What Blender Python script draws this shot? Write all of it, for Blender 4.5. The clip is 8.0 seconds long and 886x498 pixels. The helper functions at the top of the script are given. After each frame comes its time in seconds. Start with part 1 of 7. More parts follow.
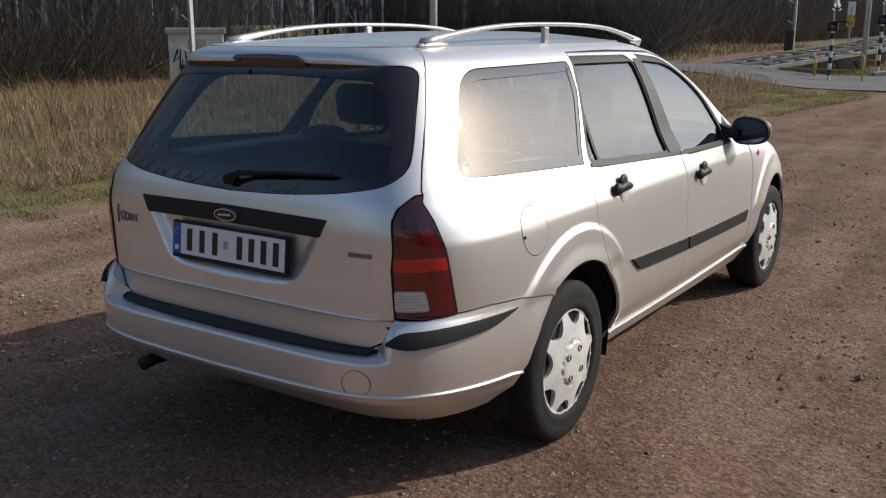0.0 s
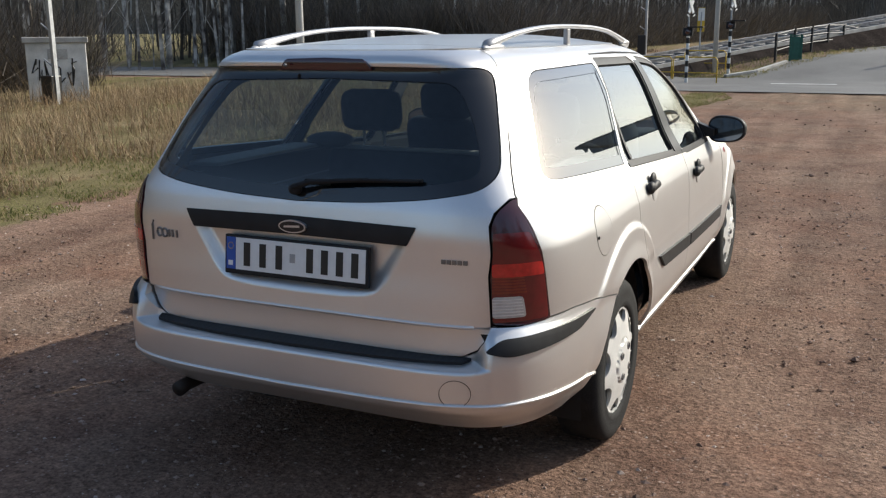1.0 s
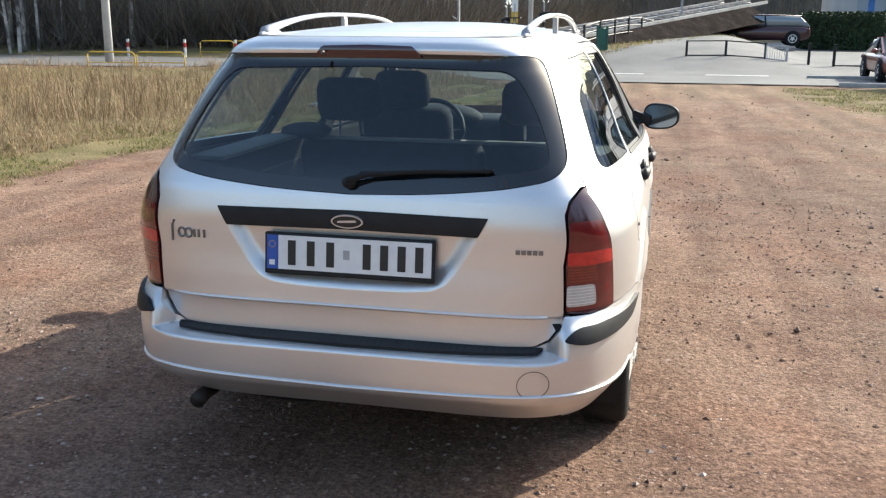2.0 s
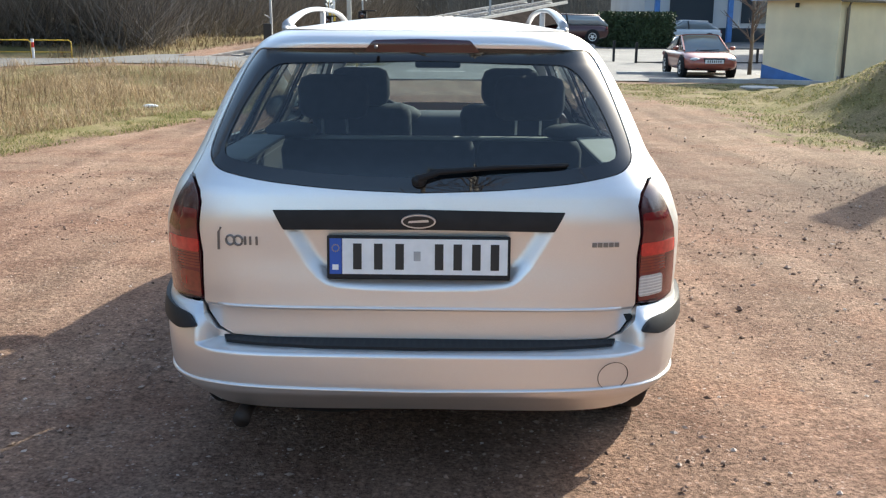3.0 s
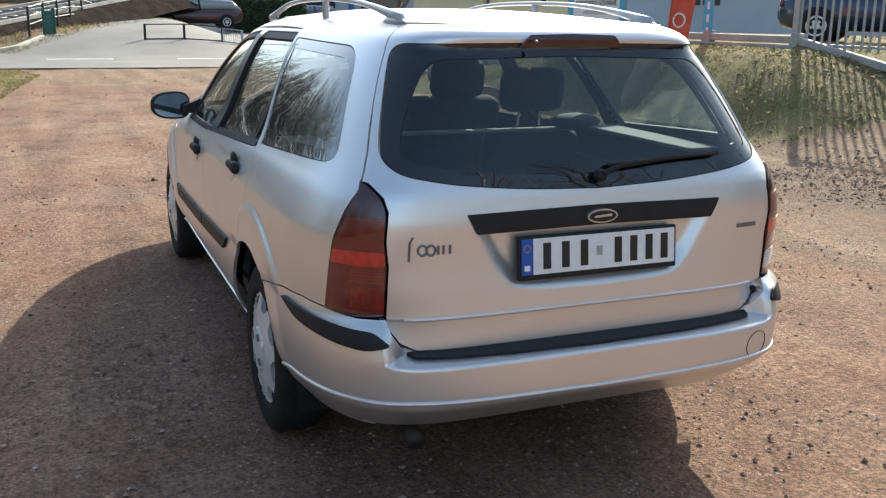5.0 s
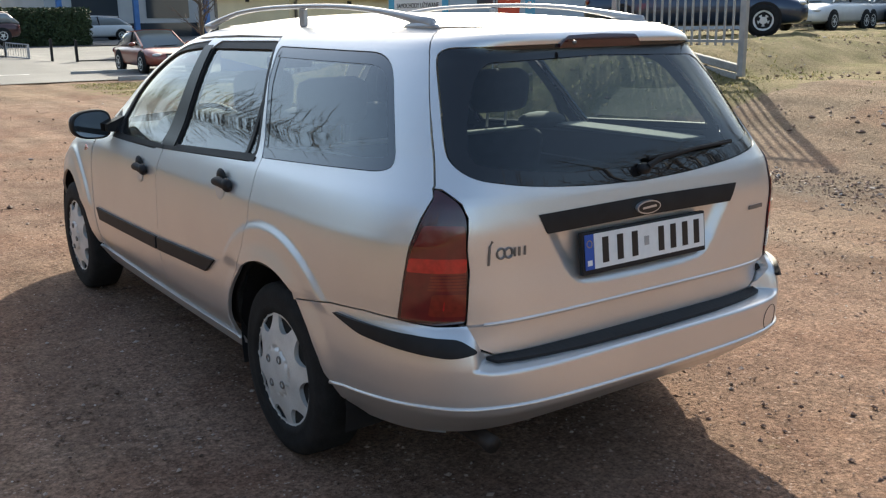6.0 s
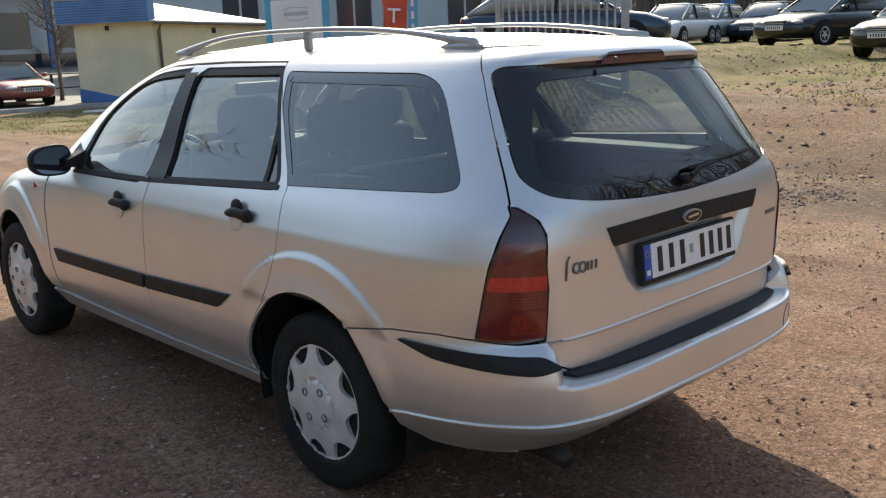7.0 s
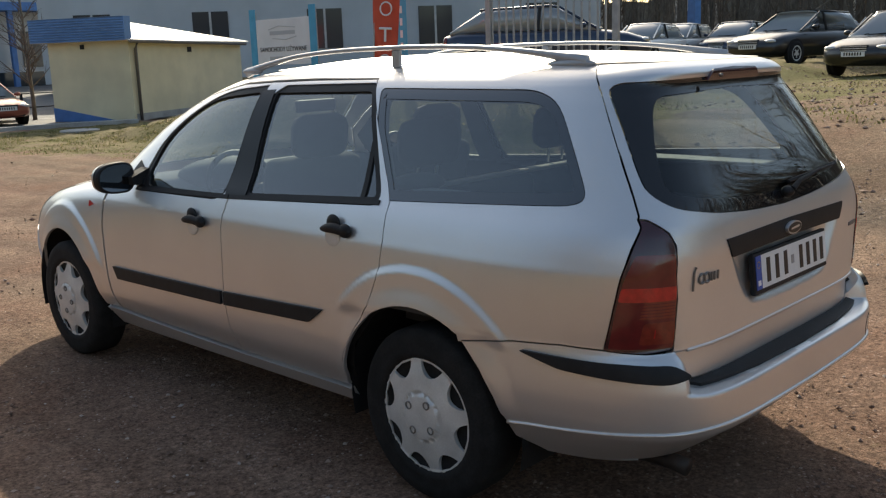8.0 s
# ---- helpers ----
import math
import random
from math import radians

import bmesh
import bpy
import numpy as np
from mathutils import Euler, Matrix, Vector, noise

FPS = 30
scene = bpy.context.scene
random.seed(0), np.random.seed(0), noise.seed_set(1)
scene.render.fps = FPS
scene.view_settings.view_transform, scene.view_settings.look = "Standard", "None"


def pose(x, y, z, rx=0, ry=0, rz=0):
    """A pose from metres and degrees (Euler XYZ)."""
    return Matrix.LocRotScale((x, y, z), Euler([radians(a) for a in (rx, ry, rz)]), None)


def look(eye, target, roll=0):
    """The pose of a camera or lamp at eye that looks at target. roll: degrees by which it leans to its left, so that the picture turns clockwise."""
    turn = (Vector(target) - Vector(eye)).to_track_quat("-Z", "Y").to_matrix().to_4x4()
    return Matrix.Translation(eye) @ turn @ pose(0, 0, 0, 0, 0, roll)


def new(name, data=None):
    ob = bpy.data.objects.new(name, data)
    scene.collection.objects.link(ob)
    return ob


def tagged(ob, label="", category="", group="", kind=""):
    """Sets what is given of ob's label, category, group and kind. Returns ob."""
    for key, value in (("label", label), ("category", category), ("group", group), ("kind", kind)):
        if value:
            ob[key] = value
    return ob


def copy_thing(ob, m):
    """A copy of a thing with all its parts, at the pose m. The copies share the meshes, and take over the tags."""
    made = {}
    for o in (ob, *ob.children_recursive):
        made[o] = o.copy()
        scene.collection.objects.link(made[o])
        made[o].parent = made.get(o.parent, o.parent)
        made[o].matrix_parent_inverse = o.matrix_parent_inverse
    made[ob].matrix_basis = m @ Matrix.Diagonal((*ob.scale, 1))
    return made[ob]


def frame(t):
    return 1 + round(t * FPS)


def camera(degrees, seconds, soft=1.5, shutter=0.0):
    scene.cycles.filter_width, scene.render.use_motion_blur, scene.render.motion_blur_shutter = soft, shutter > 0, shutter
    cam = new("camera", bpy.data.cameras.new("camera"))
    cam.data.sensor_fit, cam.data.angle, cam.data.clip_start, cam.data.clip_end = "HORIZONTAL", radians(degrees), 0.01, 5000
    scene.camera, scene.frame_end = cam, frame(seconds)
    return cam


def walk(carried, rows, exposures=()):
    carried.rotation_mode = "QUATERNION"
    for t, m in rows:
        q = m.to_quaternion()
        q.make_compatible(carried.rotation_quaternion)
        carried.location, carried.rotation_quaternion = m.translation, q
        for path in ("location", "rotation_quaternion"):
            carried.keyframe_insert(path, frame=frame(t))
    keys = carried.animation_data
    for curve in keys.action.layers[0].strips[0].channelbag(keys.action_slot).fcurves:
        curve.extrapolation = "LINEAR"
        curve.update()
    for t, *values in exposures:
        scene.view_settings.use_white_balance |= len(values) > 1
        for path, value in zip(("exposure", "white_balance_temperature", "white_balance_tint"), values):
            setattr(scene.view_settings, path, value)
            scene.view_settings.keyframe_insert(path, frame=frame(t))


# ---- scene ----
cam = camera(50.4, 8.0, soft=1.25)
PATH = [
    (0, (2.284, -2.124, 1.503), (1.193, -0.511, 1.047), 0.0),
    (0.5, (1.991, -2.306, 1.493), (1.056, -0.595, 1.052), -0.4),
    (1, (1.647, -2.426, 1.487), (0.819, -0.66, 1.045), -0.4),
    (1.2, (1.51, -2.467, 1.497), (0.73, -0.679, 1.054), -0.5),
    (2.3, (0.66, -2.656, 1.479), (0.356, -0.735, 1.012), 0.0),
    (2.5, (0.51, -2.66, 1.487), (0.279, -0.728, 1.021), -0.5),
    (3, (0.112, -2.675, 1.463), (0.082, -0.73, 0.999), 0.4),
    (3.5, (-0.296, -2.674, 1.455), (-0.112, -0.74, 0.982), 0.3),
    (4, (-0.703, -2.588, 1.482), (-0.361, -0.676, 1.009), 0.5),
    (4.5, (-1.125, -2.441, 1.46), (-0.572, -0.579, 0.986), 1.4),
    (4.7, (-1.263, -2.401, 1.476), (-0.627, -0.566, 0.996), 1.2),
    (5.8, (-1.978, -2.021, 1.468), (-0.948, -0.374, 0.988), -0.2),
    (6, (-2.113, -1.951, 1.473), (-1.0, -0.36, 0.996), -0.7),
    (6.5, (-2.341, -1.773, 1.459), (-1.087, -0.287, 0.993), -1.4),
    (7, (-2.553, -1.565, 1.477), (-1.207, -0.153, 1.039), -2.0),
    (7.5, (-2.736, -1.421, 1.49), (-1.353, -0.04, 1.067), -1.7),
    (8, (-2.913, -1.267, 1.487), (-1.504, 0.095, 1.084), -2.0),
]
walk(cam, [(t, look(eye, target, roll)) for t, eye, target, roll in PATH],
     [(0, 0.0, 6250, 8), (1.2, 0.62, 6250, 6), (2.5, 1.56, 6350, 4), (3.5, 1.47, 6350, 4), (4.5, 1.4, 6450, 4), (5.8, 1.2, 6650, 4), (6.5, 1.15, 6850, 5), (7.2, 1.0, 7000, 5), (8, 0.68, 7100, 5)])

SUN_AZ, SUN_EL = 41.0, 30.5          # degrees from +y towards +x, and above the horizon
world = bpy.data.worlds.new("sky")
scene.world = world
world.use_nodes = True
wn = world.node_tree
sky = wn.nodes.new("ShaderNodeTexSky")
sky.sky_type = "NISHITA"
sky.sun_disc = False
sky.sun_elevation, sky.sun_rotation = radians(SUN_EL), radians(SUN_AZ)
sky.dust_density, sky.air_density, sky.ozone_density = 2.3, 1.0, 0.9
wn.nodes["Background"].inputs["Strength"].default_value = 0.135
wn.links.new(sky.outputs[0], wn.nodes["Background"].inputs["Color"])
sun = new("sun", bpy.data.lights.new("sun", "SUN"))
sun.data.energy, sun.data.angle, sun.data.color = 3.9, radians(0.6), (1.0, 0.92, 0.80)
sx, sy, sz = (math.sin(radians(SUN_AZ)) * math.cos(radians(SUN_EL)), math.cos(radians(SUN_AZ)) * math.cos(radians(SUN_EL)), math.sin(radians(SUN_EL)))
sun.matrix_world = look((sx * 60, sy * 60, sz * 60), (0, 0, 0))


# ---- materials ----
def material(name, color, rough=0.5, metal=0.0, vary=0.0, scale=8.0, fine=0.0, fine_scale=120.0, bump=0.0, bump_scale=60.0, coat=0.0, spec=0.5, per_object=0.0, tint=None, emission=None):
    """A surface with colour variation at a coarse and a fine scale, and a relief."""
    m = bpy.data.materials.new(name)
    m.use_nodes = True
    n, l = m.node_tree.nodes, m.node_tree.links
    b = n["Principled BSDF"]
    b.inputs["Base Color"].default_value = (*color, 1)
    b.inputs["Roughness"].default_value = rough
    b.inputs["Metallic"].default_value = metal
    b.inputs["Coat Weight"].default_value = coat
    b.inputs["Coat Roughness"].default_value = 0.06
    b.inputs["Specular IOR Level"].default_value = spec
    at = n.new("ShaderNodeTexCoord")
    col = None
    def blotch(sc, amount, detail, to):
        t = n.new("ShaderNodeTexNoise")
        t.inputs["Scale"].default_value, t.inputs["Detail"].default_value = sc, detail
        l.new(at.outputs["Object"], t.inputs["Vector"])
        r = n.new("ShaderNodeMapRange")
        r.inputs["From Min"].default_value, r.inputs["From Max"].default_value = 0.3, 0.7
        r.inputs["To Min"].default_value, r.inputs["To Max"].default_value = 1 - amount, 1 + amount
        l.new(t.outputs["Fac"], r.inputs["Value"])
        x = n.new("ShaderNodeMix")
        x.data_type, x.blend_type = "RGBA", "MULTIPLY"
        x.inputs["Factor"].default_value = 1
        if to is None:
            x.inputs["A"].default_value = (*color, 1)
        else:
            l.new(to, x.inputs["A"])
        l.new(r.outputs[0], x.inputs["B"])
        return x.outputs["Result"]
    if tint:
        t = n.new("ShaderNodeTexNoise")
        t.inputs["Scale"].default_value, t.inputs["Detail"].default_value = scale * 0.6, 6
        l.new(at.outputs["Object"], t.inputs["Vector"])
        r = n.new("ShaderNodeMapRange")
        r.inputs["From Min"].default_value, r.inputs["From Max"].default_value = 0.4, 0.62
        l.new(t.outputs["Fac"], r.inputs["Value"])
        x = n.new("ShaderNodeMix")
        x.data_type = "RGBA"
        x.inputs["A"].default_value, x.inputs["B"].default_value = (*color, 1), (*tint, 1)
        l.new(r.outputs[0], x.inputs["Factor"])
        col = x.outputs["Result"]
    if vary:
        col = blotch(scale, vary, 4, col)
    if fine:
        col = blotch(fine_scale, fine, 3, col)
    if per_object:
        o = n.new("ShaderNodeObjectInfo")
        r = n.new("ShaderNodeMapRange")
        r.inputs["To Min"].default_value, r.inputs["To Max"].default_value = 1 - per_object, 1 + per_object
        l.new(o.outputs["Random"], r.inputs["Value"])
        x = n.new("ShaderNodeMix")
        x.data_type, x.blend_type = "RGBA", "MULTIPLY"
        x.inputs["Factor"].default_value = 1
        x.inputs["A"].default_value = (*color, 1)
        if col:
            l.new(col, x.inputs["A"])
        l.new(r.outputs[0], x.inputs["B"])
        col = x.outputs["Result"]
    if col:
        l.new(col, b.inputs["Base Color"])
    if bump:
        t = n.new("ShaderNodeTexNoise")
        t.inputs["Scale"].default_value, t.inputs["Detail"].default_value = bump_scale, 5
        l.new(at.outputs["Object"], t.inputs["Vector"])
        u = n.new("ShaderNodeBump")
        u.inputs["Strength"].default_value, u.inputs["Distance"].default_value = bump, 0.01
        l.new(t.outputs["Fac"], u.inputs["Height"])
        l.new(u.outputs[0], b.inputs["Normal"])
    if emission:
        b.inputs["Emission Color"].default_value, b.inputs["Emission Strength"].default_value = (*emission, 1), 1.0
    return m


def thin_glass(name, tint, gloss=1.0, base=0.15, backed=False):
    """Window glass; backed: with black print behind it, so that it mirrors like the pane beside it."""
    m = bpy.data.materials.new(name)
    m.use_nodes = True
    n, l = m.node_tree.nodes, m.node_tree.links
    n.remove(n["Principled BSDF"])
    tr, gl, mx = n.new("ShaderNodeBsdfDiffuse" if backed else "ShaderNodeBsdfTransparent"), n.new("ShaderNodeBsdfGlossy"), n.new("ShaderNodeMixShader")
    tr.inputs["Color"].default_value = (*tint, 1)
    gl.inputs["Roughness"].default_value = 0.015
    gl.inputs["Color"].default_value = (gloss, gloss, gloss, 1)
    lw, pw, ad = n.new("ShaderNodeLayerWeight"), n.new("ShaderNodeMath"), n.new("ShaderNodeMath")
    lw.inputs["Blend"].default_value = 0.5
    pw.operation, ad.operation = "POWER", "MULTIPLY_ADD"
    pw.inputs[1].default_value = 4.0
    ad.inputs[1].default_value, ad.inputs[2].default_value = 0.82, base
    l.new(lw.outputs["Facing"], pw.inputs[0]), l.new(pw.outputs[0], ad.inputs[0])
    l.new(ad.outputs[0], mx.inputs[0]), l.new(tr.outputs[0], mx.inputs[1]), l.new(gl.outputs[0], mx.inputs[2])
    l.new(mx.outputs[0], n["Material Output"].inputs["Surface"])
    return m


M = {
    "paint": material("silver_paint", (0.74, 0.73, 0.72), 0.38, 0.78, 0.03, 3.0, 0.06, 900.0, coat=0.35),
    "trim": material("black_trim", (0.013, 0.0135, 0.015), 0.55, spec=0.32, vary=0.25, scale=20, bump=0.05, bump_scale=500),
    "gloss_black": material("gloss_black", (0.008, 0.009, 0.011), 0.35, spec=0.3),
    "seam": material("dark_seam", (0.006, 0.006, 0.007), 0.8),
    "rubber": material("tyre_rubber", (0.016, 0.016, 0.016), 0.8, spec=0.25, vary=0.3, scale=14, fine=0.2, bump=0.15, bump_scale=150),
    "hubcap": material("silver_plastic", (0.64, 0.64, 0.62), 0.40, 0.2, 0.12, 12.0, 0.06, 200.0),
    "rail_paint": material("grey_rail_paint", (0.40, 0.40, 0.41), 0.42, 0.5, 0.06, 6.0, coat=0.2),
    "chrome": material("chrome", (0.62, 0.63, 0.65), 0.3, 0.8),
    "steel": material("dull_steel", (0.22, 0.21, 0.2), 0.5, 0.7, 0.2, 20),
    "red_lens": material("red_lens", (0.13, 0.007, 0.009), 0.12, vary=0.15, scale=30, coat=0.8),
    "dark_lens": material("smoked_red_lens", (0.045, 0.007, 0.011), 0.12, vary=0.15, scale=30, coat=0.8),
    "bright_lens": material("bright_red_lens", (0.50, 0.016, 0.014), 0.14, vary=0.2, scale=60, coat=0.8),
    "orange_lens": material("amber_red_lens", (0.20, 0.020, 0.010), 0.14, vary=0.2, scale=60, coat=0.8),
    "soot": material("sooty_steel", (0.035, 0.03, 0.028), 0.6, 0.4, 0.3, 20),
    "clear_lens": material("clear_lens", (0.55, 0.55, 0.54), 0.12, 0.2, 0.15, 60, coat=0.8),
    "plate_white": material("plate_white", (0.78, 0.79, 0.78), 0.35, vary=0.04, scale=40),
    "plate_blue": material("plate_blue", (0.02, 0.09, 0.42), 0.35),
    "ink": material("black_ink", (0.012, 0.012, 0.013), 0.4),
    "cloth": material("dark_cloth", (0.022, 0.025, 0.032), 0.9, vary=0.2, scale=30, bump=0.2, bump_scale=300),
    "lining": material("grey_lining", (0.05, 0.052, 0.056), 0.8, vary=0.15, scale=10),
    "headliner": material("pale_lining", (0.30, 0.30, 0.29), 0.9, vary=0.08, scale=10),
    "glass": thin_glass("tinted_glass", (0.66, 0.72, 0.71)),
    "rear_glass": thin_glass("rear_glass", (0.58, 0.65, 0.66), base=0.06),
    "side_print": thin_glass("side_window_print", (0.012, 0.012, 0.013), backed=True),
    "rear_print": thin_glass("rear_window_print", (0.012, 0.012, 0.013), base=0.06, backed=True),
    "mirror": material("mirror_glass", (0.24, 0.26, 0.28), 0.06, 1.0),
    "asphalt": material("asphalt", (0.115, 0.112, 0.108), 0.8, vary=0.22, scale=0.6, fine=0.25, fine_scale=50, bump=0.3, bump_scale=80),
    "line_paint": material("road_paint", (0.62, 0.62, 0.60), 0.7, vary=0.25, scale=3),
    "concrete": material("concrete", (0.36, 0.35, 0.33), 0.85, vary=0.2, scale=2.5, fine=0.12, fine_scale=40, bump=0.3, bump_scale=40),
    "pale_concrete": material("pale_concrete", (0.56, 0.55, 0.52), 0.85, vary=0.12, scale=2.5, fine=0.1, fine_scale=40),
    "white_wall": material("whitewash", (0.66, 0.65, 0.62), 0.85, vary=0.18, scale=2.2, fine=0.08, fine_scale=40, tint=(0.45, 0.44, 0.41)),
    "yellow_wall": material("pale_yellow_render", (0.70, 0.62, 0.42), 0.85, vary=0.1, scale=1.2, fine=0.06, fine_scale=60, bump=0.15, bump_scale=90),
    "blue_paint": material("blue_paint", (0.06, 0.17, 0.42), 0.55, vary=0.15, scale=3),
    # kiosk fascia blue, made paler: the haze before it is put into the colour
    "hazy_blue": material("hazy_blue_sheet", (0.13, 0.24, 0.44), 0.5, vary=0.12, scale=2.0, fine=0.06, fine_scale=30),
    "roof_sheet": material("roof_sheet", (0.54, 0.53, 0.50), 0.6, vary=0.15, scale=3),
    "grey_wall": material("grey_cladding", (0.44, 0.46, 0.48), 0.6, vary=0.1, scale=0.5),
    "dark_window": material("dark_window", (0.03, 0.04, 0.05), 0.08),
    # parked cars' glass: the sky's reflection is partly painted in as pale grey
    "sky_pale_screen": material("sky_pale_screen", (0.20, 0.22, 0.23), 0.08, spec=0.9, coat=1.0),
    "rail_steel": material("rail_steel", (0.42, 0.40, 0.38), 0.4, 0.6, 0.3, 6),
    "sleeper": material("sleeper", (0.26, 0.245, 0.23), 0.95, spec=0.1, vary=0.3, scale=5, per_object=0.25),
    "ballast": material("ballast", (0.034, 0.028, 0.025), 0.95, spec=0.0, vary=0.3, scale=2.0, fine=0.45, fine_scale=18),
    "yellow_rail": material("yellow_paint", (0.55, 0.36, 0.03), 0.5, vary=0.2, scale=6),
    "post_red": material("red_paint", (0.50, 0.03, 0.02), 0.5, vary=0.15, scale=6),
    "post_white": material("white_paint", (0.72, 0.72, 0.70), 0.5, vary=0.12, scale=6),
    "galv": material("galvanised_steel", (0.38, 0.39, 0.40), 0.5, 0.5, 0.15, 8),
    "green_mesh": material("green_paint", (0.02, 0.10, 0.07), 0.5, vary=0.2, scale=8),
    "banner": material("banner_cloth", (0.72, 0.73, 0.74), 0.7, vary=0.06, scale=2),
    "cyan": material("cyan_cloth", (0.08, 0.36, 0.56), 0.7, vary=0.1, scale=4),
    "flag": material("orange_red_cloth", (0.60, 0.09, 0.045), 0.7, vary=0.12, scale=4),
    "bark": material("bare_bark", (0.10, 0.086, 0.072), 0.9, vary=0.35, scale=4, per_object=0.35, bump=0.4, bump_scale=30),
    "birch": material("birch_bark", (0.52, 0.50, 0.46), 0.85, vary=0.3, scale=3, tint=(0.07, 0.06, 0.055), per_object=0.2),
    "far_twig": material("far_woods", (0.095, 0.086, 0.075), 0.95, vary=0.35, scale=0.25, fine=0.4, fine_scale=3.0),
    "twig": material("twigs", (0.12, 0.095, 0.078), 0.95, vary=0.3, scale=0.4),
    "hedge": material("hedge_leaf", (0.035, 0.055, 0.02), 0.8, vary=0.5, scale=6),
    "stone": material("pebbles", (0.27, 0.20, 0.165), 0.9, vary=0.35, scale=5, fine=0.2, fine_scale=60),
}


def blades(name, stops, thin=0.0):
    """Grass: colour by Random Per Island, from a ramp."""
    m = bpy.data.materials.new(name)
    m.use_nodes = True
    n, l = m.node_tree.nodes, m.node_tree.links
    g, r = n.new("ShaderNodeNewGeometry"), n.new("ShaderNodeValToRGB")
    l.new(g.outputs["Random Per Island"], r.inputs["Fac"])
    while len(r.color_ramp.elements) < len(stops):
        r.color_ramp.elements.new(0.5)
    for e, (p, c) in zip(r.color_ramp.elements, stops):
        e.position, e.color = p, (*c, 1)
    l.new(r.outputs["Color"], n["Principled BSDF"].inputs["Base Color"])
    if thin:
        t, x = n.new("ShaderNodeBsdfTranslucent"), n.new("ShaderNodeMixShader")
        x.inputs[0].default_value = thin
        l.new(r.outputs["Color"], t.inputs["Color"])
        l.new(n["Principled BSDF"].outputs[0], x.inputs[1]), l.new(t.outputs[0], x.inputs[2])
        l.new(x.outputs[0], n["Material Output"].inputs["Surface"])
    n["Principled BSDF"].inputs["Roughness"].default_value = 0.8
    n["Principled BSDF"].inputs["Specular IOR Level"].default_value = 0.2
    return m


M["dry_grass"] = blades("dry_grass", [(0.0, (0.13, 0.085, 0.05)), (0.35, (0.27, 0.195, 0.115)), (0.75, (0.42, 0.33, 0.21)), (1.0, (0.22, 0.135, 0.075))], 0.3)
M["weed"] = blades("weed_stalk", [(0.0, (0.09, 0.06, 0.035)), (0.5, (0.20, 0.135, 0.075)), (1.0, (0.34, 0.25, 0.15))])
M["stone"] = blades("pebbles", [(0.0, (0.10, 0.065, 0.05)), (0.45, (0.24, 0.155, 0.115)), (0.85, (0.34, 0.25, 0.20)), (1.0, (0.50, 0.43, 0.38))])
M["brush"] = blades("brush_twigs", [(0.0, (0.07, 0.06, 0.05)), (0.6, (0.15, 0.13, 0.11)), (1.0, (0.26, 0.22, 0.175))])
M["green_grass"] = blades("green_grass", [(0.0, (0.085, 0.095, 0.03)), (0.4, (0.16, 0.165, 0.055)), (0.7, (0.25, 0.22, 0.095)), (1.0, (0.36, 0.29, 0.17))], 0.45)


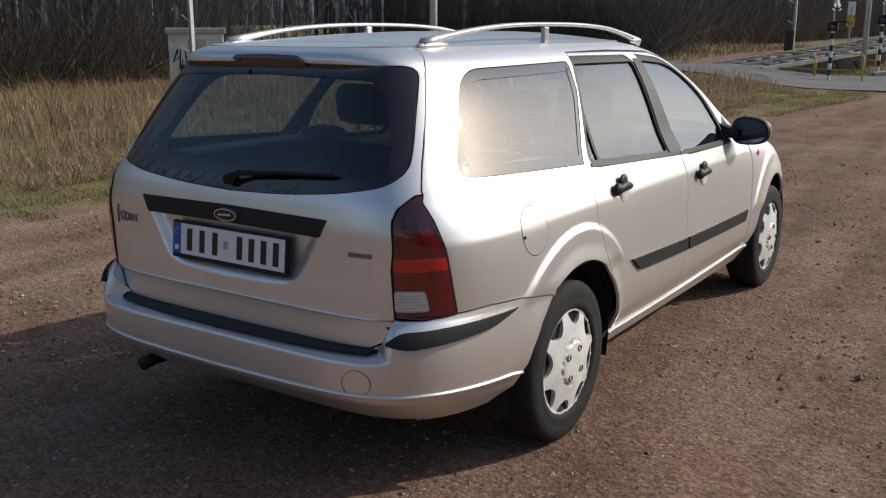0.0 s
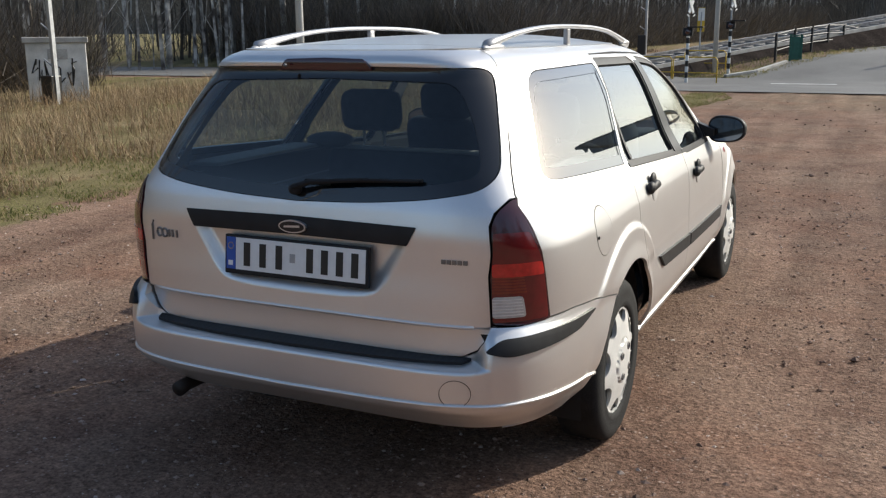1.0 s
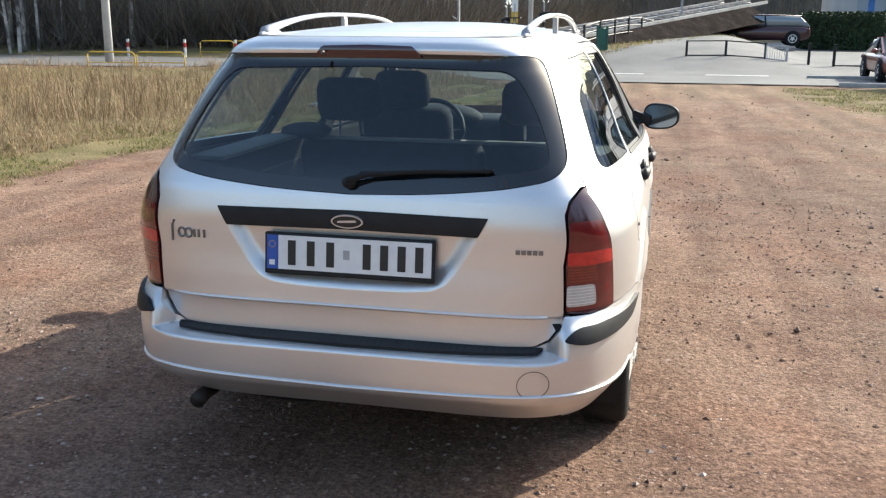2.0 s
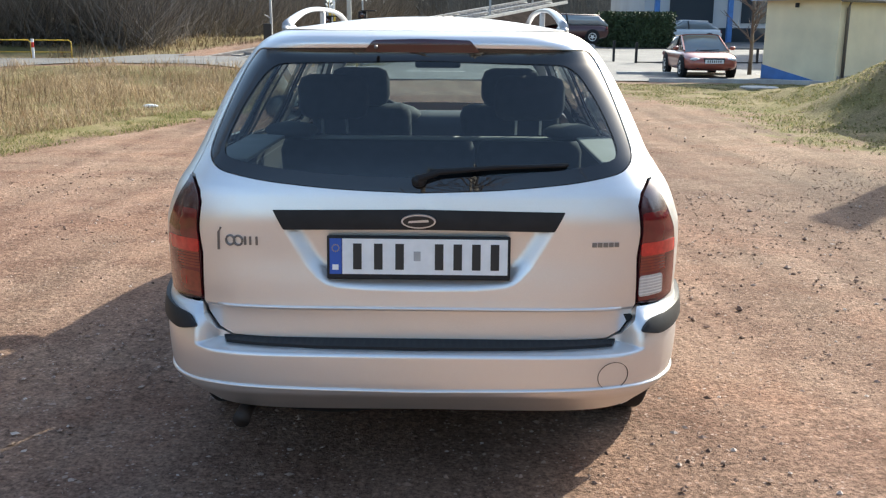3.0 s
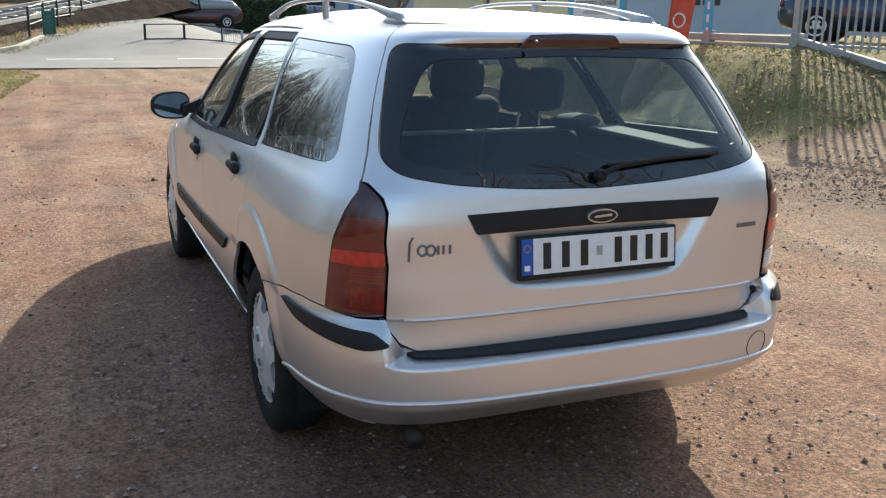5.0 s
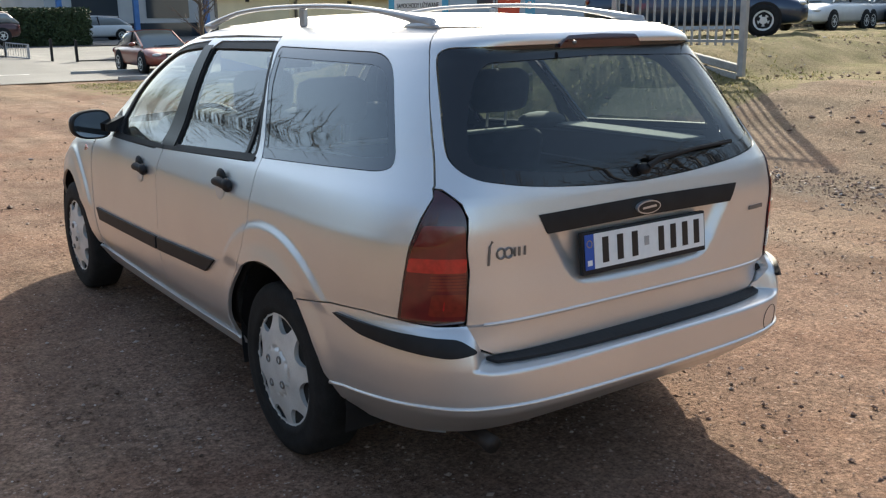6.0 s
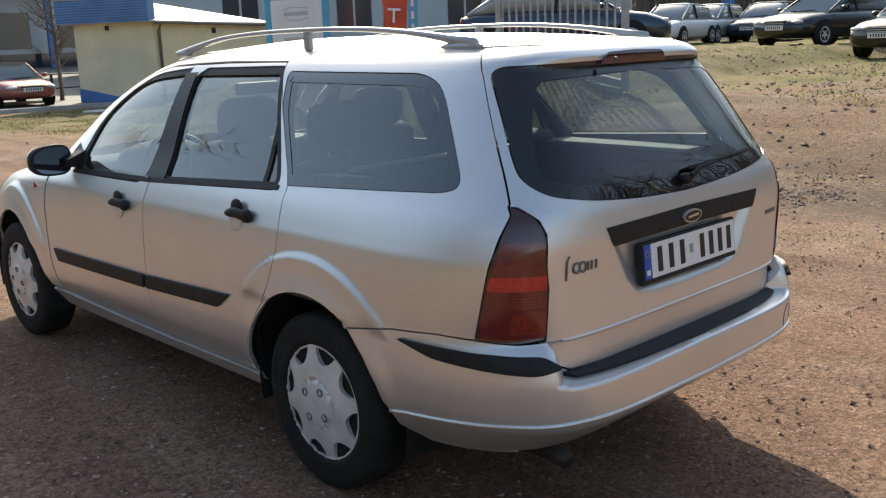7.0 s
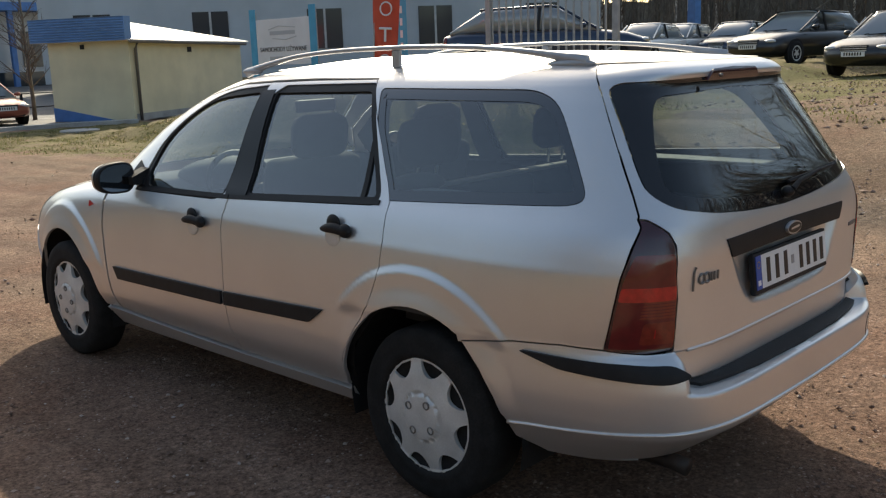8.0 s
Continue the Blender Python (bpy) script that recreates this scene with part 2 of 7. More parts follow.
def ground_material():
    """Red-brown gravelly dirt, going over to grass where the ground's own 'grass' attribute says so, with pale and dark patches."""
    m = bpy.data.materials.new("dirt_and_grass")
    m.use_nodes = True
    n, l = m.node_tree.nodes, m.node_tree.links
    b = n["Principled BSDF"]
    b.inputs["Roughness"].default_value = 0.95
    b.inputs["Diffuse Roughness"].default_value = 0.15
    b.inputs["Specular IOR Level"].default_value = 0.08
    at = n.new("ShaderNodeTexCoord")
    def noise_at(sc, det=5, rough=0.6):
        t = n.new("ShaderNodeTexNoise")
        t.inputs["Scale"].default_value, t.inputs["Detail"].default_value, t.inputs["Roughness"].default_value = sc, det, rough
        l.new(at.outputs["Object"], t.inputs["Vector"])
        return t.outputs["Fac"]
    def ranged(v, a, c, lo=0.0, hi=1.0):
        r = n.new("ShaderNodeMapRange")
        r.inputs["From Min"].default_value, r.inputs["From Max"].default_value = a, c
        r.inputs["To Min"].default_value, r.inputs["To Max"].default_value = lo, hi
        l.new(v, r.inputs["Value"])
        return r.outputs[0]
    def mix(f, a, c, kind="MIX"):
        x = n.new("ShaderNodeMix")
        x.data_type, x.blend_type = "RGBA", kind
        if isinstance(f, float):
            x.inputs["Factor"].default_value = f
        else:
            l.new(f, x.inputs["Factor"])
        for k, v in (("A", a), ("B", c)):
            if isinstance(v, tuple):
                x.inputs[k].default_value = (*v, 1)
            else:
                l.new(v, x.inputs[k])
        return x.outputs["Result"]
    def attribute(name):
        a = n.new("ShaderNodeAttribute")
        a.attribute_name = name
        return a.outputs["Fac"]
    dirt = mix(ranged(noise_at(0.35), 0.38, 0.64), (0.202, 0.126, 0.091), (0.256, 0.178, 0.130))
    dirt = mix(ranged(noise_at(2.2), 0.47, 0.70, 0.0, 0.72), dirt, (0.125, 0.070, 0.050))
    sand = mix(ranged(noise_at(1.1), 0.35, 0.7), (0.25, 0.184, 0.126), (0.200, 0.136, 0.091))
    dirt = mix(attribute("sandy"), dirt, sand)
    lane = n.new("ShaderNodeMapping")
    lane.inputs["Scale"].default_value = (1.5, 0.16, 1.0)
    lane.inputs["Rotation"].default_value = (0, 0, radians(8))
    l.new(at.outputs["Object"], lane.inputs["Vector"])
    worn = n.new("ShaderNodeTexNoise")
    worn.inputs["Scale"].default_value, worn.inputs["Detail"].default_value = 1.6, 6
    l.new(lane.outputs[0], worn.inputs["Vector"])
    dirt = mix(1.0, dirt, ranged(worn.outputs["Fac"], 0.34, 0.66, 0.76, 1.22), "MULTIPLY")
    dirt = mix(ranged(noise_at(0.8, 4), 0.48, 0.68, 0.0, 0.5), dirt, (0.225, 0.118, 0.076))
    grit = n.new("ShaderNodeTexVoronoi")
    grit.inputs["Scale"].default_value = 38
    l.new(at.outputs["Object"], grit.inputs["Vector"])
    dirt = mix(1.0, dirt, ranged(noise_at(60, 4, 0.75), 0.36, 0.64, 0.55, 1.45), "MULTIPLY")
    dirt = mix(1.0, dirt, ranged(noise_at(22, 4, 0.7), 0.35, 0.65, 0.74, 1.26), "MULTIPLY")
    pale = n.new("ShaderNodeMath")
    pale.operation = "LESS_THAN"
    pale.inputs[1].default_value = 0.22
    l.new(grit.outputs["Distance"], pale.inputs[0])
    sparse = n.new("ShaderNodeMath")
    sparse.operation = "MULTIPLY"
    l.new(pale.outputs[0], sparse.inputs[0])
    l.new(ranged(noise_at(9, 3), 0.46, 0.62, 0.0, 0.75), sparse.inputs[1])
    dirt = mix(sparse.outputs[0], dirt, (0.44, 0.34, 0.285))
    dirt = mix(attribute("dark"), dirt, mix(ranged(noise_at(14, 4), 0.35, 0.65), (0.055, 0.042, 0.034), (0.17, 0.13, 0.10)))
    turf = mix(ranged(noise_at(1.3), 0.36, 0.62), (0.145, 0.125, 0.058), (0.25, 0.195, 0.11))
    turf = mix(ranged(noise_at(0.5), 0.45, 0.65, 0.0, 0.7), turf, (0.15, 0.145, 0.05))
    turf = mix(1.0, turf, ranged(noise_at(45, 4), 0.3, 0.7, 0.5, 1.5), "MULTIPLY")
    g = n.new("ShaderNodeMath")
    g.operation = "ADD"
    l.new(attribute("grass"), g.inputs[0])
    l.new(ranged(noise_at(2.4, 6), 0.25, 0.75, -0.5, 0.5), g.inputs[1])
    l.new(mix(ranged(g.outputs[0], 0.38, 0.62), dirt, turf), b.inputs["Base Color"])
    u = n.new("ShaderNodeBump")
    u.inputs["Strength"].default_value, u.inputs["Distance"].default_value = 0.9, 0.019
    s = n.new("ShaderNodeMath")
    s.operation = "ADD"
    l.new(noise_at(38, 6, 0.7), s.inputs[0])
    l.new(noise_at(7, 4), s.inputs[1])
    l.new(s.outputs[0], u.inputs["Height"])
    l.new(u.outputs[0], b.inputs["Normal"])
    return m


M["ground"] = ground_material()


# ---- building tools ----
def part(name, bm, mat, parent=None, label="", smooth=False, kind=""):
    """Links a bmesh (or a finished mesh) as one object, under a thing or a part where one is given."""
    if isinstance(bm, bmesh.types.BMesh):
        me = bpy.data.meshes.new(name)
        bmesh.ops.recalc_face_normals(bm, faces=bm.faces)
        bm.to_mesh(me)
        bm.free()
    else:
        me = bm
    if not me.materials:
        me.materials.append(M[mat] if isinstance(mat, str) else mat)
    if smooth:
        for p in me.polygons:
            p.use_smooth = True
    ob = new(name, me)
    if parent:
        ob.parent = parent
    return tagged(ob, label, kind=kind)


def thing(name, label, category, at=None, group="", kind=""):
    ob = new(name)
    ob.empty_display_size = 0.2
    if at is not None:
        ob.matrix_world = at
    return tagged(ob, label, category, group, kind)


def box(bm, x0, x1, y0, y1, z0, z1, bevel=0.0):
    v = [bm.verts.new((x, y, z)) for z in (z0, z1) for x, y in ((x0, y0), (x1, y0), (x1, y1), (x0, y1))]
    fs = [bm.faces.new([v[i] for i in q]) for q in ((3, 2, 1, 0), (4, 5, 6, 7), (0, 1, 5, 4), (1, 2, 6, 5), (2, 3, 7, 6), (3, 0, 4, 7))]
    if bevel:
        bmesh.ops.bevel(bm, geom=list({e for f in fs for e in f.edges}), offset=bevel, segments=2, affect="EDGES", profile=0.5)
    return v


def boxed(x0, x1, y0, y1, z0, z1, bevel=0.0):
    bm = bmesh.new()
    box(bm, x0, x1, y0, y1, z0, z1, bevel)
    return bm


def tube(bm, points, radii, sides=8, caps=True):
    """A tube through points, with a radius at each."""
    rings = []
    pts = [Vector(p) for p in points]
    for i, p in enumerate(pts):
        d = (pts[min(i + 1, len(pts) - 1)] - pts[max(i - 1, 0)]).normalized()
        a = d.cross(Vector((0, 0, 1)) if abs(d.z) < 0.9 else Vector((1, 0, 0))).normalized()
        c = d.cross(a)
        r = radii[i] if isinstance(radii, (list, tuple)) else radii
        rings.append([bm.verts.new(p + r * (math.cos(t) * a + math.sin(t) * c)) for t in [2 * math.pi * k / sides for k in range(sides)]])
    for a, c in zip(rings, rings[1:]):
        for k in range(sides):
            bm.faces.new((a[k], a[(k + 1) % sides], c[(k + 1) % sides], c[k]))
    if caps:
        bm.faces.new(rings[0][::-1])
        bm.faces.new(rings[-1])


def tubed(points, radii, sides=8):
    bm = bmesh.new()
    tube(bm, points, radii, sides)
    return bm


def lathe(profile, steps=48, axis="x"):
    """A turned shape from (radius, along) pairs, about the x axis."""
    bm = bmesh.new()
    rings = []
    for r, a in profile:
        rings.append([bm.verts.new((a, r * math.cos(t), r * math.sin(t)) if axis == "x" else (r * math.cos(t), r * math.sin(t), a)) for t in [2 * math.pi * k / steps for k in range(steps)]])
    for a, c in zip(rings, rings[1:]):
        for k in range(steps):
            bm.faces.new((a[k], a[(k + 1) % steps], c[(k + 1) % steps], c[k]))
    for ring in (rings[0], rings[-1]):
        bm.faces.new(ring)
    return bm


def prism(outline, depth, normal="y"):
    """An outline in a plane, drawn out by depth along the plane's normal."""
    bm = bmesh.new()
    def put(a, c, d):
        return {"y": (a, d, c), "x": (d, a, c), "z": (a, c, d)}[normal]
    lo = [bm.verts.new(put(a, c, 0)) for a, c in outline]
    hi = [bm.verts.new(put(a, c, depth)) for a, c in outline]
    k = len(outline)
    bm.faces.new(lo)
    bm.faces.new(hi[::-1])
    for i in range(k):
        bm.faces.new((lo[i], hi[i], hi[(i + 1) % k], lo[(i + 1) % k]))
    return bm


def ball(x, y, z, rx, ry, rz, u=16, v=10):
    bm = bmesh.new()
    bmesh.ops.create_uvsphere(bm, u_segments=u, v_segments=v, radius=1)
    bmesh.ops.transform(bm, matrix=Matrix.Translation((x, y, z)) @ Matrix.Diagonal((rx, ry, rz, 1)), verts=bm.verts)
    return bm


def raw_mesh(name, verts, faces):
    me = bpy.data.meshes.new(name)
    me.from_pydata(verts, [], faces)
    return me


def step(a, c, v):
    t = np.clip((np.asarray(v, float) - a) / (c - a), 0, 1)
    return t * t * (3 - 2 * t)


# ---- ground ----
EDGE_Y = [-60, -10, 0, 2.3, 6.2, 8.6, 12.6, 14.8, 20.6, 22.6]
EDGE_X = [-12, -6.6, -5.2, -4.8, -5.4, -5.0, -3.9, -2.5, -1.9, -2.4]


CLIMB_Y, CLIMB_Z = [26.6, 28.3, 29.7, 31.7, 33.6, 41.6, 55.0], [0.0, 0.05, 0.20, 0.50, 0.72, 1.15, 1.35]


def ground_z(x, y):
    """The lie of the land: level in the middle, a grassy bank before the fence, the car yard higher, the railway higher to the north."""
    x, y = np.asarray(x, float), np.asarray(y, float)
    bank = (1.04 - 0.12 * step(14, 24, x)) * step(5.9, 7.7, x + 0.25 * np.sin(y * 1.1)) * step(4.6, 8.4, y) * (1 - step(12.4, 20.0, y + 0.35 * (7.9 - x)))
    yard = (0.60 * step(5.6, 9.2, x) + 0.12 * step(9, 19, x)) * (1 - step(13.5, 18.5, y) * (1 - step(12, 18, x))) * (1 - step(20, 25, y))
    z = np.maximum(bank, yard)
    line = 0.019 * (np.clip(y, 0, 110) + 2.67) - 0.14
    climb = np.interp(y, CLIMB_Y, CLIMB_Z) * (1 - step(2.5, 8.0, x)) * step(-8.5, -6.0, x - 0.6 * (y - 27))
    north = (line - 0.13) * step(27.5, 34, y) * (1 - 0.5 * step(1, 8, x)) + 0.30 * step(33, 36, y) * (1 - step(-13.5, -11.2, x))
    z = np.maximum(z, (0.37 - 0.17 * (1 - step(-13.5, -9.8, x))) * (1 - step(-7.2, -3.2, x)) * step(19.8, 22.8, y))
    z = np.maximum(np.maximum(z, north), climb)
    far = step(60, 400, np.hypot(x, y))
    return z * (1 - 0.3 * far)


def spread(lo, hi, fine, reach):
    mid = list(np.arange(lo, hi + 1e-6, fine))
    out, d, v = [], fine, hi
    while v < reach:
        d *= 1.22
        v += d
        out.append(v)
    low, d, v = [], fine, lo
    while v > -reach:
        d *= 1.22
        v -= d
        low.append(v)
    return np.array(low[::-1] + mid + out)


def soft_noise(x, y, sc, octaves=3):
    total = np.zeros(x.shape)
    for i in range(x.size):
        total.flat[i] = noise.fractal(Vector((x.flat[i] * sc, y.flat[i] * sc, 3.7)), 1.0, 2.0, octaves)
    return total


gx, gy = np.meshgrid(spread(-15, 24, 0.2, 2500), spread(-7, 36, 0.2, 2500))
near = (1 - step(25, 60, np.hypot(gx, gy)))
gn = soft_noise(gx, gy, 0.9)
tufts = soft_noise(gx, gy, 2.6, 3)
gz = ground_z(gx, gy) + near * (0.022 * gn * step(0.9, 2.2, np.hypot(gx * 1.4, (gy - 2.0) * 0.6)) + 0.010 * soft_noise(gx, gy, 4.0, 2) * step(1.0, 2.0, np.hypot(gx, (gy - 2.2) * 0.5)))
# shallow wheel ruts that run past the car to the road
for rx in (1.55, 3.1):
    gz -= near * 0.025 * np.exp(-((gx - rx - 0.5 * np.sin(gy * 0.22)) / 0.18) ** 2) * step(4.5, 7, gy) * (1 - step(20, 23, gy))
edge = np.interp(gy, EDGE_Y, EDGE_X)
grass = 0.5 + 0.5 * np.tanh((edge - gx) / 0.35)
grass = grass * (1 - step(22.0, 22.8, gy))
right_edge = np.interp(gy, [-60, 4.4, 5.4, 6.4, 8.2, 9.6, 13.5, 18.7, 22.3], [60, 14, 8.4, 6.0, 5.2, 4.2, 4.7, 3.2, 3.6])
right = np.clip(0.5 + 0.5 * np.tanh((gx - right_edge) / 0.6), 0, 1) * (1 - step(22.0, 22.8, gy)) * (0.62 + 0.38 * step(5.4, 6.4, gx))
yard_green = 0.40 * step(9, 13, gx) * (1 - step(7.2, 8.5, gy)) + 0.22 * step(12, 16, gx) * step(7, 9, gy)
verge = np.maximum(step(-4.2, -3.2, gx - 0.6 * (gy - 29)) * (1 - step(-1.7, -1.2, gx - 0.33 * (gy - 31))) * step(28.4, 29.2, gy), (1 - step(-10.3, -9.8, gx)) * step(30.5, 31.5, gy))
far_green = step(26, 45, np.hypot(gx, gy - 8)) * 0.6
grass = np.clip(np.maximum.reduce([grass, right, yard_green, verge, far_green]), 0, 1)
sandy = np.clip(step(1.5, 5.5, gx) * (1 - step(14, 20, gy)) * 0.85 + 0.35 * step(6, 9, gx) + 0.9 * step(15, 21, gy) * (1 - step(1, 5, np.abs(gx - 1.5))), 0, 1) * (1 - 0.35 * np.clip(gn * 2, 0, 1)) * (0.35 + 0.65 * step(-1.0, 2.5, gy))
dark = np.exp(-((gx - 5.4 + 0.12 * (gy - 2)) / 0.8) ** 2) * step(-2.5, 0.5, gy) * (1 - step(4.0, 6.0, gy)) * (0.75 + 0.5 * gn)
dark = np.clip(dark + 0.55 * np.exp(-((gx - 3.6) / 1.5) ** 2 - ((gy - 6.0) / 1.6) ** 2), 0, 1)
gz += near * 0.075 * tufts * np.clip(right, 0, 1) * step(5.2, 6.6, gx) * step(7.0, 8.5, gy)
gz += near * 0.05 * soft_noise(gx, gy, 0.7, 4) * step(6.5, 9.0, gx) * (1 - step(9.5, 12, gy))
rows, cols = gx.shape
idx = np.arange(rows * cols).reshape(rows, cols)
ground_me = raw_mesh("ground", np.stack([gx, gy, gz], -1).reshape(-1, 3).tolist(),
                     np.stack([idx[:-1, :-1], idx[:-1, 1:], idx[1:, 1:], idx[1:, :-1]], -1).reshape(-1, 4).tolist())
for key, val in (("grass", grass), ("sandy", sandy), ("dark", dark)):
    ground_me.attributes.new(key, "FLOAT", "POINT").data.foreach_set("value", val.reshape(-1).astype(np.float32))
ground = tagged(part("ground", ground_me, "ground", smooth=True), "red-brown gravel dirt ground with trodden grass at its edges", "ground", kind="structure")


def sheet(name, xs, ys, lift, mat, label, category, inside=None):
    """A sheet laid on the ground, a little above it."""
    ax, ay = np.meshgrid(xs, ys)
    az = ground_z(ax, ay) + lift
    r, c = ax.shape
    i = np.arange(r * c).reshape(r, c)
    q = np.stack([i[:-1, :-1], i[:-1, 1:], i[1:, 1:], i[1:, :-1]], -1).reshape(-1, 4)
    if inside is not None:
        mx, my = ax.reshape(-1)[q].mean(1), ay.reshape(-1)[q].mean(1)
        q = q[inside(mx, my)]
    return tagged(part(name, raw_mesh(name, np.stack([ax, ay, az], -1).reshape(-1, 3).tolist(), q.tolist()), mat, smooth=True), label, category, kind="structure")


road = sheet("road", np.arange(-70, 70.1, 0.4), np.arange(23.0, 30.6, 0.3), 0.03, "asphalt", "worn pale grey asphalt road across the dirt", "road", lambda x, y: (y < 28.6) | (x > np.interp(y, [28.6, 29.9, 30.6], [-3.0, -2.2, -1.9])) | (x < -9))
side_road = sheet("side_road", np.arange(-2.4, 26.1, 0.4), np.arange(30.5, 75, 0.5), 0.03, "asphalt", "grey asphalt yard beyond the open gate", "road", lambda x, y: x > np.interp(y, [30.5, 31.7, 33.6, 44.6, 75], [-2.0, -1.5, -0.3, 3.2, 12.0]))


def flat_strip(name, x0, x1, y0, y1, lift, mat, label, category):
    xs, ys = np.linspace(x0, x1, max(2, int(abs(x1 - x0) / 0.5) + 2)), np.linspace(y0, y1, max(2, int(abs(y1 - y0) / 0.5) + 2))
    return sheet(name, xs, ys, lift, mat, label, category)


for k in range(7):
    flat_strip("road_line", -1.5 + k * 3.6, 0.3 + k * 3.6, 27.0, 27.14, 0.036, "line_paint", "worn white dash painted on the road", "road marking")


# ---- the silver estate car ----
# Its skin is one smooth form: plan outlines at each height z, squarish at the tail and rounder at the nose.
CY = 1.45                                   # where the tail half and the nose half of each outline meet
FORM_Z = [0.16, 0.22, 0.30, 0.36, 0.41, 0.45, 0.518, 0.529, 0.534, 0.539, 0.60, 0.639, 0.645, 0.652, 0.72, 0.80, 0.865, 0.90, 0.97, 1.02, 1.07, 1.15, 1.25, 1.33, 1.378, 1.392, 1.405, 1.425, 1.445]
FORM_W = [0.70, 0.745, 0.790, 0.824, 0.845, 0.852, 0.857, 0.857, 0.857, 0.857, 0.856, 0.855, 0.855, 0.854, 0.852, 0.848, 0.842, 0.831, 0.802, 0.770, 0.742, 0.706, 0.658, 0.612, 0.577, 0.563, 0.548, 0.517, 0.470]
FORM_R = [0.22, 0.15, 0.050, -0.030, -0.086, -0.089, -0.090, -0.084, -0.045, 0.002, 0.004, 0.002, -0.014, -0.013, -0.010, -0.006, -0.007, -0.008, 0.002, 0.018, 0.038, 0.082, 0.140, 0.187, 0.212, 0.208, 0.206, 0.220, 0.265]
NOSE_Z = [0.16, 0.25, 0.35, 0.50, 0.60, 0.70, 0.78, 0.84, 0.89, 0.93, 0.96, 0.985, 1.03, 1.10, 1.21, 1.30, 1.37, 1.41, 1.445]
NOSE_Y = [4.12, 4.25, 4.32, 4.35, 4.33, 4.27, 4.16, 4.00, 3.76, 3.50, 3.31, 3.22, 3.15, 3.04, 2.86, 2.67, 2.49, 2.35, 2.16]
HUB_R, HUB_F, HUB_Z = 0.864, 3.477, 0.305


def curve_through(zk, vk):
    zk, vk = np.array(zk), np.array(vk)
    h = np.diff(zk)
    d = np.diff(vk) / h
    m = np.zeros_like(vk)
    ok = d[:-1] * d[1:] > 0
    m[1:-1][ok] = 2 / (1 / d[:-1][ok] + 1 / d[1:][ok])
    m[0], m[-1] = d[0], d[-1]
    def f(z):
        z = np.clip(np.asarray(z, float), zk[0], zk[-1])
        i = np.clip(np.searchsorted(zk, z, side="right") - 1, 0, len(h) - 1)
        t = (z - zk[i]) / h[i]
        return (2 * t**3 - 3 * t**2 + 1) * vk[i] + (t**3 - 2 * t**2 + t) * h[i] * m[i] + (3 * t**2 - 2 * t**3) * vk[i + 1] + (t**3 - t**2) * h[i] * m[i + 1]
    return f


CORNER_Z = [0.16, 0.22, 0.30, 0.36, 0.41, 0.45, 0.53, 0.58, 0.61, 0.63, 0.645, 0.66]
CORNER_R = [0.22, 0.15, 0.050, -0.030, -0.086, -0.089, -0.089, -0.080, -0.064, -0.044, -0.024, -0.013]
half_w, tail_y, nose_y = curve_through(FORM_Z, FORM_W), curve_through(FORM_Z, FORM_R), curve_through(NOSE_Z, NOSE_Y)
corner_low = curve_through(CORNER_Z, CORNER_R)
NR = 7.0


def corner_y(z):
    """How far back the tail's corners reach: the bumper's ends stand out further than the tailgate."""
    return np.where(np.asarray(z) < 0.66, corner_low(z), tail_y(z))


def tail_n(z):
    """How square the tail's corners are: rounder at the bumper, squarer at the lamps' tops."""
    return np.interp(z, [0.50, 0.64, 0.80, 1.0, 1.1], [6.0, 6.0, 6.9, 7.6, NR])


def tail_steps(z):
    """Where the outline at height z goes over from the tail to the side, and from the tail half to the nose half."""
    k = 0.5 ** (1 / tail_n(z))
    return k, k * 0.8, k * 0.8 + k * 1.45


def nose_n(z):
    return 5.0 - 0.3 * step(0.70, 0.90, z) + 1.4 * step(0.93, 1.02, z)


def from_x(x, z):
    """The place along the outline of a point of the tail, by its x."""
    n, (k, s1, s2) = float(tail_n(z)), tail_steps(z)
    a = np.clip(abs(x) / half_w(z), 0, 1)
    b = (1 - a ** n) ** (1 / n)
    s = a * 0.8 if a <= k else s1 + (k - b) * 1.45
    return float(s if x >= 0 else -s)


def from_y(y, z):
    """The place along the outline of a point of the side, by its y (right side)."""
    k, s1, s2 = tail_steps(z)
    if y <= CY:
        n = float(tail_n(z))
        b = min((CY - y) / (CY - float(corner_y(z))), 1)
        a = (1 - b ** n) ** (1 / n)
        return float(a * 0.8 if a <= k else s1 + (k - b) * 1.45)
    n = float(nose_n(z))
    k = 0.5 ** (1 / n)
    b = min((y - CY) / (nose_y(z) - CY), 1)
    a = (1 - b ** n) ** (1 / n)
    return float(s2 + b * 2.9 if b <= k else s2 + k * 2.9 + (k - a) * 0.8)


def from_nose(x, z):
    """The place along the outline of a point of the nose, by its x."""
    n = float(nose_n(z))
    k = 0.5 ** (1 / n)
    a = min(abs(x) / float(half_w(z)), 1)
    b = (1 - a ** n) ** (1 / n)
    s2 = tail_steps(z)[2]
    s = s2 + b * 2.9 if b <= k else s2 + k * 2.9 + (k - a) * 0.8
    return float(s if x >= 0 else -s)


def flare(y, z):
    """The swelling over the wheels, with its crease."""
    d = 0.0
    for hub in (HUB_R, HUB_F):
        r = np.hypot(y - hub - 0.02 * (z - 0.55), (z - HUB_Z) * 0.99)
        low = 0.60 if hub == HUB_R else 0.50
        d = d + 0.012 * step(0.518, 0.486, r) * step(low, low + 0.07, z) + 0.010 * step(0.45, 0.37, r)
    return d


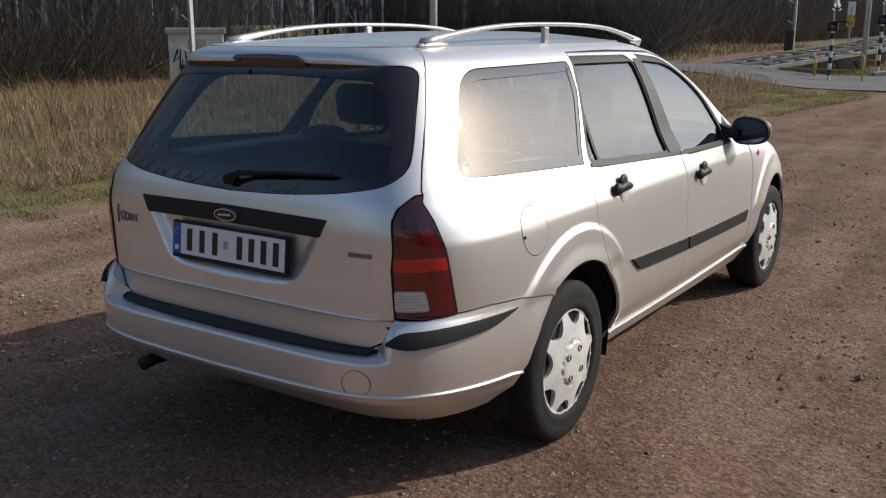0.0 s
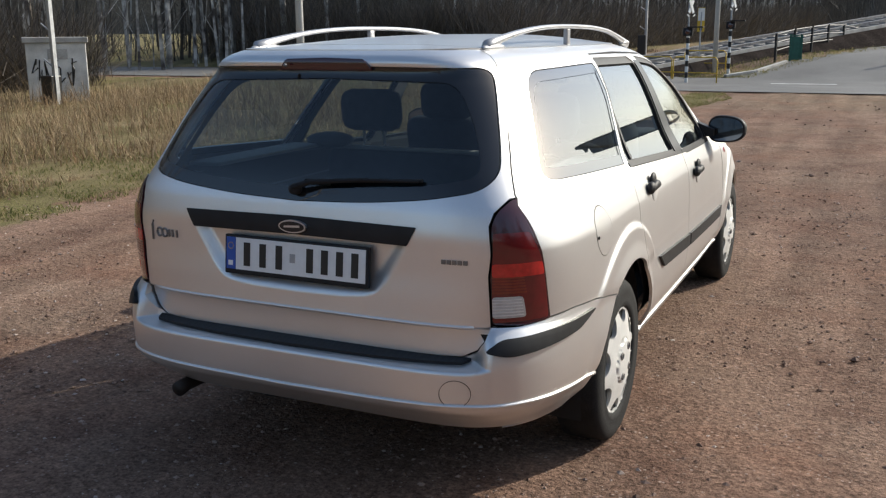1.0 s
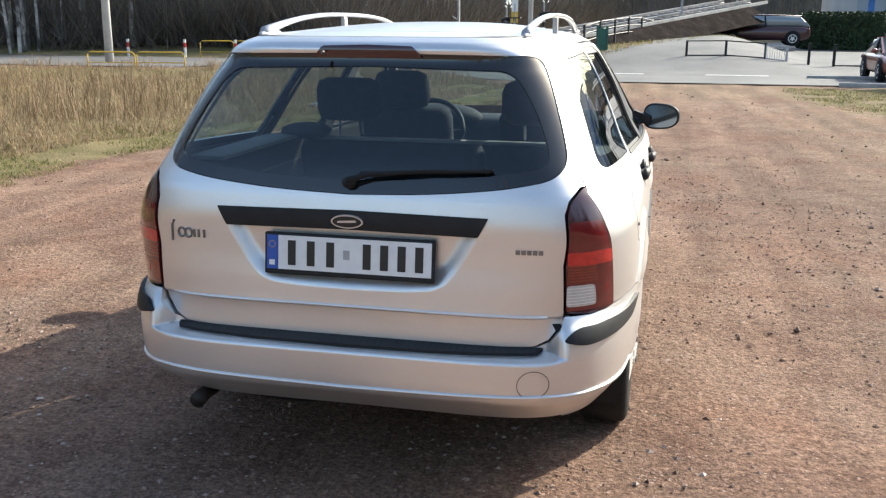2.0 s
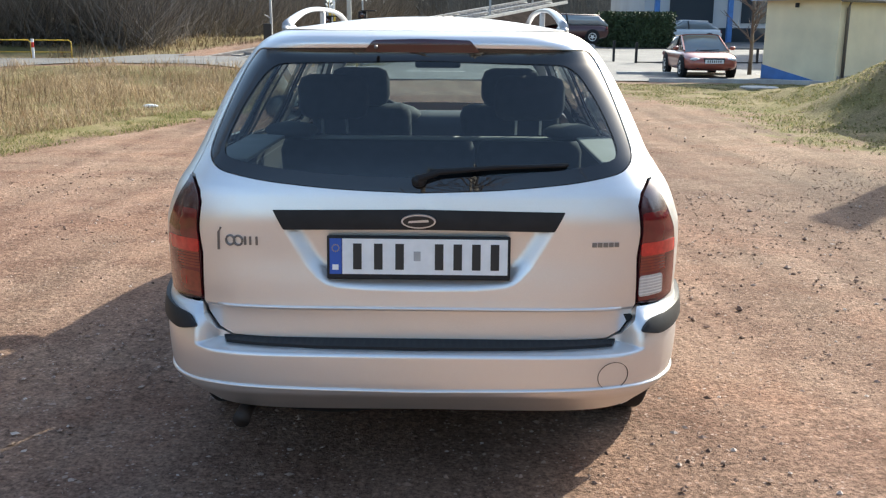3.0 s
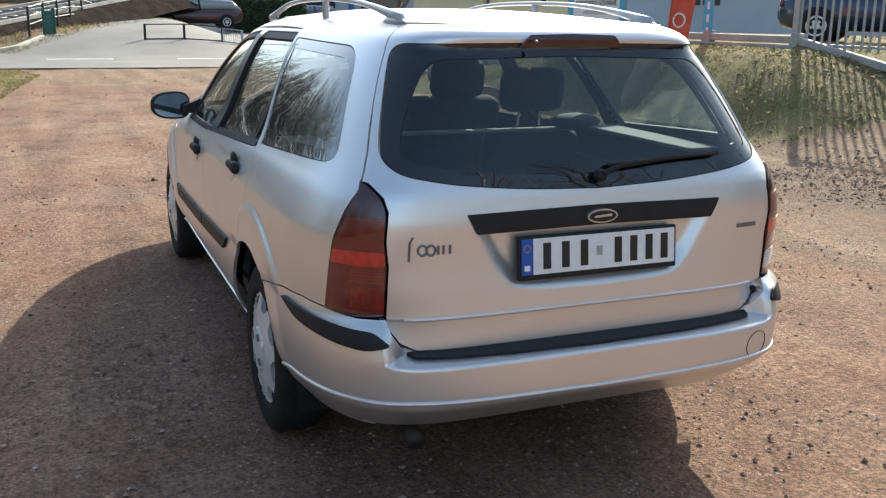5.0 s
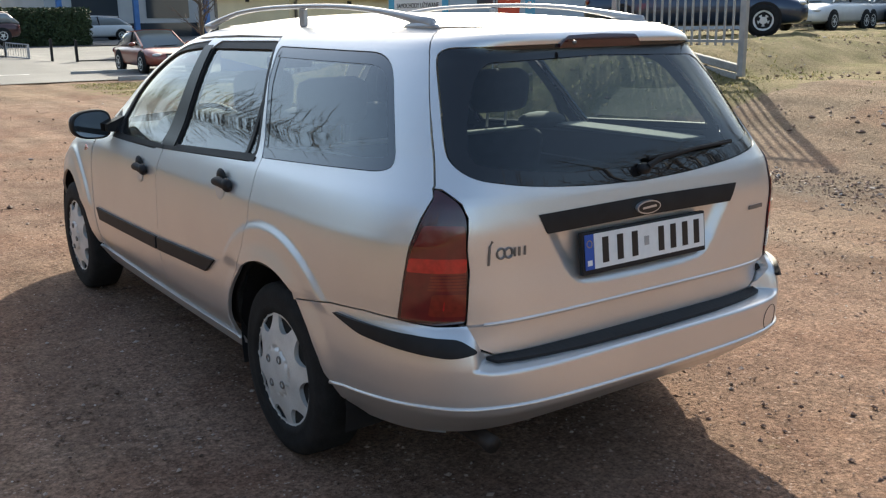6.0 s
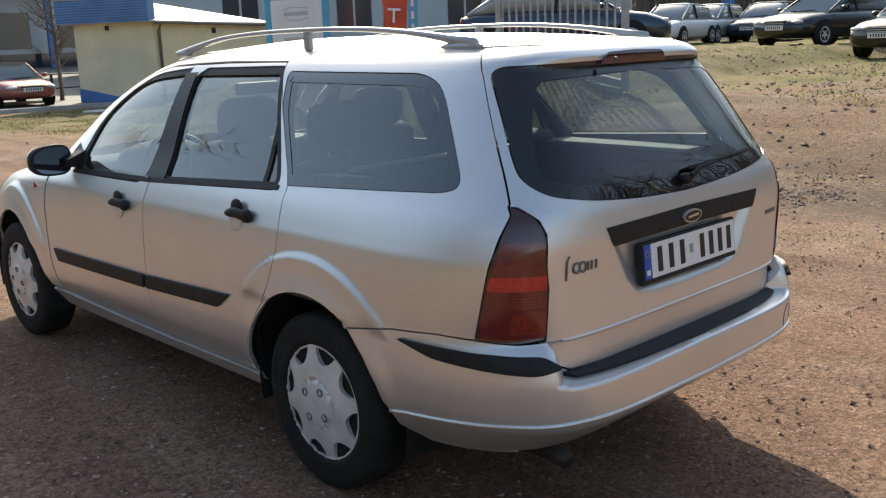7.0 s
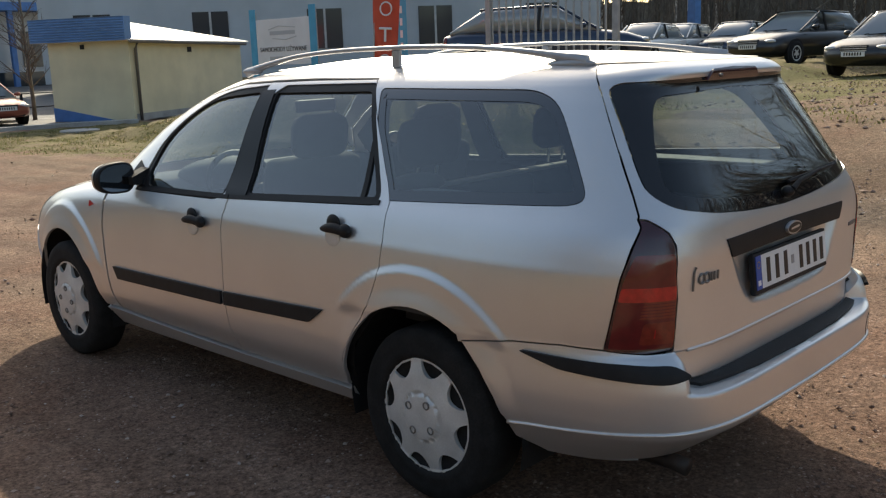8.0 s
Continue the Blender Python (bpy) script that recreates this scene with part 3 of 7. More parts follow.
def skin(s, z, ends=1.0):
    """The form's point at s along the outline and height z; ends: whether the bumper's ends stand out."""
    s, z = np.asarray(s, float), np.asarray(z, float)
    q = np.abs(s)
    w, n, m, F = half_w(z), nose_n(z), tail_n(z), nose_y(z) - CY
    kr, s1, s2 = tail_steps(z)
    k = 0.5 ** (1 / n)
    a1 = np.clip(q / 0.8, 0, 1)
    b1 = np.clip(1 - a1 ** m, 0, 1) ** (1 / m)
    b2 = np.clip(kr - (q - s1) / 1.45, 0, 1)
    a2 = np.clip(1 - b2 ** m, 0, 1) ** (1 / m)
    b3 = np.clip((q - s2) / 2.9, 0, 1)
    a3 = np.clip(1 - b3 ** n, 0, 1) ** (1 / n)
    a4 = np.clip(k - (q - s2 - k * 2.9) / 0.8, 0, 1)
    b4 = np.clip(1 - a4 ** n, 0, 1) ** (1 / n)
    tail = q < s2
    a = np.where(tail, np.where(q < s1, a1, a2), np.where(q < s2 + k * 2.9, a3, a4))
    b = np.where(tail, np.where(q < s1, b1, b2), np.where(q < s2 + k * 2.9, b3, b4))
    x = w * a
    c = ends * step(0.585, 0.670, x)
    L = CY - (tail_y(z) * (1 - c) + corner_y(z) * c)
    y = np.where(tail, CY - L * b, CY + F * b)
    x = x + flare(y, z) * step(0.62, 0.80, x)
    return np.stack([np.where(s < 0, -x, x), y, z], -1)


def gate_skin(s, z):
    return skin(s, z, 0.0)


def gate_normal(s, z):
    return skin_normal(s, z, 0.0)


def skin_normal(s, z, ends=1.0):
    e = 0.003
    du = skin(s + e, z, ends) - skin(s - e, z, ends)
    dv = skin(s, z + e, ends) - skin(s, z - e, ends)
    n = np.cross(du, dv)
    return n / np.maximum(np.linalg.norm(n, axis=-1, keepdims=True), 1e-9)


def inside_poly(px, py, poly):
    poly = np.array(poly)
    x0, y0 = poly[:, 0], poly[:, 1]
    x1, y1 = np.roll(x0, -1), np.roll(y0, -1)
    c = ((y0 > py[:, None]) != (y1 > py[:, None])) & (px[:, None] < (x1 - x0) * (py[:, None] - y0) / np.where(y1 == y0, 1e-12, y1 - y0) + x0)
    return c.sum(1) % 2 == 1


def resample(poly, d, closed=True):
    out = []
    for i in range(len(poly) if closed else len(poly) - 1):
        p, q = np.array(poly[i]), np.array(poly[(i + 1) % len(poly)])
        n = max(1, int(np.ceil(np.linalg.norm(q - p) / d)))
        out += [tuple(p + (q - p) * k / n) for k in range(n)]
    return out


def rounded(poly, radius, steps=5):
    """The polygon with its corners rounded."""
    out, k = [], len(poly)
    for i in range(k):
        p, a, c = np.array(poly[i]), np.array(poly[i - 1]), np.array(poly[(i + 1) % k])
        r = radius[i] if isinstance(radius, (list, tuple)) else radius
        da, dc = np.linalg.norm(a - p), np.linalg.norm(c - p)
        ra, rc = min(r, da * 0.45), min(r, dc * 0.45)
        if r <= 0:
            out.append(tuple(p))
            continue
        A, C = p + (a - p) / da * ra, p + (c - p) / dc * rc
        for t in np.linspace(0, 1, steps):
            out.append(tuple((1 - t) ** 2 * A + 2 * t * (1 - t) * p + t * t * C))
    return out


def grown(poly, d):
    """The polygon moved outward by d (inward if negative)."""
    p = np.array(poly)
    area = 0.5 * np.sum(p[:, 0] * np.roll(p[:, 1], -1) - np.roll(p[:, 0], -1) * p[:, 1])
    e = np.roll(p, -1, 0) - p
    n = np.stack([e[:, 1], -e[:, 0]], 1) / np.maximum(np.linalg.norm(e, axis=1, keepdims=True), 1e-9) * (1 if area > 0 else -1)
    m = n + np.roll(n, 1, 0)
    m = m / np.maximum(np.linalg.norm(m, axis=1, keepdims=True), 1e-9)
    cosine = np.clip((m * n).sum(1, keepdims=True), 0.5, 1)
    return [tuple(v) for v in p + m * d / cosine]


from mathutils.geometry import delaunay_2d_cdt


def panel_mesh(name, outer, holes=(), du=0.035, dz=0.035, lift=0.0, rim=0.012, mapping=None, normal=None):
    """A sheet of the skin within an outline of (s, z), less the holes, with a turned-in rim."""
    mapping, normal = mapping or skin, normal or skin_normal
    loops = [resample(outer, du)] + [resample(h, du) for h in holes]
    pts, edges = [], []
    for lp in loops:
        o = len(pts)
        pts += lp
        edges += [(o + i, o + (i + 1) % len(lp)) for i in range(len(lp))]
    rimmed = len(pts)
    arr = np.array(loops[0])
    us, vs = np.arange(arr[:, 0].min(), arr[:, 0].max(), du), np.arange(arr[:, 1].min(), arr[:, 1].max(), dz)
    U, V = [g.reshape(-1) for g in np.meshgrid(us, vs)]
    keep = inside_poly(U, V, loops[0])
    for h in loops[1:]:
        keep &= ~inside_poly(U, V, h)
    lp = np.array(pts)
    U, V = U[keep], V[keep]
    far = np.array([np.min((lp[:, 0] - u) ** 2 / du ** 2 + (lp[:, 1] - v) ** 2 / dz ** 2) > 0.3 for u, v in zip(U, V)], bool) if len(U) else np.zeros(0, bool)
    pts += list(zip(U[far], V[far]))
    res = delaunay_2d_cdt([Vector((float(a), float(c))) for a, c in pts], edges, [], 0, 1e-7)
    vv = np.array([tuple(v) for v in res[0]])
    tri = [tuple(f) for f in res[2]]
    cen = np.array([vv[list(f)].mean(0) for f in tri])
    ok = inside_poly(cen[:, 0], cen[:, 1], loops[0])
    for h in loops[1:]:
        ok &= ~inside_poly(cen[:, 0], cen[:, 1], h)
    tri = [f for f, k in zip(tri, ok) if k]
    P, N = mapping(vv[:, 0], vv[:, 1]), normal(vv[:, 0], vv[:, 1])
    top = P + N * lift
    verts, norms = [tuple(p) for p in top], [tuple(n) for n in N]
    faces = list(tri)
    count = {}
    for f in tri:
        for i in range(3):
            a, c = f[i], f[(i + 1) % 3]
            count.setdefault((min(a, c), max(a, c)), []).append((a, c))
    if rim:
        for key, uses in count.items():
            if len(uses) == 1:
                a, c = uses[0]
                o = len(verts)
                side = np.cross(top[c] - top[a], N[a])
                side = side / max(np.linalg.norm(side), 1e-9)
                verts += [tuple(top[a]), tuple(top[c]), tuple(top[c] - N[c] * rim), tuple(top[a] - N[a] * rim)]
                norms += [tuple(side)] * 4
                faces.append((o + 1, o, o + 3, o + 2))
    me = raw_mesh(name, verts, faces)
    for p in me.polygons:
        p.use_smooth = True
    me.normals_split_custom_set_from_vertices(norms)
    return me


def mirrored(poly):
    return [(-a, c) for a, c in poly][::-1]


def side_run(points):
    """An open run of (y, z) pairs on the right side, into (s, z)."""
    return [(from_y(y, z), z) for y, z in resample(points, 0.04, closed=False) + [points[-1]]]


def side_poly(points):
    """An outline of the right side from (y, z) pairs, into (s, z)."""
    return [(from_y(y, z), z) for y, z in resample(points, 0.05)]


def tail_poly(points):
    return [(from_x(x, z), z) for x, z in resample(points, 0.04)]


def nose_poly(points):
    return [(from_nose(x, z), z) for x, z in resample(points, 0.04)]


car = thing("estate_car", "silver estate car with black trim parked on red dirt", "car")
GAP = 0.0022


def skin_part(name, outer, mat, parent, holes=(), label="", sides=(1, -1), **kw):
    made = []
    for k in sides:
        o = outer if k == 1 else mirrored(outer)
        hs = holes if k == 1 else [mirrored(h) for h in holes]
        made.append(part(name, panel_mesh(name, o, hs, **kw), mat, parent if not isinstance(parent, (list, tuple)) else parent[0 if k == 1 else 1], label))
    return made


def raked(points):
    """Side points, those of the windscreen pillar set forward with its rake."""
    return [(y + 0.055 * float(step(0.99, 1.14, z)) * float(step(1.98, 2.15, y)), z) for y, z in points]


# side outlines, right side, as (y, z)
front_door = raked([(2.965, 0.965), (2.985, 0.90), (3.00, 0.75), (2.975, 0.50), (2.955, 0.335), (1.945, 0.315), (1.962, 0.47), (1.972, 0.62), (1.972, 0.82), (1.955, 0.96), (1.955, 1.402), (2.10, 1.395), (2.33, 1.352), (2.50, 1.28), (2.66, 1.195), (2.82, 1.10)])
rear_door = [(1.945, 0.315), (1.962, 0.47), (1.972, 0.62), (1.972, 0.82), (1.955, 0.96), (1.955, 1.402), (1.70, 1.408), (1.325, 1.410), (1.17, 1.20), (1.04, 1.01), (1.02, 0.88), (1.035, 0.76), (1.08, 0.66), (1.17, 0.55), (1.235, 0.45), (1.262, 0.318)][::-1]
front_glass = rounded(raked([(2.63, 0.958), (2.655, 1.03), (2.565, 1.165), (2.40, 1.285), (2.24, 1.345), (1.99, 1.368), (2.005, 0.968)]), [0.02, 0.05, 0.1, 0.1, 0.1, 0.02, 0.02])
rear_glass = rounded([(1.845, 0.982), (1.885, 1.366), (1.315, 1.372), (1.215, 1.20), (1.115, 1.018)], 0.02)
quarter_glass = rounded([(1.055, 1.015), (1.20, 1.23), (1.265, 1.376), (0.56, 1.370), (0.46, 1.330), (0.36, 1.19), (0.285, 1.070), (0.33, 1.052)], [0.0, 0, 0.02, 0.06, 0.08, 0.1, 0.04, 0.04])


def both(points):
    """An outline that runs round the corner: ('x', x, z) on the tail, ('y', y, z) on the side."""
    out = []
    for k, v, z in points:
        out.append((from_x(v, z) if k == "x" else from_y(v, z), z))
    return out


lamp = both([("x", 0.679, 1.019), ("x", 0.651, 0.985), ("x", 0.643, 0.95), ("x", 0.645, 0.80), ("x", 0.650, 0.655), ("x", 0.72, 0.648), ("y", 0.178, 0.655), ("y", 0.155, 0.76), ("y", 0.135, 0.86), ("y", 0.118, 0.95), ("y", 0.111, 1.00), ("x", 0.691, 1.0205)])
lamp = rounded(lamp, [0.004, 0.02, 0.02, 0, 0.01, 0, 0.01, 0.03, 0.03, 0.03, 0.01, 0.004], 4)

seam_y = curve_through([1.030, 1.130, 1.250, 1.340, 1.400, 1.4445], [0.128, 0.193, 0.270, 0.331, 0.378, 0.425])
seam_line = [(float(seam_y(z)), z) for z in np.linspace(1.4445, 1.030, 22)]
LAMP_TOP = ("x", 0.690, 1.0225)
tailgate_side = both([("x", 0.0, 1.4445)] + [("y", y + 0.0005, z) for y, z in seam_line] + [LAMP_TOP, ("x", 0.676, 1.0205), ("x", 0.649, 0.985), ("x", 0.641, 0.95), ("x", 0.643, 0.80), ("x", 0.648, 0.655), ("x", 0.638, 0.615), ("x", 0.605, 0.570), ("x", 0.56, 0.548), ("x", 0.3, 0.542), ("x", 0.0, 0.540)])
tailgate = tailgate_side + mirrored(tailgate_side)[1:-1]
glass_side = rounded(both([("x", 0.0, 1.393), ("x", 0.516, 1.387), ("x", 0.580, 1.255), ("x", 0.616, 1.155), ("x", 0.634, 1.085), ("x", 0.597, 1.046), ("x", 0.45, 1.019), ("x", 0.24, 0.998), ("x", 0.0, 0.990)]), [0, 0.03, 0.05, 0.05, 0.05, 0.05, 0.06, 0.1, 0])
rear_window = glass_side + mirrored(glass_side)[1:-1]
view_side = rounded(both([("x", 0.0, 1.358), ("x", 0.455, 1.348), ("x", 0.53, 1.24), ("x", 0.572, 1.15), ("x", 0.588, 1.092), ("x", 0.55, 1.075), ("x", 0.40, 1.052), ("x", 0.22, 1.036), ("x", 0.0, 1.030)]), [0, 0.06, 0.05, 0.05, 0.05, 0.05, 0.06, 0.1, 0])
rear_view = view_side + mirrored(view_side)[1:-1]
recess_side = rounded(both([("x", 0.0, 0.943), ("x", 0.424, 0.936), ("x", 0.395, 0.870), ("x", 0.335, 0.770), ("x", 0.285, 0.712), ("x", 0.20, 0.699), ("x", 0.0, 0.695)]), [0, 0.01, 0, 0, 0.05, 0.05, 0])
recess = recess_side + mirrored(recess_side)[1:-1]

# dark body under the skin, so that joints read as shadow gaps
under = both([("x", 0.0, 0.30), ("x", 0.5, 0.30), ("y", 0.10, 0.34), ("y", 0.50, 0.36), ("y", 0.56, 0.52), ("y", 0.66, 0.62), ("y", 0.80, 0.68), ("y", 0.95, 0.68), ("y", 1.10, 0.61), ("y", 1.20, 0.50), ("y", 1.25, 0.33), ("y", 2.9, 0.33), ("y", 3.07, 0.33), ("y", 3.13, 0.52), ("y", 3.25, 0.63), ("y", 3.40, 0.69), ("y", 3.60, 0.69), ("y", 3.75, 0.62), ("y", 3.87, 0.50), ("y", 3.90, 0.36), ("y", 4.0, 0.30)])
under += [(from_nose(x, 0.30), 0.30) for x in (0.5, 0.25, 0.0)] + [(from_nose(x, 0.62), 0.62) for x in (0.0, 0.25, 0.5)]
under += both([("y", 3.5, 0.78), ("y", 3.2, 0.84), ("y", 2.95, 0.92), ("y", 2.0, 0.955), ("y", 1.05, 1.0), ("y", 0.35, 1.035), ("x", 0.60, 0.985), ("x", 0.45, 0.975), ("x", 0.0, 0.97)])
inner_body = skin_part("inner_body", under, "seam", car, lift=-0.036, rim=0, du=0.05, dz=0.05)

# doors
doors = {}
for name, outline, glass_outline in (("front_door", front_door, front_glass), ("rear_door", rear_door, rear_glass)):
    o, h = grown(side_poly(outline), -GAP), side_poly(glass_outline)
    fr = grown(h, 0.026)
    made = skin_part("door", o, "paint", car, holes=[fr], du=0.016, dz=0.014, label=name.replace("_", " ") + " in silver paint")
    skin_part("window_frame", fr, "trim", made, holes=[grown(h, -0.002)], lift=-0.004, rim=0.01, label="black window frame")
    skin_part("window", h, "glass", made, lift=-0.012, rim=0, label="tinted door window")
    doors[name] = made
# black pillar between the doors, and the fixed corner pane's bar
skin_part("pillar_cover", side_poly([(1.990, 0.962), (1.978, 1.372), (1.895, 1.374), (1.850, 0.970)]), "gloss_black", doors["rear_door"], lift=0.001, rim=0.004)
skin_part("pane_bar", side_poly([(1.228, 1.255), (1.208, 1.265), (1.178, 1.016), (1.200, 1.014)]), "trim", doors["rear_door"], lift=-0.006, rim=0.006)
skin_part("belt_strip", side_poly([(2.70, 0.934), (2.70, 0.950), (1.957, 0.9675), (1.957, 0.9515)]), "trim", doors["front_door"], lift=0.004, rim=0.012)
skin_part("belt_strip", side_poly([(1.952, 0.9518), (1.952, 0.9678), (1.085, 1.011), (1.085, 0.996)]), "trim", doors["rear_door"], lift=0.004, rim=0.012)
skin_part("door_moulding", side_poly([(2.90, 0.560), (2.86, 0.505), (1.985, 0.522), (1.985, 0.576)]), "trim", doors["front_door"], lift=0.012, rim=0.02, dz=0.02)
skin_part("door_moulding", side_poly([(1.962, 0.577), (1.962, 0.523), (1.415, 0.545), (1.335, 0.603)]), "trim", doors["rear_door"], lift=0.012, rim=0.02, dz=0.02)

# quarter panels with their windows and the fuel flap
arch_r = [(HUB_R + 0.385 * math.cos(t), HUB_Z + 0.385 * math.sin(t)) for t in np.linspace(radians(8), radians(121), 22)]
quarter = side_run([(1.325, 1.412), (1.17, 1.20), (1.04, 1.01), (1.02, 0.88), (1.035, 0.76), (1.08, 0.66), (1.17, 0.55), (1.235, 0.45), (1.258, 0.34)] + arch_r + [(0.66, 0.617), (0.46, 0.648), (0.30, 0.660), (0.1785, 0.658)])
quarter += both([("y", 0.1555, 0.76), ("y", 0.1355, 0.86), ("y", 0.1185, 0.95), ("y", 0.1125, 1.003), LAMP_TOP] + [("y", y + 0.0005, z) for y, z in seam_line[::-1]] + [("y", 0.8, 1.4445), ("y", 1.4, 1.4445), ("y", 2.0, 1.4445)])
quarter += [(from_y(y, z), z) for y, z in raked([(2.25, 1.418), (2.40, 1.380), (2.55, 1.310), (2.70, 1.225), (2.86, 1.118), (2.975, 1.00), (2.95, 0.985), (2.82, 1.106), (2.66, 1.201), (2.50, 1.286), (2.33, 1.358), (2.10, 1.401), (1.955, 1.408), (1.70, 1.414)])]
q_hole = grown(side_poly(quarter_glass), 0.004)
flap_at = (from_y(0.552, 0.855), 0.855)
flap = [(flap_at[0] + 0.085 * math.cos(t) * (1.0 if math.cos(t) > 0 else 0.92), flap_at[1] + 0.082 * math.sin(t)) for t in np.linspace(0, 2 * math.pi, 28, endpoint=False)]
quarters = []
for k in (1, -1):
    o = grown(quarter, -0.0015)
    hs = [q_hole] + ([grown(flap, 0.003)] if k == 1 else [])
    quarters += skin_part("quarter_panel", o, "paint", car, holes=hs, sides=(k,), du=0.011, dz=0.009, label="silver rear wing and roof side")
q_view = grown(q_hole, -0.036)
skin_part("window_border", grown(q_hole, -0.003), "side_print", quarters, holes=[q_view], lift=-0.002, rim=0.008, label="black window border")
skin_part("window", q_view, "glass", quarters, lift=-0.004, rim=0, label="tinted fixed rear side window")
fuel = skin_part("fuel_flap", flap, "paint", car, sides=(1,), lift=0.001, label="round silver fuel flap")
p0 = skin(np.array([flap_at[0] - 0.07]), np.array([0.845]))[0]
part("lock", ball(p0[0] + 0.004, p0[1], p0[2], 0.003, 0.006, 0.006), "seam", fuel[0])

# front wings, sills, bumpers
arch_f = [(HUB_F + 0.375 * math.cos(t), HUB_Z + 0.375 * math.sin(t)) for t in np.linspace(radians(4), radians(174), 30)]
wing = side_poly([(2.975, 0.960), (2.993, 0.90), (3.008, 0.75), (2.985, 0.50), (2.968, 0.335), (3.105, 0.335)] + arch_f[::-1] + [(3.95, 0.42), (4.02, 0.60), (3.95, 0.74), (3.78, 0.83), (3.45, 0.905), (3.12, 0.955)])
wings = skin_part("front_wing", grown(wing, -GAP), "paint", car, du=0.012, dz=0.010, label="silver front wing")
skin_part("side_repeater", side_poly([(3.095, 0.838), (3.155, 0.852), (3.15, 0.822)]), "bright_lens", wings, lift=0.005, rim=0.01)
sill = side_poly([(3.10, 0.325), (2.95, 0.325), (1.945, 0.305), (1.262, 0.308), (1.262, 0.262), (1.30, 0.250), (3.05, 0.240)])
sills = skin_part("sill", grown(sill, -0.0015), "paint", car, lift=0.008, rim=0.02, dz=0.02, label="silver sill panel")

bump_side = both([("x", 0.0, 0.5385), ("x", 0.3, 0.5395), ("x", 0.56, 0.5445), ("x", 0.608, 0.566), ("x", 0.642, 0.613), ("x", 0.650, 0.648), ("x", 0.72, 0.646), ("y", 0.18, 0.6545), ("y", 0.30, 0.657), ("y", 0.46, 0.645), ("y", 0.662, 0.614)])
bump_side += side_run(arch_r[-2:] + [(0.58, 0.54), (0.53, 0.46), (0.500, 0.385)])[1:-1]
low = both([("y", 0.492, 0.383), ("y", 0.25, 0.405), ("x", 0.74, 0.420), ("x", 0.60, 0.424), ("x", 0.3, 0.418), ("x", 0.0, 0.414)])
bumper_outline = bump_side + low
whole_bumper = bumper_outline + mirrored(bumper_outline)[1:-1]
rear_bumper = part("rear_bumper", panel_mesh("rear_bumper", whole_bumper, du=0.02, dz=0.0022, rim=0.10), "paint", car, "silver rear bumper")
cheek = resample(both([("x", 0.50, 0.5435), ("x", 0.56, 0.5445), ("x", 0.608, 0.566), ("x", 0.642, 0.613), ("x", 0.650, 0.648), ("x", 0.72, 0.646)]), 0.006, False)
for k in (1, -1):
    cs, cz = np.array([k * p[0] for p in cheek]), np.array([p[1] for p in cheek])
    keep = cs * k <= from_x(0.665, 0.646)
    cs, cz = cs[keep], cz[keep]
    a, c = skin(cs, cz), gate_skin(cs, cz)
    c[:, 1] = np.maximum(c[:, 1], a[:, 1]) + 0.012
    m = len(cs)
    wall = raw_mesh("bumper_cheek", a.tolist() + c.tolist(), [(i, i + 1, m + i + 1, m + i) for i in range(m - 1)])
    part("bumper_cheek", wall, "paint", rear_bumper, "inner wall of the bumper's raised end")
back = both([("x", 0.52, 0.552), ("x", 0.60, 0.552), ("x", 0.685, 0.60), ("x", 0.69, 0.668), ("x", 0.60, 0.668), ("x", 0.57, 0.60)])
for k in (1, -1):
    part("corner_backing", panel_mesh("corner_backing", back if k == 1 else mirrored(back), du=0.02, dz=0.01, lift=-0.011, rim=0, mapping=gate_skin, normal=gate_normal), "seam", rear_bumper)
val_side = low[::-1] + both([("y", 0.485, 0.33), ("y", 0.40, 0.285), ("y", 0.15, 0.285), ("x", 0.70, 0.295), ("x", 0.4, 0.300), ("x", 0.0, 0.305)])
valance = part("bumper_valance", panel_mesh("bumper_valance", val_side + mirrored(val_side)[1:-1], du=0.03, dz=0.015, lift=0.0, rim=0.02), "paint", car, "lower edge of the rear bumper")
lip_run = np.array(resample(low, 0.02, False) + [low[-1]])
lip_run = np.concatenate([lip_run, lip_run[::-1][1:] * (-1, 1)])
bm = bmesh.new()
tube(bm, [tuple(v) for v in skin(lip_run[:, 0], lip_run[:, 1]) + 0.001 * skin_normal(lip_run[:, 0], lip_run[:, 1])], 0.0062, 8)
part("bumper_lip", bm, "paint", rear_bumper, "raised lip along the bumper", smooth=True)
pad_side = rounded(both([("x", 0.0, 0.5388), ("x", 0.572, 0.5398), ("x", 0.590, 0.5380), ("x", 0.575, 0.5350), ("x", 0.3, 0.5328), ("x", 0.0, 0.5322)]), [0, 0.002, 0.002, 0.002, 0, 0])
part("step_pad", panel_mesh("step_pad", pad_side + mirrored(pad_side)[1:-1], du=0.02, dz=0.001, lift=0.010, rim=0.012), "trim", rear_bumper, "black ribbed loading pad")
rub = rounded(both([("y", 0.445, 0.628), ("y", 0.30, 0.626), ("y", 0.12, 0.622), ("x", 0.73, 0.618), ("x", 0.680, 0.616), ("x", 0.655, 0.585), ("x", 0.71, 0.570), ("y", 0.10, 0.578), ("y", 0.30, 0.592)]), [0.03, 0, 0, 0, 0.02, 0.01, 0.02, 0, 0.02])
skin_part("rub_strip", rub, "trim", [rear_bumper, rear_bumper], lift=0.014, rim=0.024, du=0.02, dz=0.012, label="black bumper rub strip")
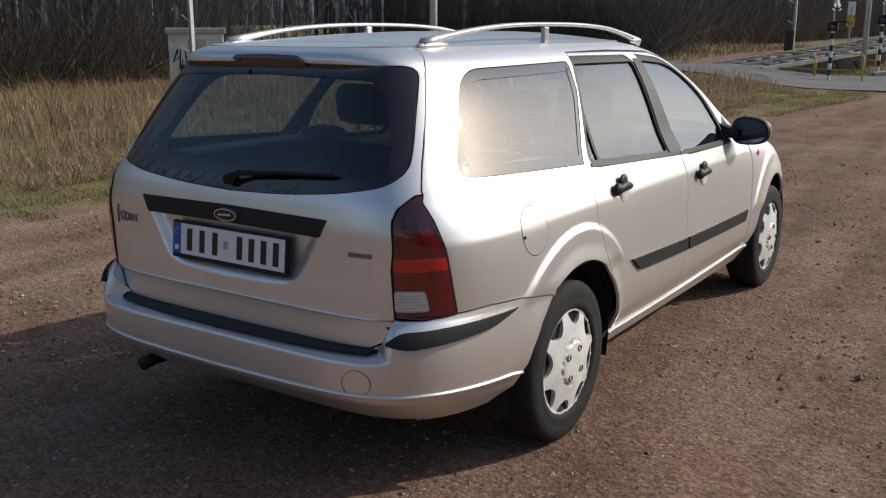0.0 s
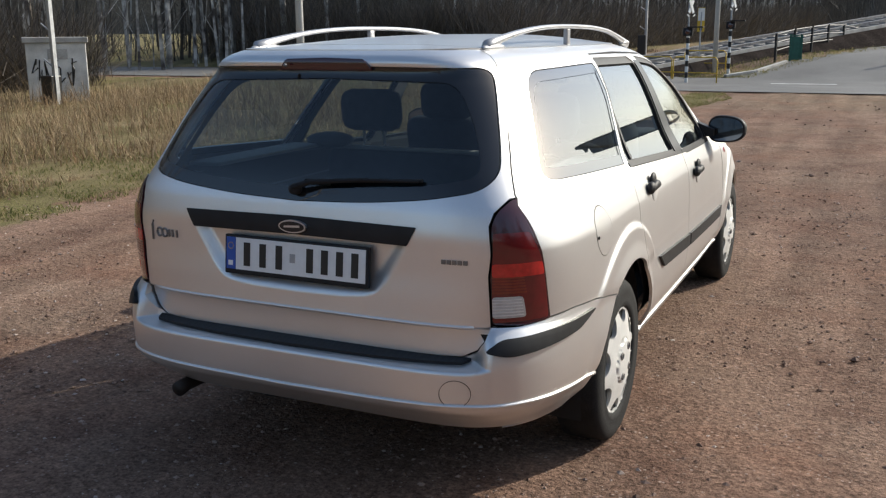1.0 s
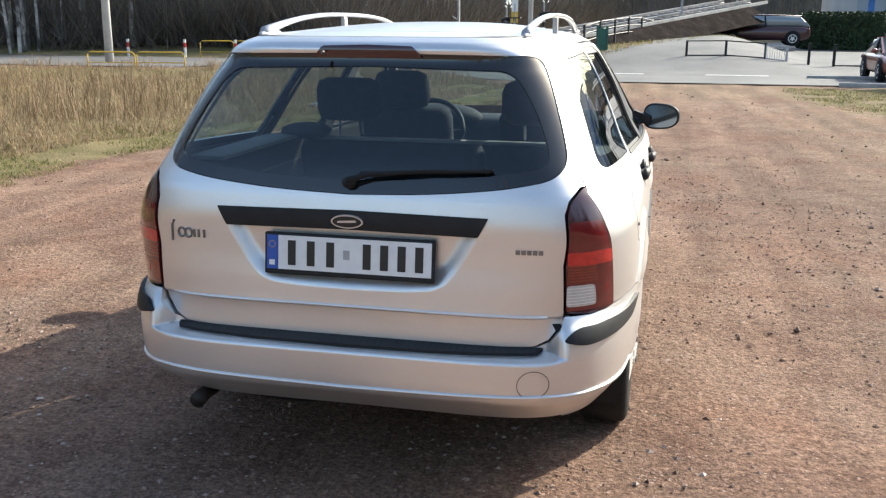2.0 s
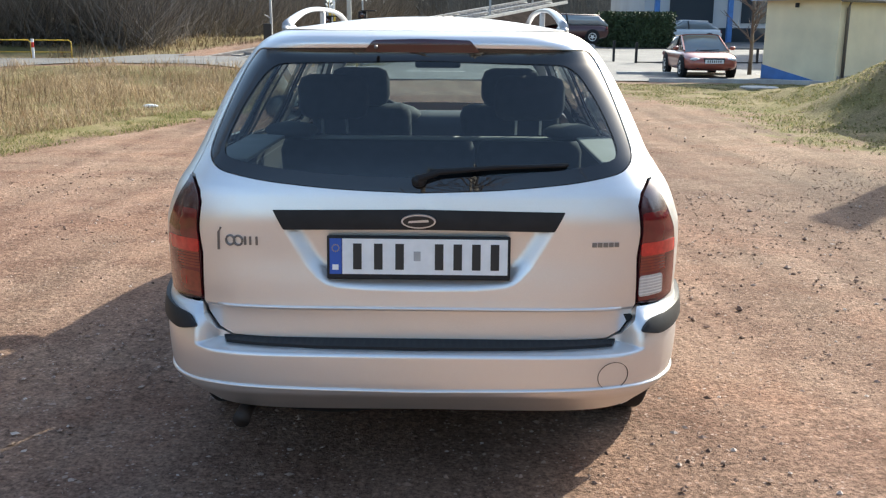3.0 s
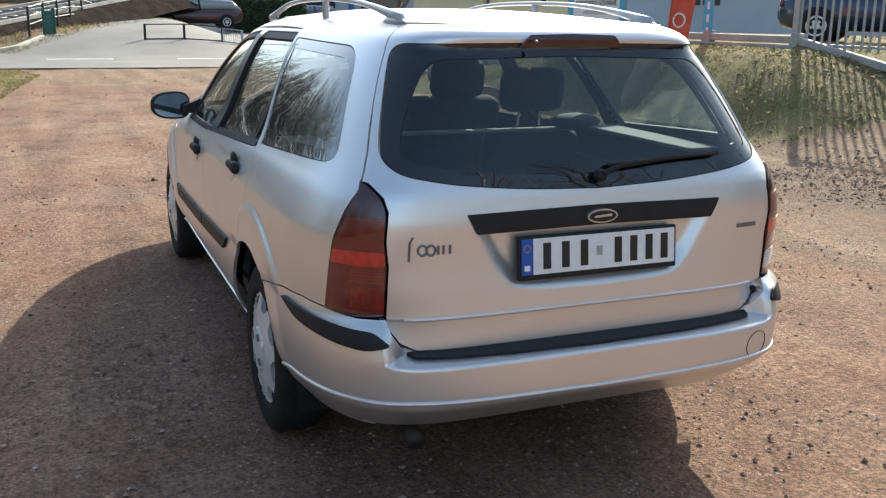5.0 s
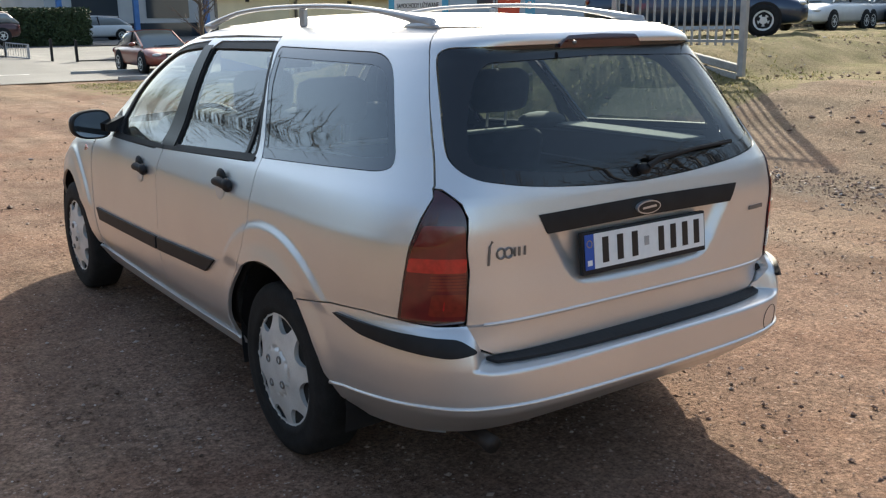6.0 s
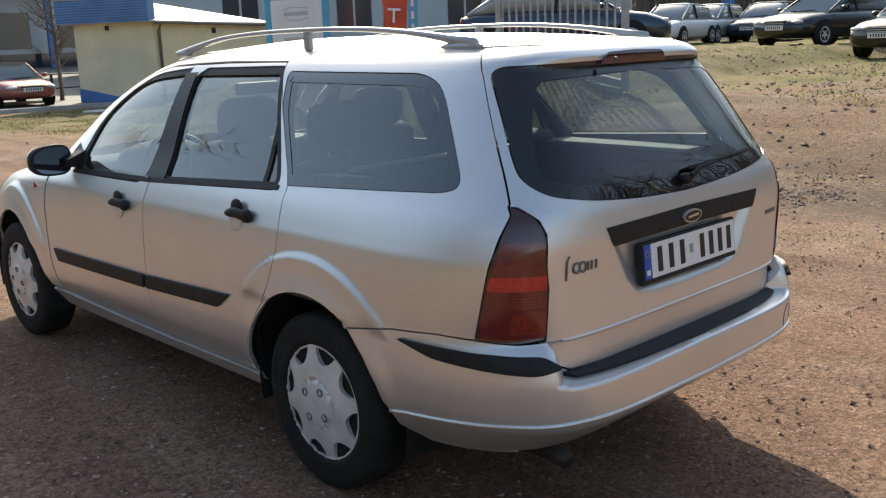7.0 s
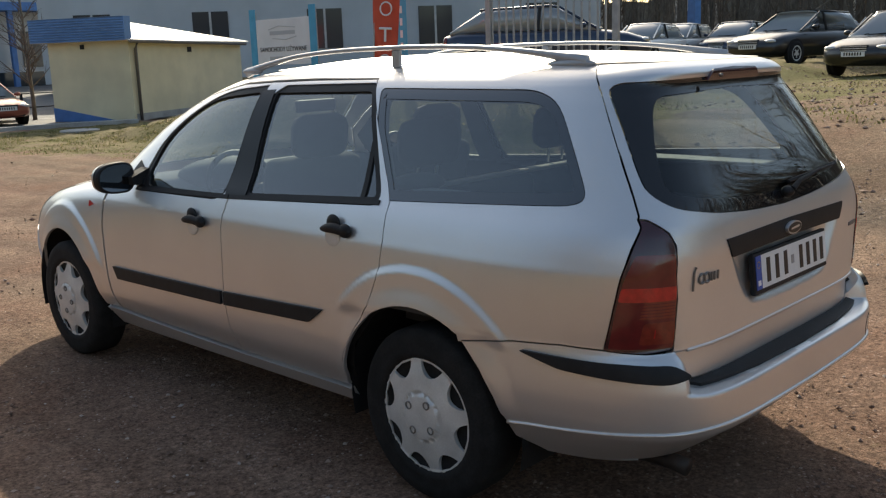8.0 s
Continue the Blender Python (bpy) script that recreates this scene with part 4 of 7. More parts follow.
tow = [(from_x(0.573, 0.46) + 0.042 * math.cos(t), 0.462 + 0.042 * math.sin(t)) for t in np.linspace(0, 2 * math.pi, 28, endpoint=False)]
part("tow_cover_joint", panel_mesh("tow_cover_joint", grown(tow, 0.0014), [tow], du=0.02, dz=0.02, lift=0.0015, rim=0.002), "seam", rear_bumper)
fb = both([("y", 4.025, 0.60), ("y", 3.955, 0.42), ("y", 3.90, 0.33), ("y", 3.96, 0.25)]) + [(from_nose(x, 0.22), 0.22) for x in (0.5, 0.25, 0)] + [(from_nose(x, 0.62), 0.62) for x in (0, 0.25, 0.5, 0.62)]
skin_part("front_bumper", fb, "paint", car, lift=0.004, label="silver front bumper")
hl = [(from_nose(x, z), z) for x, z in [(0.42, 0.645), (0.62, 0.640)]] + both([("y", 4.03, 0.63), ("y", 3.96, 0.73), ("y", 3.86, 0.80)]) + [(from_nose(x, z), z) for x, z in [(0.56, 0.745), (0.44, 0.70)]]
skin_part("headlight", hl, "clear_lens", car, lift=0.003, label="clear headlight")
grille = [(from_nose(x, 0.635), 0.635) for x in (0.40, 0.2, 0)] + [(from_nose(x, 0.70), 0.70) for x in (0, 0.2, 0.40)]
skin_part("grille", grille, "trim", car, lift=0.003)


def nose_mid(z):
    return float(skin(np.array([from_nose(0.0, z)]), np.array([z]))[0][1])


def spanned(name, sides, y0, y1, c0, c1, mat, label):
    """A bowed panel that spans the car from side to side, by the line of its edge."""
    edge = np.array([skin(np.array([from_y(y, z)]), np.array([z]))[0] for y, z in sides])
    us = np.linspace(-1, 1, 25)
    v, f = [], []
    for k, (px, py, pz) in enumerate(edge):
        t = k / (len(edge) - 1)
        yc, cr = (y0 + (y1 - y0) * t if y0 else nose_mid(pz)), c0 + (c1 - c0) * t
        v += [(px * u, yc + (py - yc) * abs(u) ** 2.6, pz + cr * (1 - u * u)) for u in us]
    n = len(us)
    for a in range(len(edge) - 1):
        f += [(a * n + i, a * n + i + 1, (a + 1) * n + i + 1, (a + 1) * n + i) for i in range(n - 1)]
    return part(name, raw_mesh(name, v, f), mat, car, label, smooth=True)


spanned("bonnet", [(2.985, 0.982), (3.12, 0.958), (3.30, 0.934), (3.45, 0.908), (3.62, 0.873), (3.78, 0.833), (3.88, 0.790), (3.94, 0.752), (3.96, 0.705)], None, None, 0.010, 0.004, "paint", "silver bonnet")
spanned("nose_panel", [(3.93, 0.70), (3.95, 0.62), (3.95, 0.50), (3.93, 0.38), (3.90, 0.28)], nose_mid(0.70) - 0.02, nose_mid(0.30) - 0.02, 0.0, 0.0, "paint", "silver panel behind the grille and lamps")
spanned("windscreen", raked([(2.965, 1.000), (2.885, 1.108), (2.725, 1.215), (2.575, 1.301), (2.425, 1.371), (2.275, 1.410), (2.12, 1.440)]), 3.08, 2.16, 0.0, 0.004, "glass", "windscreen")

# tailgate
gate = part("tailgate", panel_mesh("tailgate", grown(tailgate, -GAP), [grown(rear_window, 0.003), recess], du=0.025, dz=0.0045, mapping=gate_skin, normal=gate_normal), "paint", car, "silver tailgate")
part("window_border", panel_mesh("window_border", rear_window, [rear_view], du=0.03, dz=0.02, lift=-0.003, rim=0.008), "rear_print", gate, "black rear window border")
part("rear_window", panel_mesh("rear_window", grown(rear_view, 0.001), du=0.03, dz=0.03, lift=-0.005, rim=0), "rear_glass", gate, "dark tinted rear window")


def sunk(s, z):
    """The number-plate hollow: a flat floor with sloping flanks."""
    p = skin(s, z)
    poly = np.array(resample(recess, 0.003))
    d = np.array([np.min(np.hypot(poly[:, 0] - a, poly[:, 1] - c)) for a, c in zip(np.atleast_1d(s), np.atleast_1d(z))])
    p[:, 1] += 0.024 * step(0, 0.050, d)
    return p


def sunk_normal(s, z):
    e = 0.003
    n = np.cross(sunk(s + e, z) - sunk(s - e, z), sunk(s, z + e) - sunk(s, z - e))
    return n / np.maximum(np.linalg.norm(n, axis=-1, keepdims=True), 1e-9)


part("plate_hollow", panel_mesh("plate_hollow", recess, du=0.011, dz=0.009, rim=0, mapping=sunk, normal=sunk_normal), "paint", gate, "hollow round the number plate")
bar_half = rounded(both([("x", 0.0, 0.942), ("x", 0.424, 0.937), ("x", 0.394, 0.880), ("x", 0.0, 0.884)]), [0, 0.004, 0.004, 0])
part("handle_bar", panel_mesh("handle_bar", bar_half + mirrored(bar_half)[1:-1], du=0.03, dz=0.015, lift=0.004, rim=0.03), "trim", gate, "black handle bar over the plate")


def ellipse(cx, cz, rx, rz, n=28):
    return [(cx + rx * math.cos(t), cz + rz * math.sin(t)) for t in np.linspace(0, 2 * math.pi, n, endpoint=False)]


def stand_off(outline, y, depth):
    """A flat raised shape facing the tail, from (x, z) pairs."""
    bm = prism(outline, depth, "y")
    bmesh.ops.translate(bm, vec=(0, y, 0), verts=bm.verts)
    return bm


badge = part("oval_badge", stand_off(ellipse(0, 0.910, 0.050, 0.0205), -0.022, 0.012), "chrome", car, "chrome oval maker's badge")
part("badge_field", stand_off(ellipse(0, 0.910, 0.045, 0.0165), -0.0235, 0.002), "ink", badge)
part("badge_mark", stand_off(rounded([(-0.030, 0.906), (0.030, 0.909), (0.028, 0.916), (-0.028, 0.912)], 0.002), -0.0245, 0.001), "chrome", badge)
def gate_y(x, z):
    return float(gate_skin(np.array([from_x(x, z)]), np.array([z]))[0][1])


# pressed crease across the gate below the plate hollow
bm = bmesh.new()
tube(bm, [(x, gate_y(x, 0.645) + 0.0025, 0.645) for x in np.linspace(-0.60, 0.60, 41)], 0.006, 8)
part("crease", bm, "paint", gate, smooth=True)

# model badge and engine badge as plain raised shapes
for cx, cz, r in ((-0.553, 0.845, 0.0125), (-0.529, 0.8445, 0.0125)):
    bm = bmesh.new()
    ring_pts = [(cx + r * math.cos(t), gate_y(cx + r * math.cos(t), cz) - 0.002, cz + 0.014 * math.sin(t)) for t in np.linspace(0, 2 * math.pi, 21)]
    tube(bm, ring_pts, 0.0036, 6, caps=False)
    part("model_badge", bm, "steel", gate, "grey model badge")
for pts in (((-0.590, 0.815), (-0.588, 0.868), (-0.580, 0.882)), ((-0.508, 0.857), (-0.508, 0.832)), ((-0.493, 0.857), (-0.493, 0.832)), ((-0.474, 0.857), (-0.474, 0.832))):
    part("model_badge", tubed([(x, gate_y(x, z) - 0.002, z) for x, z in pts], 0.0036, 6), "steel", gate, "grey model badge")
for k in range(5):
    part("engine_badge", stand_off([(0.505 + k * 0.0165, 0.835), (0.518 + k * 0.0165, 0.835), (0.518 + k * 0.0165, 0.848), (0.505 + k * 0.0165, 0.848)], gate_y(0.512 + k * 0.0165, 0.84) - 0.004, 0.006), "steel", gate, "small grey engine badge")

# number plate in its holder; the registration is left as plain bars
PLATE = pose(0, -0.012, 0.800, -6)
holder = part("number_plate", boxed(-0.2675, 0.2675, -0.006, 0.012, -0.064, 0.064, 0.004), "trim", car, "white number plate in a black holder")
holder.matrix_local = PLATE
part("plate_face", boxed(-0.222, 0.259, -0.0085, -0.0065, -0.048, 0.056), "plate_white", holder, "white plate face")
part("plate_band", boxed(-0.259, -0.224, -0.0085, -0.0065, -0.048, 0.056), "plate_blue", holder, "blue country band")
for t in np.linspace(0, 2 * math.pi, 12, endpoint=False):
    x, z = -0.2415 + 0.010 * math.cos(t), 0.028 + 0.010 * math.sin(t)
    part("band_dot", boxed(x - 0.0014, x + 0.0014, -0.0095, -0.0088, z - 0.0014, z + 0.0014), "yellow_rail", holder)
part("band_mark", boxed(-0.251, -0.233, -0.0095, -0.0088, -0.036, -0.020), "plate_white", holder)
for x in (-0.178, -0.117, -0.055, 0.060, 0.114, 0.168, 0.222):
    part("plate_bar", boxed(x - 0.0125, x + 0.0125, -0.0098, -0.0088, -0.034, 0.042), "ink", holder)
part("plate_seal", boxed(-0.014, 0.006, -0.0095, -0.0088, -0.008, 0.020), "galv", holder)

# tail lamps: red lens with a bright band, amber ribs and a low field (clear on the right, red on the left)
lamps = skin_part("tail_lamp", grown(lamp, -0.002), "dark_lens", car, lift=0.004, rim=0.03, du=0.02, dz=0.02, label="tall red tail lamp")


def lamp_band(z0, z1, inset0=0.004, inset1=0.008):
    def out(z):
        return from_y(0.178 - 0.21 * (z - 0.655), z) - inset1
    zs = np.linspace(z0, z1, 4)
    return [(from_x(0.647, z) + inset0, z) for z in zs] + [(out(z), z) for z in zs[::-1]]


for k, lm in zip((1, -1), lamps):
    def band(name, z0, z1, mat, lift=0.006, **kw):
        o = rounded(lamp_band(z0, z1, **kw), 0.008, 3)
        part(name, panel_mesh(name, o if k == 1 else mirrored(o), du=0.02, dz=0.012, lift=lift, rim=0.004), mat, lm)
    band("lens_field", 0.663, 0.930, "red_lens", 0.0055)
    band("brake_field", 0.802, 0.842, "bright_lens", 0.0068)
    for z in np.arange(0.752, 0.798, 0.009):
        band("amber_rib", z, z + 0.0065, "orange_lens", 0.0066, inset1=0.050)
    if k == 1:
        band("reversing_field", 0.677, 0.742, "clear_lens", 0.0068, inset1=0.060)
        for z in np.arange(0.684, 0.738, 0.0095):
            band("lens_rib", z, z + 0.0035, "hubcap", 0.0078, inset1=0.064)
    else:
        band("fog_field", 0.677, 0.742, "orange_lens", 0.0066, inset1=0.060)
        band("fog_bulb", 0.695, 0.722, "bright_lens", 0.0072, inset0=0.05, inset1=0.085)

# high brake light, wiper
hb = rounded(both([("x", -0.175, 1.384), ("x", -0.148, 1.412), ("x", 0.0, 1.415), ("x", 0.148, 1.412), ("x", 0.175, 1.384)]), [0.005, 0.015, 0, 0.015, 0.005])
high = part("high_brake_light", panel_mesh("high_brake_light", hb, du=0.02, dz=0.006, lift=0.010, rim=0.03), "dark_lens", gate, "dark red high brake light")
part("washer_jet", ball(-0.135, 0.178, 1.397, 0.006, 0.008, 0.006), "steel", gate)
def on_glass(x, z, off):
    s = np.array([from_x(x, z)])
    return (skin(s, np.array([z])) + off * skin_normal(s, np.array([z])))[0]
arm = [on_glass(0.0, 1.022, 0.03), on_glass(0.06, 1.040, 0.032), on_glass(0.24, 1.056, 0.026), on_glass(0.42, 1.062, 0.016)]
part("wiper_arm", tubed(arm, [0.010, 0.008, 0.006, 0.004], 8), "seam", gate, "black wiper arm")
part("wiper_blade", tubed([on_glass(x, 1.046 + 0.02 * (x / 0.42), 0.010) for x in (0.03, 0.15, 0.30, 0.43)], 0.006, 6), "seam", gate)
part("wiper_boss", ball(*on_glass(0.0, 1.02, 0.012), 0.022, 0.022, 0.018), "trim", gate)

# roof and rails
def roof(s, v):
    """The roof panel, by x and y."""
    x, y = np.asarray(s, float), np.asarray(v, float)
    w, L = 0.470, np.where(y < CY, CY - 0.265, 2.16 - CY)
    b = np.clip(np.abs(y - CY) / L, 0, 1)
    rise = 0.048 * (1 - np.clip(np.abs(x) / w, 0, 1) ** 2.4) * (1 - b ** 3.4)
    return np.stack([x, y, 1.445 + rise], -1)


def roof_normal(s, v):
    e = 0.004
    n = np.cross(roof(s + e, v) - roof(s - e, v), roof(s, v + e) - roof(s, v - e))
    return n / np.linalg.norm(n, axis=-1, keepdims=True)


def roof_edge(ts):
    out = []
    for t in ts:
        c, d = math.cos(t), math.sin(t)
        y = CY - (CY - 0.265) * abs(c) ** (2 / NR) if c > 0 else CY + (2.16 - CY) * abs(c) ** (2 / 6.4)
        out.append((0.470 * math.copysign(abs(d) ** (2 / (NR if c > 0 else 6.4)), d), y))
    return out


ring = roof_edge(np.linspace(0, 2 * math.pi, 96, endpoint=False))
front_part = [p for p in ring]
roof_poly = [(x, max(y, 0.395 + 0.06 * (abs(x) / 0.47) ** 2)) for x, y in front_part]
part("roof", panel_mesh("roof", roof_poly, du=0.05, dz=0.05, rim=0.006, mapping=roof, normal=roof_normal), "paint", car, "silver roof panel")
lip = [(x, y) for x, y in ring if y < 0.39] 
lip = sorted(lip)
lip_poly = lip + [(x, 0.388 + 0.06 * (abs(x) / 0.47) ** 2) for x in np.linspace(0.455, -0.455, 24)]
part("tailgate_top", panel_mesh("tailgate_top", lip_poly, du=0.04, dz=0.02, rim=0.006, mapping=roof, normal=roof_normal), "paint", gate, "top edge of the tailgate")
for k in (1, -1):
    ys = np.linspace(0.46, 2.27, 26)
    def rail_z(y):
        u = (y - 0.46) / 1.81
        return 1.452 + 0.068 * (1 - abs(2 * u - 1) ** 2.6) - 0.012 * (u > 0.8) * (u - 0.8) / 0.2
    bm = bmesh.new()
    rings = []
    for y in ys:
        u = (y - 0.46) / 1.81
        z, w, h = rail_z(y), 0.014, 0.009 + 0.012 * (abs(2 * u - 1) ** 6)
        x = k * (0.452 + 0.004 * (1 - abs(2 * u - 1)))
        rings.append([bm.verts.new((x + w * math.cos(t), y, z + h * math.sin(t))) for t in np.linspace(0, 2 * math.pi, 10, endpoint=False)])
    for a, c in zip(rings, rings[1:]):
        for i in range(10):
            bm.faces.new((a[i], a[(i + 1) % 10], c[(i + 1) % 10], c[i]))
    bm.faces.new(rings[0]), bm.faces.new(rings[-1])
    rail = part("roof_rail", bm, "rail_paint", car, "silver arched roof rail", smooth=True)
    part("rail_post", boxed(k * 0.452 - 0.010, k * 0.452 + 0.010, 1.295, 1.335, 1.447, 1.512, 0.006), "rail_paint", rail)
    for y0, y1 in ((0.43, 0.62), (2.16, 2.30)):
        foot = ball(k * 0.452, (y0 + y1) / 2, 1.447, 0.019, (y1 - y0) / 2, 0.016)
        part("rail_foot", foot, "rail_paint", rail, smooth=True)

# door handles in their cups
for name, y, z in (("rear_door", 1.262, 0.905), ("front_door", 2.165, 0.853)):
    for k, d in zip((1, -1), doors[name]):
        x = k * float(half_w(z))
        xc = k * float(half_w(z - 0.026))
        part("handle_cup", ball(xc + k * 0.004, y + 0.012, z - 0.028, 0.007, 0.040, 0.038), "hubcap", d, "silver lower half of the handle's cup", smooth=True)
        part("handle_boss", ball(x + k * 0.004, y + 0.012, z + 0.018, 0.012, 0.036, 0.032), "trim", d, smooth=True)
        grip = ball(x + k * 0.020, y - 0.010, z, 0.015, 0.080, 0.019, 20, 12)
        for v in grip.verts:
            v.co.z += 0.004 * math.cos((v.co.y - y) * 40)
        part("handle_grip", grip, "trim", d, "black door handle", smooth=True)
        part("handle_lock", ball(x + k * 0.014, y - 0.058, z - 0.002, 0.018, 0.032, 0.025), "trim", d, smooth=True)

# door mirrors
for k, d in zip((1, -1), doors["front_door"]):
    at_mirror = pose(k * 0.893, 2.735, 0.995, 0, 0, -8 * k)
    for name, mat, label, lo in (("mirror_housing", "trim", "black door mirror housing", True), ("mirror_cap", "paint", "silver back of the door mirror", False)):
        shell = bmesh.new()
        prof = [(-0.022, 0.93), (-0.020, 0.99), (-0.006, 1.0), (0.012, 0.99)] if lo else [(0.012, 1.005), (0.030, 0.96), (0.050, 0.82), (0.064, 0.55), (0.070, 0.0)]
        rings = []
        for py, f in prof:
            rings.append([shell.verts.new((0.098 * f * math.copysign(abs(math.cos(t)) ** 0.72, math.cos(t)), py, 0.070 * f * math.copysign(abs(math.sin(t)) ** 0.72, math.sin(t)) * (1 - 0.14 * k * math.cos(t)))) for t in np.linspace(0, 2 * math.pi, 28, endpoint=False)])
        for a, c in zip(rings, rings[1:]):
            for i in range(28):
                shell.faces.new((a[i], a[(i + 1) % 28], c[(i + 1) % 28], c[i]))
        if lo:
            shell.faces.new(rings[0])
        bmesh.ops.remove_doubles(shell, verts=shell.verts, dist=1e-5)
        bmesh.ops.transform(shell, matrix=at_mirror, verts=shell.verts)
        part(name, shell, mat, d, label, smooth=True)
    face = bmesh.new()
    face.faces.new([face.verts.new((0.088 * math.copysign(abs(math.cos(t)) ** 0.72, math.cos(t)), -0.024, 0.060 * math.copysign(abs(math.sin(t)) ** 0.72, math.sin(t)) * (1 - 0.14 * k * math.cos(t)))) for t in np.linspace(0, 2 * math.pi, 28, endpoint=False)])
    bmesh.ops.transform(face, matrix=at_mirror, verts=face.verts)
    part("mirror_glass", face, "mirror", d, "mirror glass")
    part("mirror_foot", prism([(k * 0.76, 0.955), (k * 0.83, 0.960), (k * 0.83, 0.995), (k * 0.745, 1.03)], 0.07, "y"), "trim", d).location = (0, 2.68, 0)
    skin_part("corner_sail", side_poly([(2.66, 0.958), (2.86, 0.955), (2.80, 1.055), (2.69, 1.02)]), "trim", doors["front_door"], sides=(k,), lift=0.003, rim=0.006)

# wheels
def hubcap_mesh():
    """The wheel trim: a domed disc with eight scallops cut through near its edge, and four bolt heads."""
    outer = [(0.203 * math.cos(t), 0.203 * math.sin(t)) for t in np.linspace(0, 2 * math.pi, 72, endpoint=False)]
    cuts = []
    for i in range(8):
        t0 = 2 * math.pi * (i + 0.5) / 8
        u = np.array((math.cos(t0), math.sin(t0)))
        w = np.array((-u[1], u[0]))
        polar = [(0.191, -15.5), (0.192, 0.0), (0.191, 15.5), (0.172, 14.0), (0.152, 9.5), (0.140, 0.0), (0.152, -9.5), (0.172, -14.0)]
        shape = [(r * math.cos(radians(d)), r * math.sin(radians(d))) for r, d in polar]
        cuts.append(rounded([tuple(u * a + w * c) for a, c in shape], [0.004, 0, 0.004, 0.02, 0.02, 0.02, 0.02, 0.02], 4))
    def dome(s, v):
        r = np.hypot(s, v)
        h = 0.026 * (1 - (r / 0.19) ** 2) + 0.006 * step(0.083, 0.078, r) - 0.004 * np.exp(-((r - 0.084) / 0.003) ** 2) + 0.006 * np.exp(-((r - 0.198) / 0.006) ** 2)
        return np.stack([h, s, v], -1)
    def dome_normal(s, v):
        e = 0.002
        n = np.cross(dome(s + e, v) - dome(s - e, v), dome(s, v + e) - dome(s, v - e))
        return n / np.linalg.norm(n, axis=-1, keepdims=True)
    return panel_mesh("hubcap", outer, cuts, du=0.010, dz=0.010, rim=0.018, mapping=dome, normal=dome_normal)


TYRE = [(0.190, 0.070), (0.200, 0.082), (0.206, 0.087), (0.224, 0.090), (0.228, 0.0885), (0.252, 0.092), (0.276, 0.088), (0.294, 0.078), (0.302, 0.066), (0.304, 0.0), (0.302, -0.066), (0.288, -0.078), (0.272, -0.088), (0.250, -0.092), (0.200, -0.082), (0.190, -0.070)]
cap_me = hubcap_mesh()
for hub, x, k in ((HUB_R, 0.742, 1), (HUB_R, -0.742, -1), (HUB_F, 0.742, 1), (HUB_F, -0.742, -1)):
    wheel = part("wheel", lathe([(0.188, -0.06), (0.188, 0.044), (0.180, 0.044), (0.176, 0.0), (0.02, -0.004)], 48), "soot", car, "steel wheel with a silver trim")
    wheel.matrix_local = pose(x, hub, HUB_Z, 11 if hub == HUB_R else 40, 0, 0 if k == 1 else 180)
    part("tyre", lathe(TYRE, 64), "rubber", wheel, "black tyre", smooth=True)
    cap_ob = part("wheel_trim", cap_me, "hubcap", wheel, "silver eight-scallop wheel trim")
    cap_ob.location = (0.078, 0, 0)
    for t in (45, 135, 225, 315):
        b = part("bolt_cap", lathe([(0.0145, 0.0), (0.0145, 0.006), (0.0115, 0.008), (0.0095, 0.001)], 14), "steel", wheel)
        b.location = (0.1045, 0.060 * math.cos(radians(t)), 0.060 * math.sin(radians(t)))

# underside, wheel housings, exhaust
part("floor_pan", boxed(-0.66, 0.66, 0.40, 4.00, 0.23, 0.31, 0.02), "seam", car)
for hub in (HUB_R, HUB_F):
    for k in (1, -1):
        bm = bmesh.new()
        arcs = []
        for x in (0.42, 0.80):
            arcs.append([bm.verts.new((k * x, hub + 0.40 * math.cos(t), HUB_Z + 0.40 * math.sin(t))) for t in np.linspace(radians(-14), radians(194), 20)])
        for i in range(19):
            bm.faces.new((arcs[0][i], arcs[0][i + 1], arcs[1][i + 1], arcs[1][i]))
        bm.faces.new(arcs[0])
        part("wheel_housing", bm, "seam", car)
part("rear_axle", tubed([(-0.66, HUB_R, 0.27), (0.66, HUB_R, 0.27)], 0.03), "seam", car)
part("exhaust_pipe", tubed([(-0.53, 0.55, 0.26), (-0.55, 0.20, 0.268), (-0.553, 0.08, 0.270), (-0.553, 0.035, 0.264)], [0.024, 0.024, 0.025, 0.027], 14), "soot", car, "sooty steel exhaust pipe", smooth=True)
part("silencer", ball(-0.30, 0.30, 0.27, 0.30, 0.13, 0.07), "seam", car, smooth=True)

# inside: lining, seats, wheel, dashboard
for k in (1, -1):
    o = side_poly([(0.25, 1.05), (0.33, 1.19), (0.42, 1.34), (0.50, 1.41), (2.05, 1.41), (2.28, 1.375), (2.55, 1.27), (2.84, 1.08), (2.88, 0.66), (0.40, 0.66), (0.18, 0.90)])
    hs = [grown(side_poly(front_glass), 0.004), grown(side_poly(rear_glass), 0.004), grown(q_view, 0.01)]
    part("side_lining", panel_mesh("side_lining", o if k == 1 else mirrored(o), hs if k == 1 else [mirrored(h) for h in hs], du=0.06, dz=0.06, lift=-0.035, rim=0), "lining", car)
part("head_lining", panel_mesh("head_lining", [(x * 1.0, min(max(y, 0.45), 2.1)) for x, y in ring], du=0.1, dz=0.1, rim=0, lift=-0.03, mapping=roof, normal=roof_normal), "headliner", car)
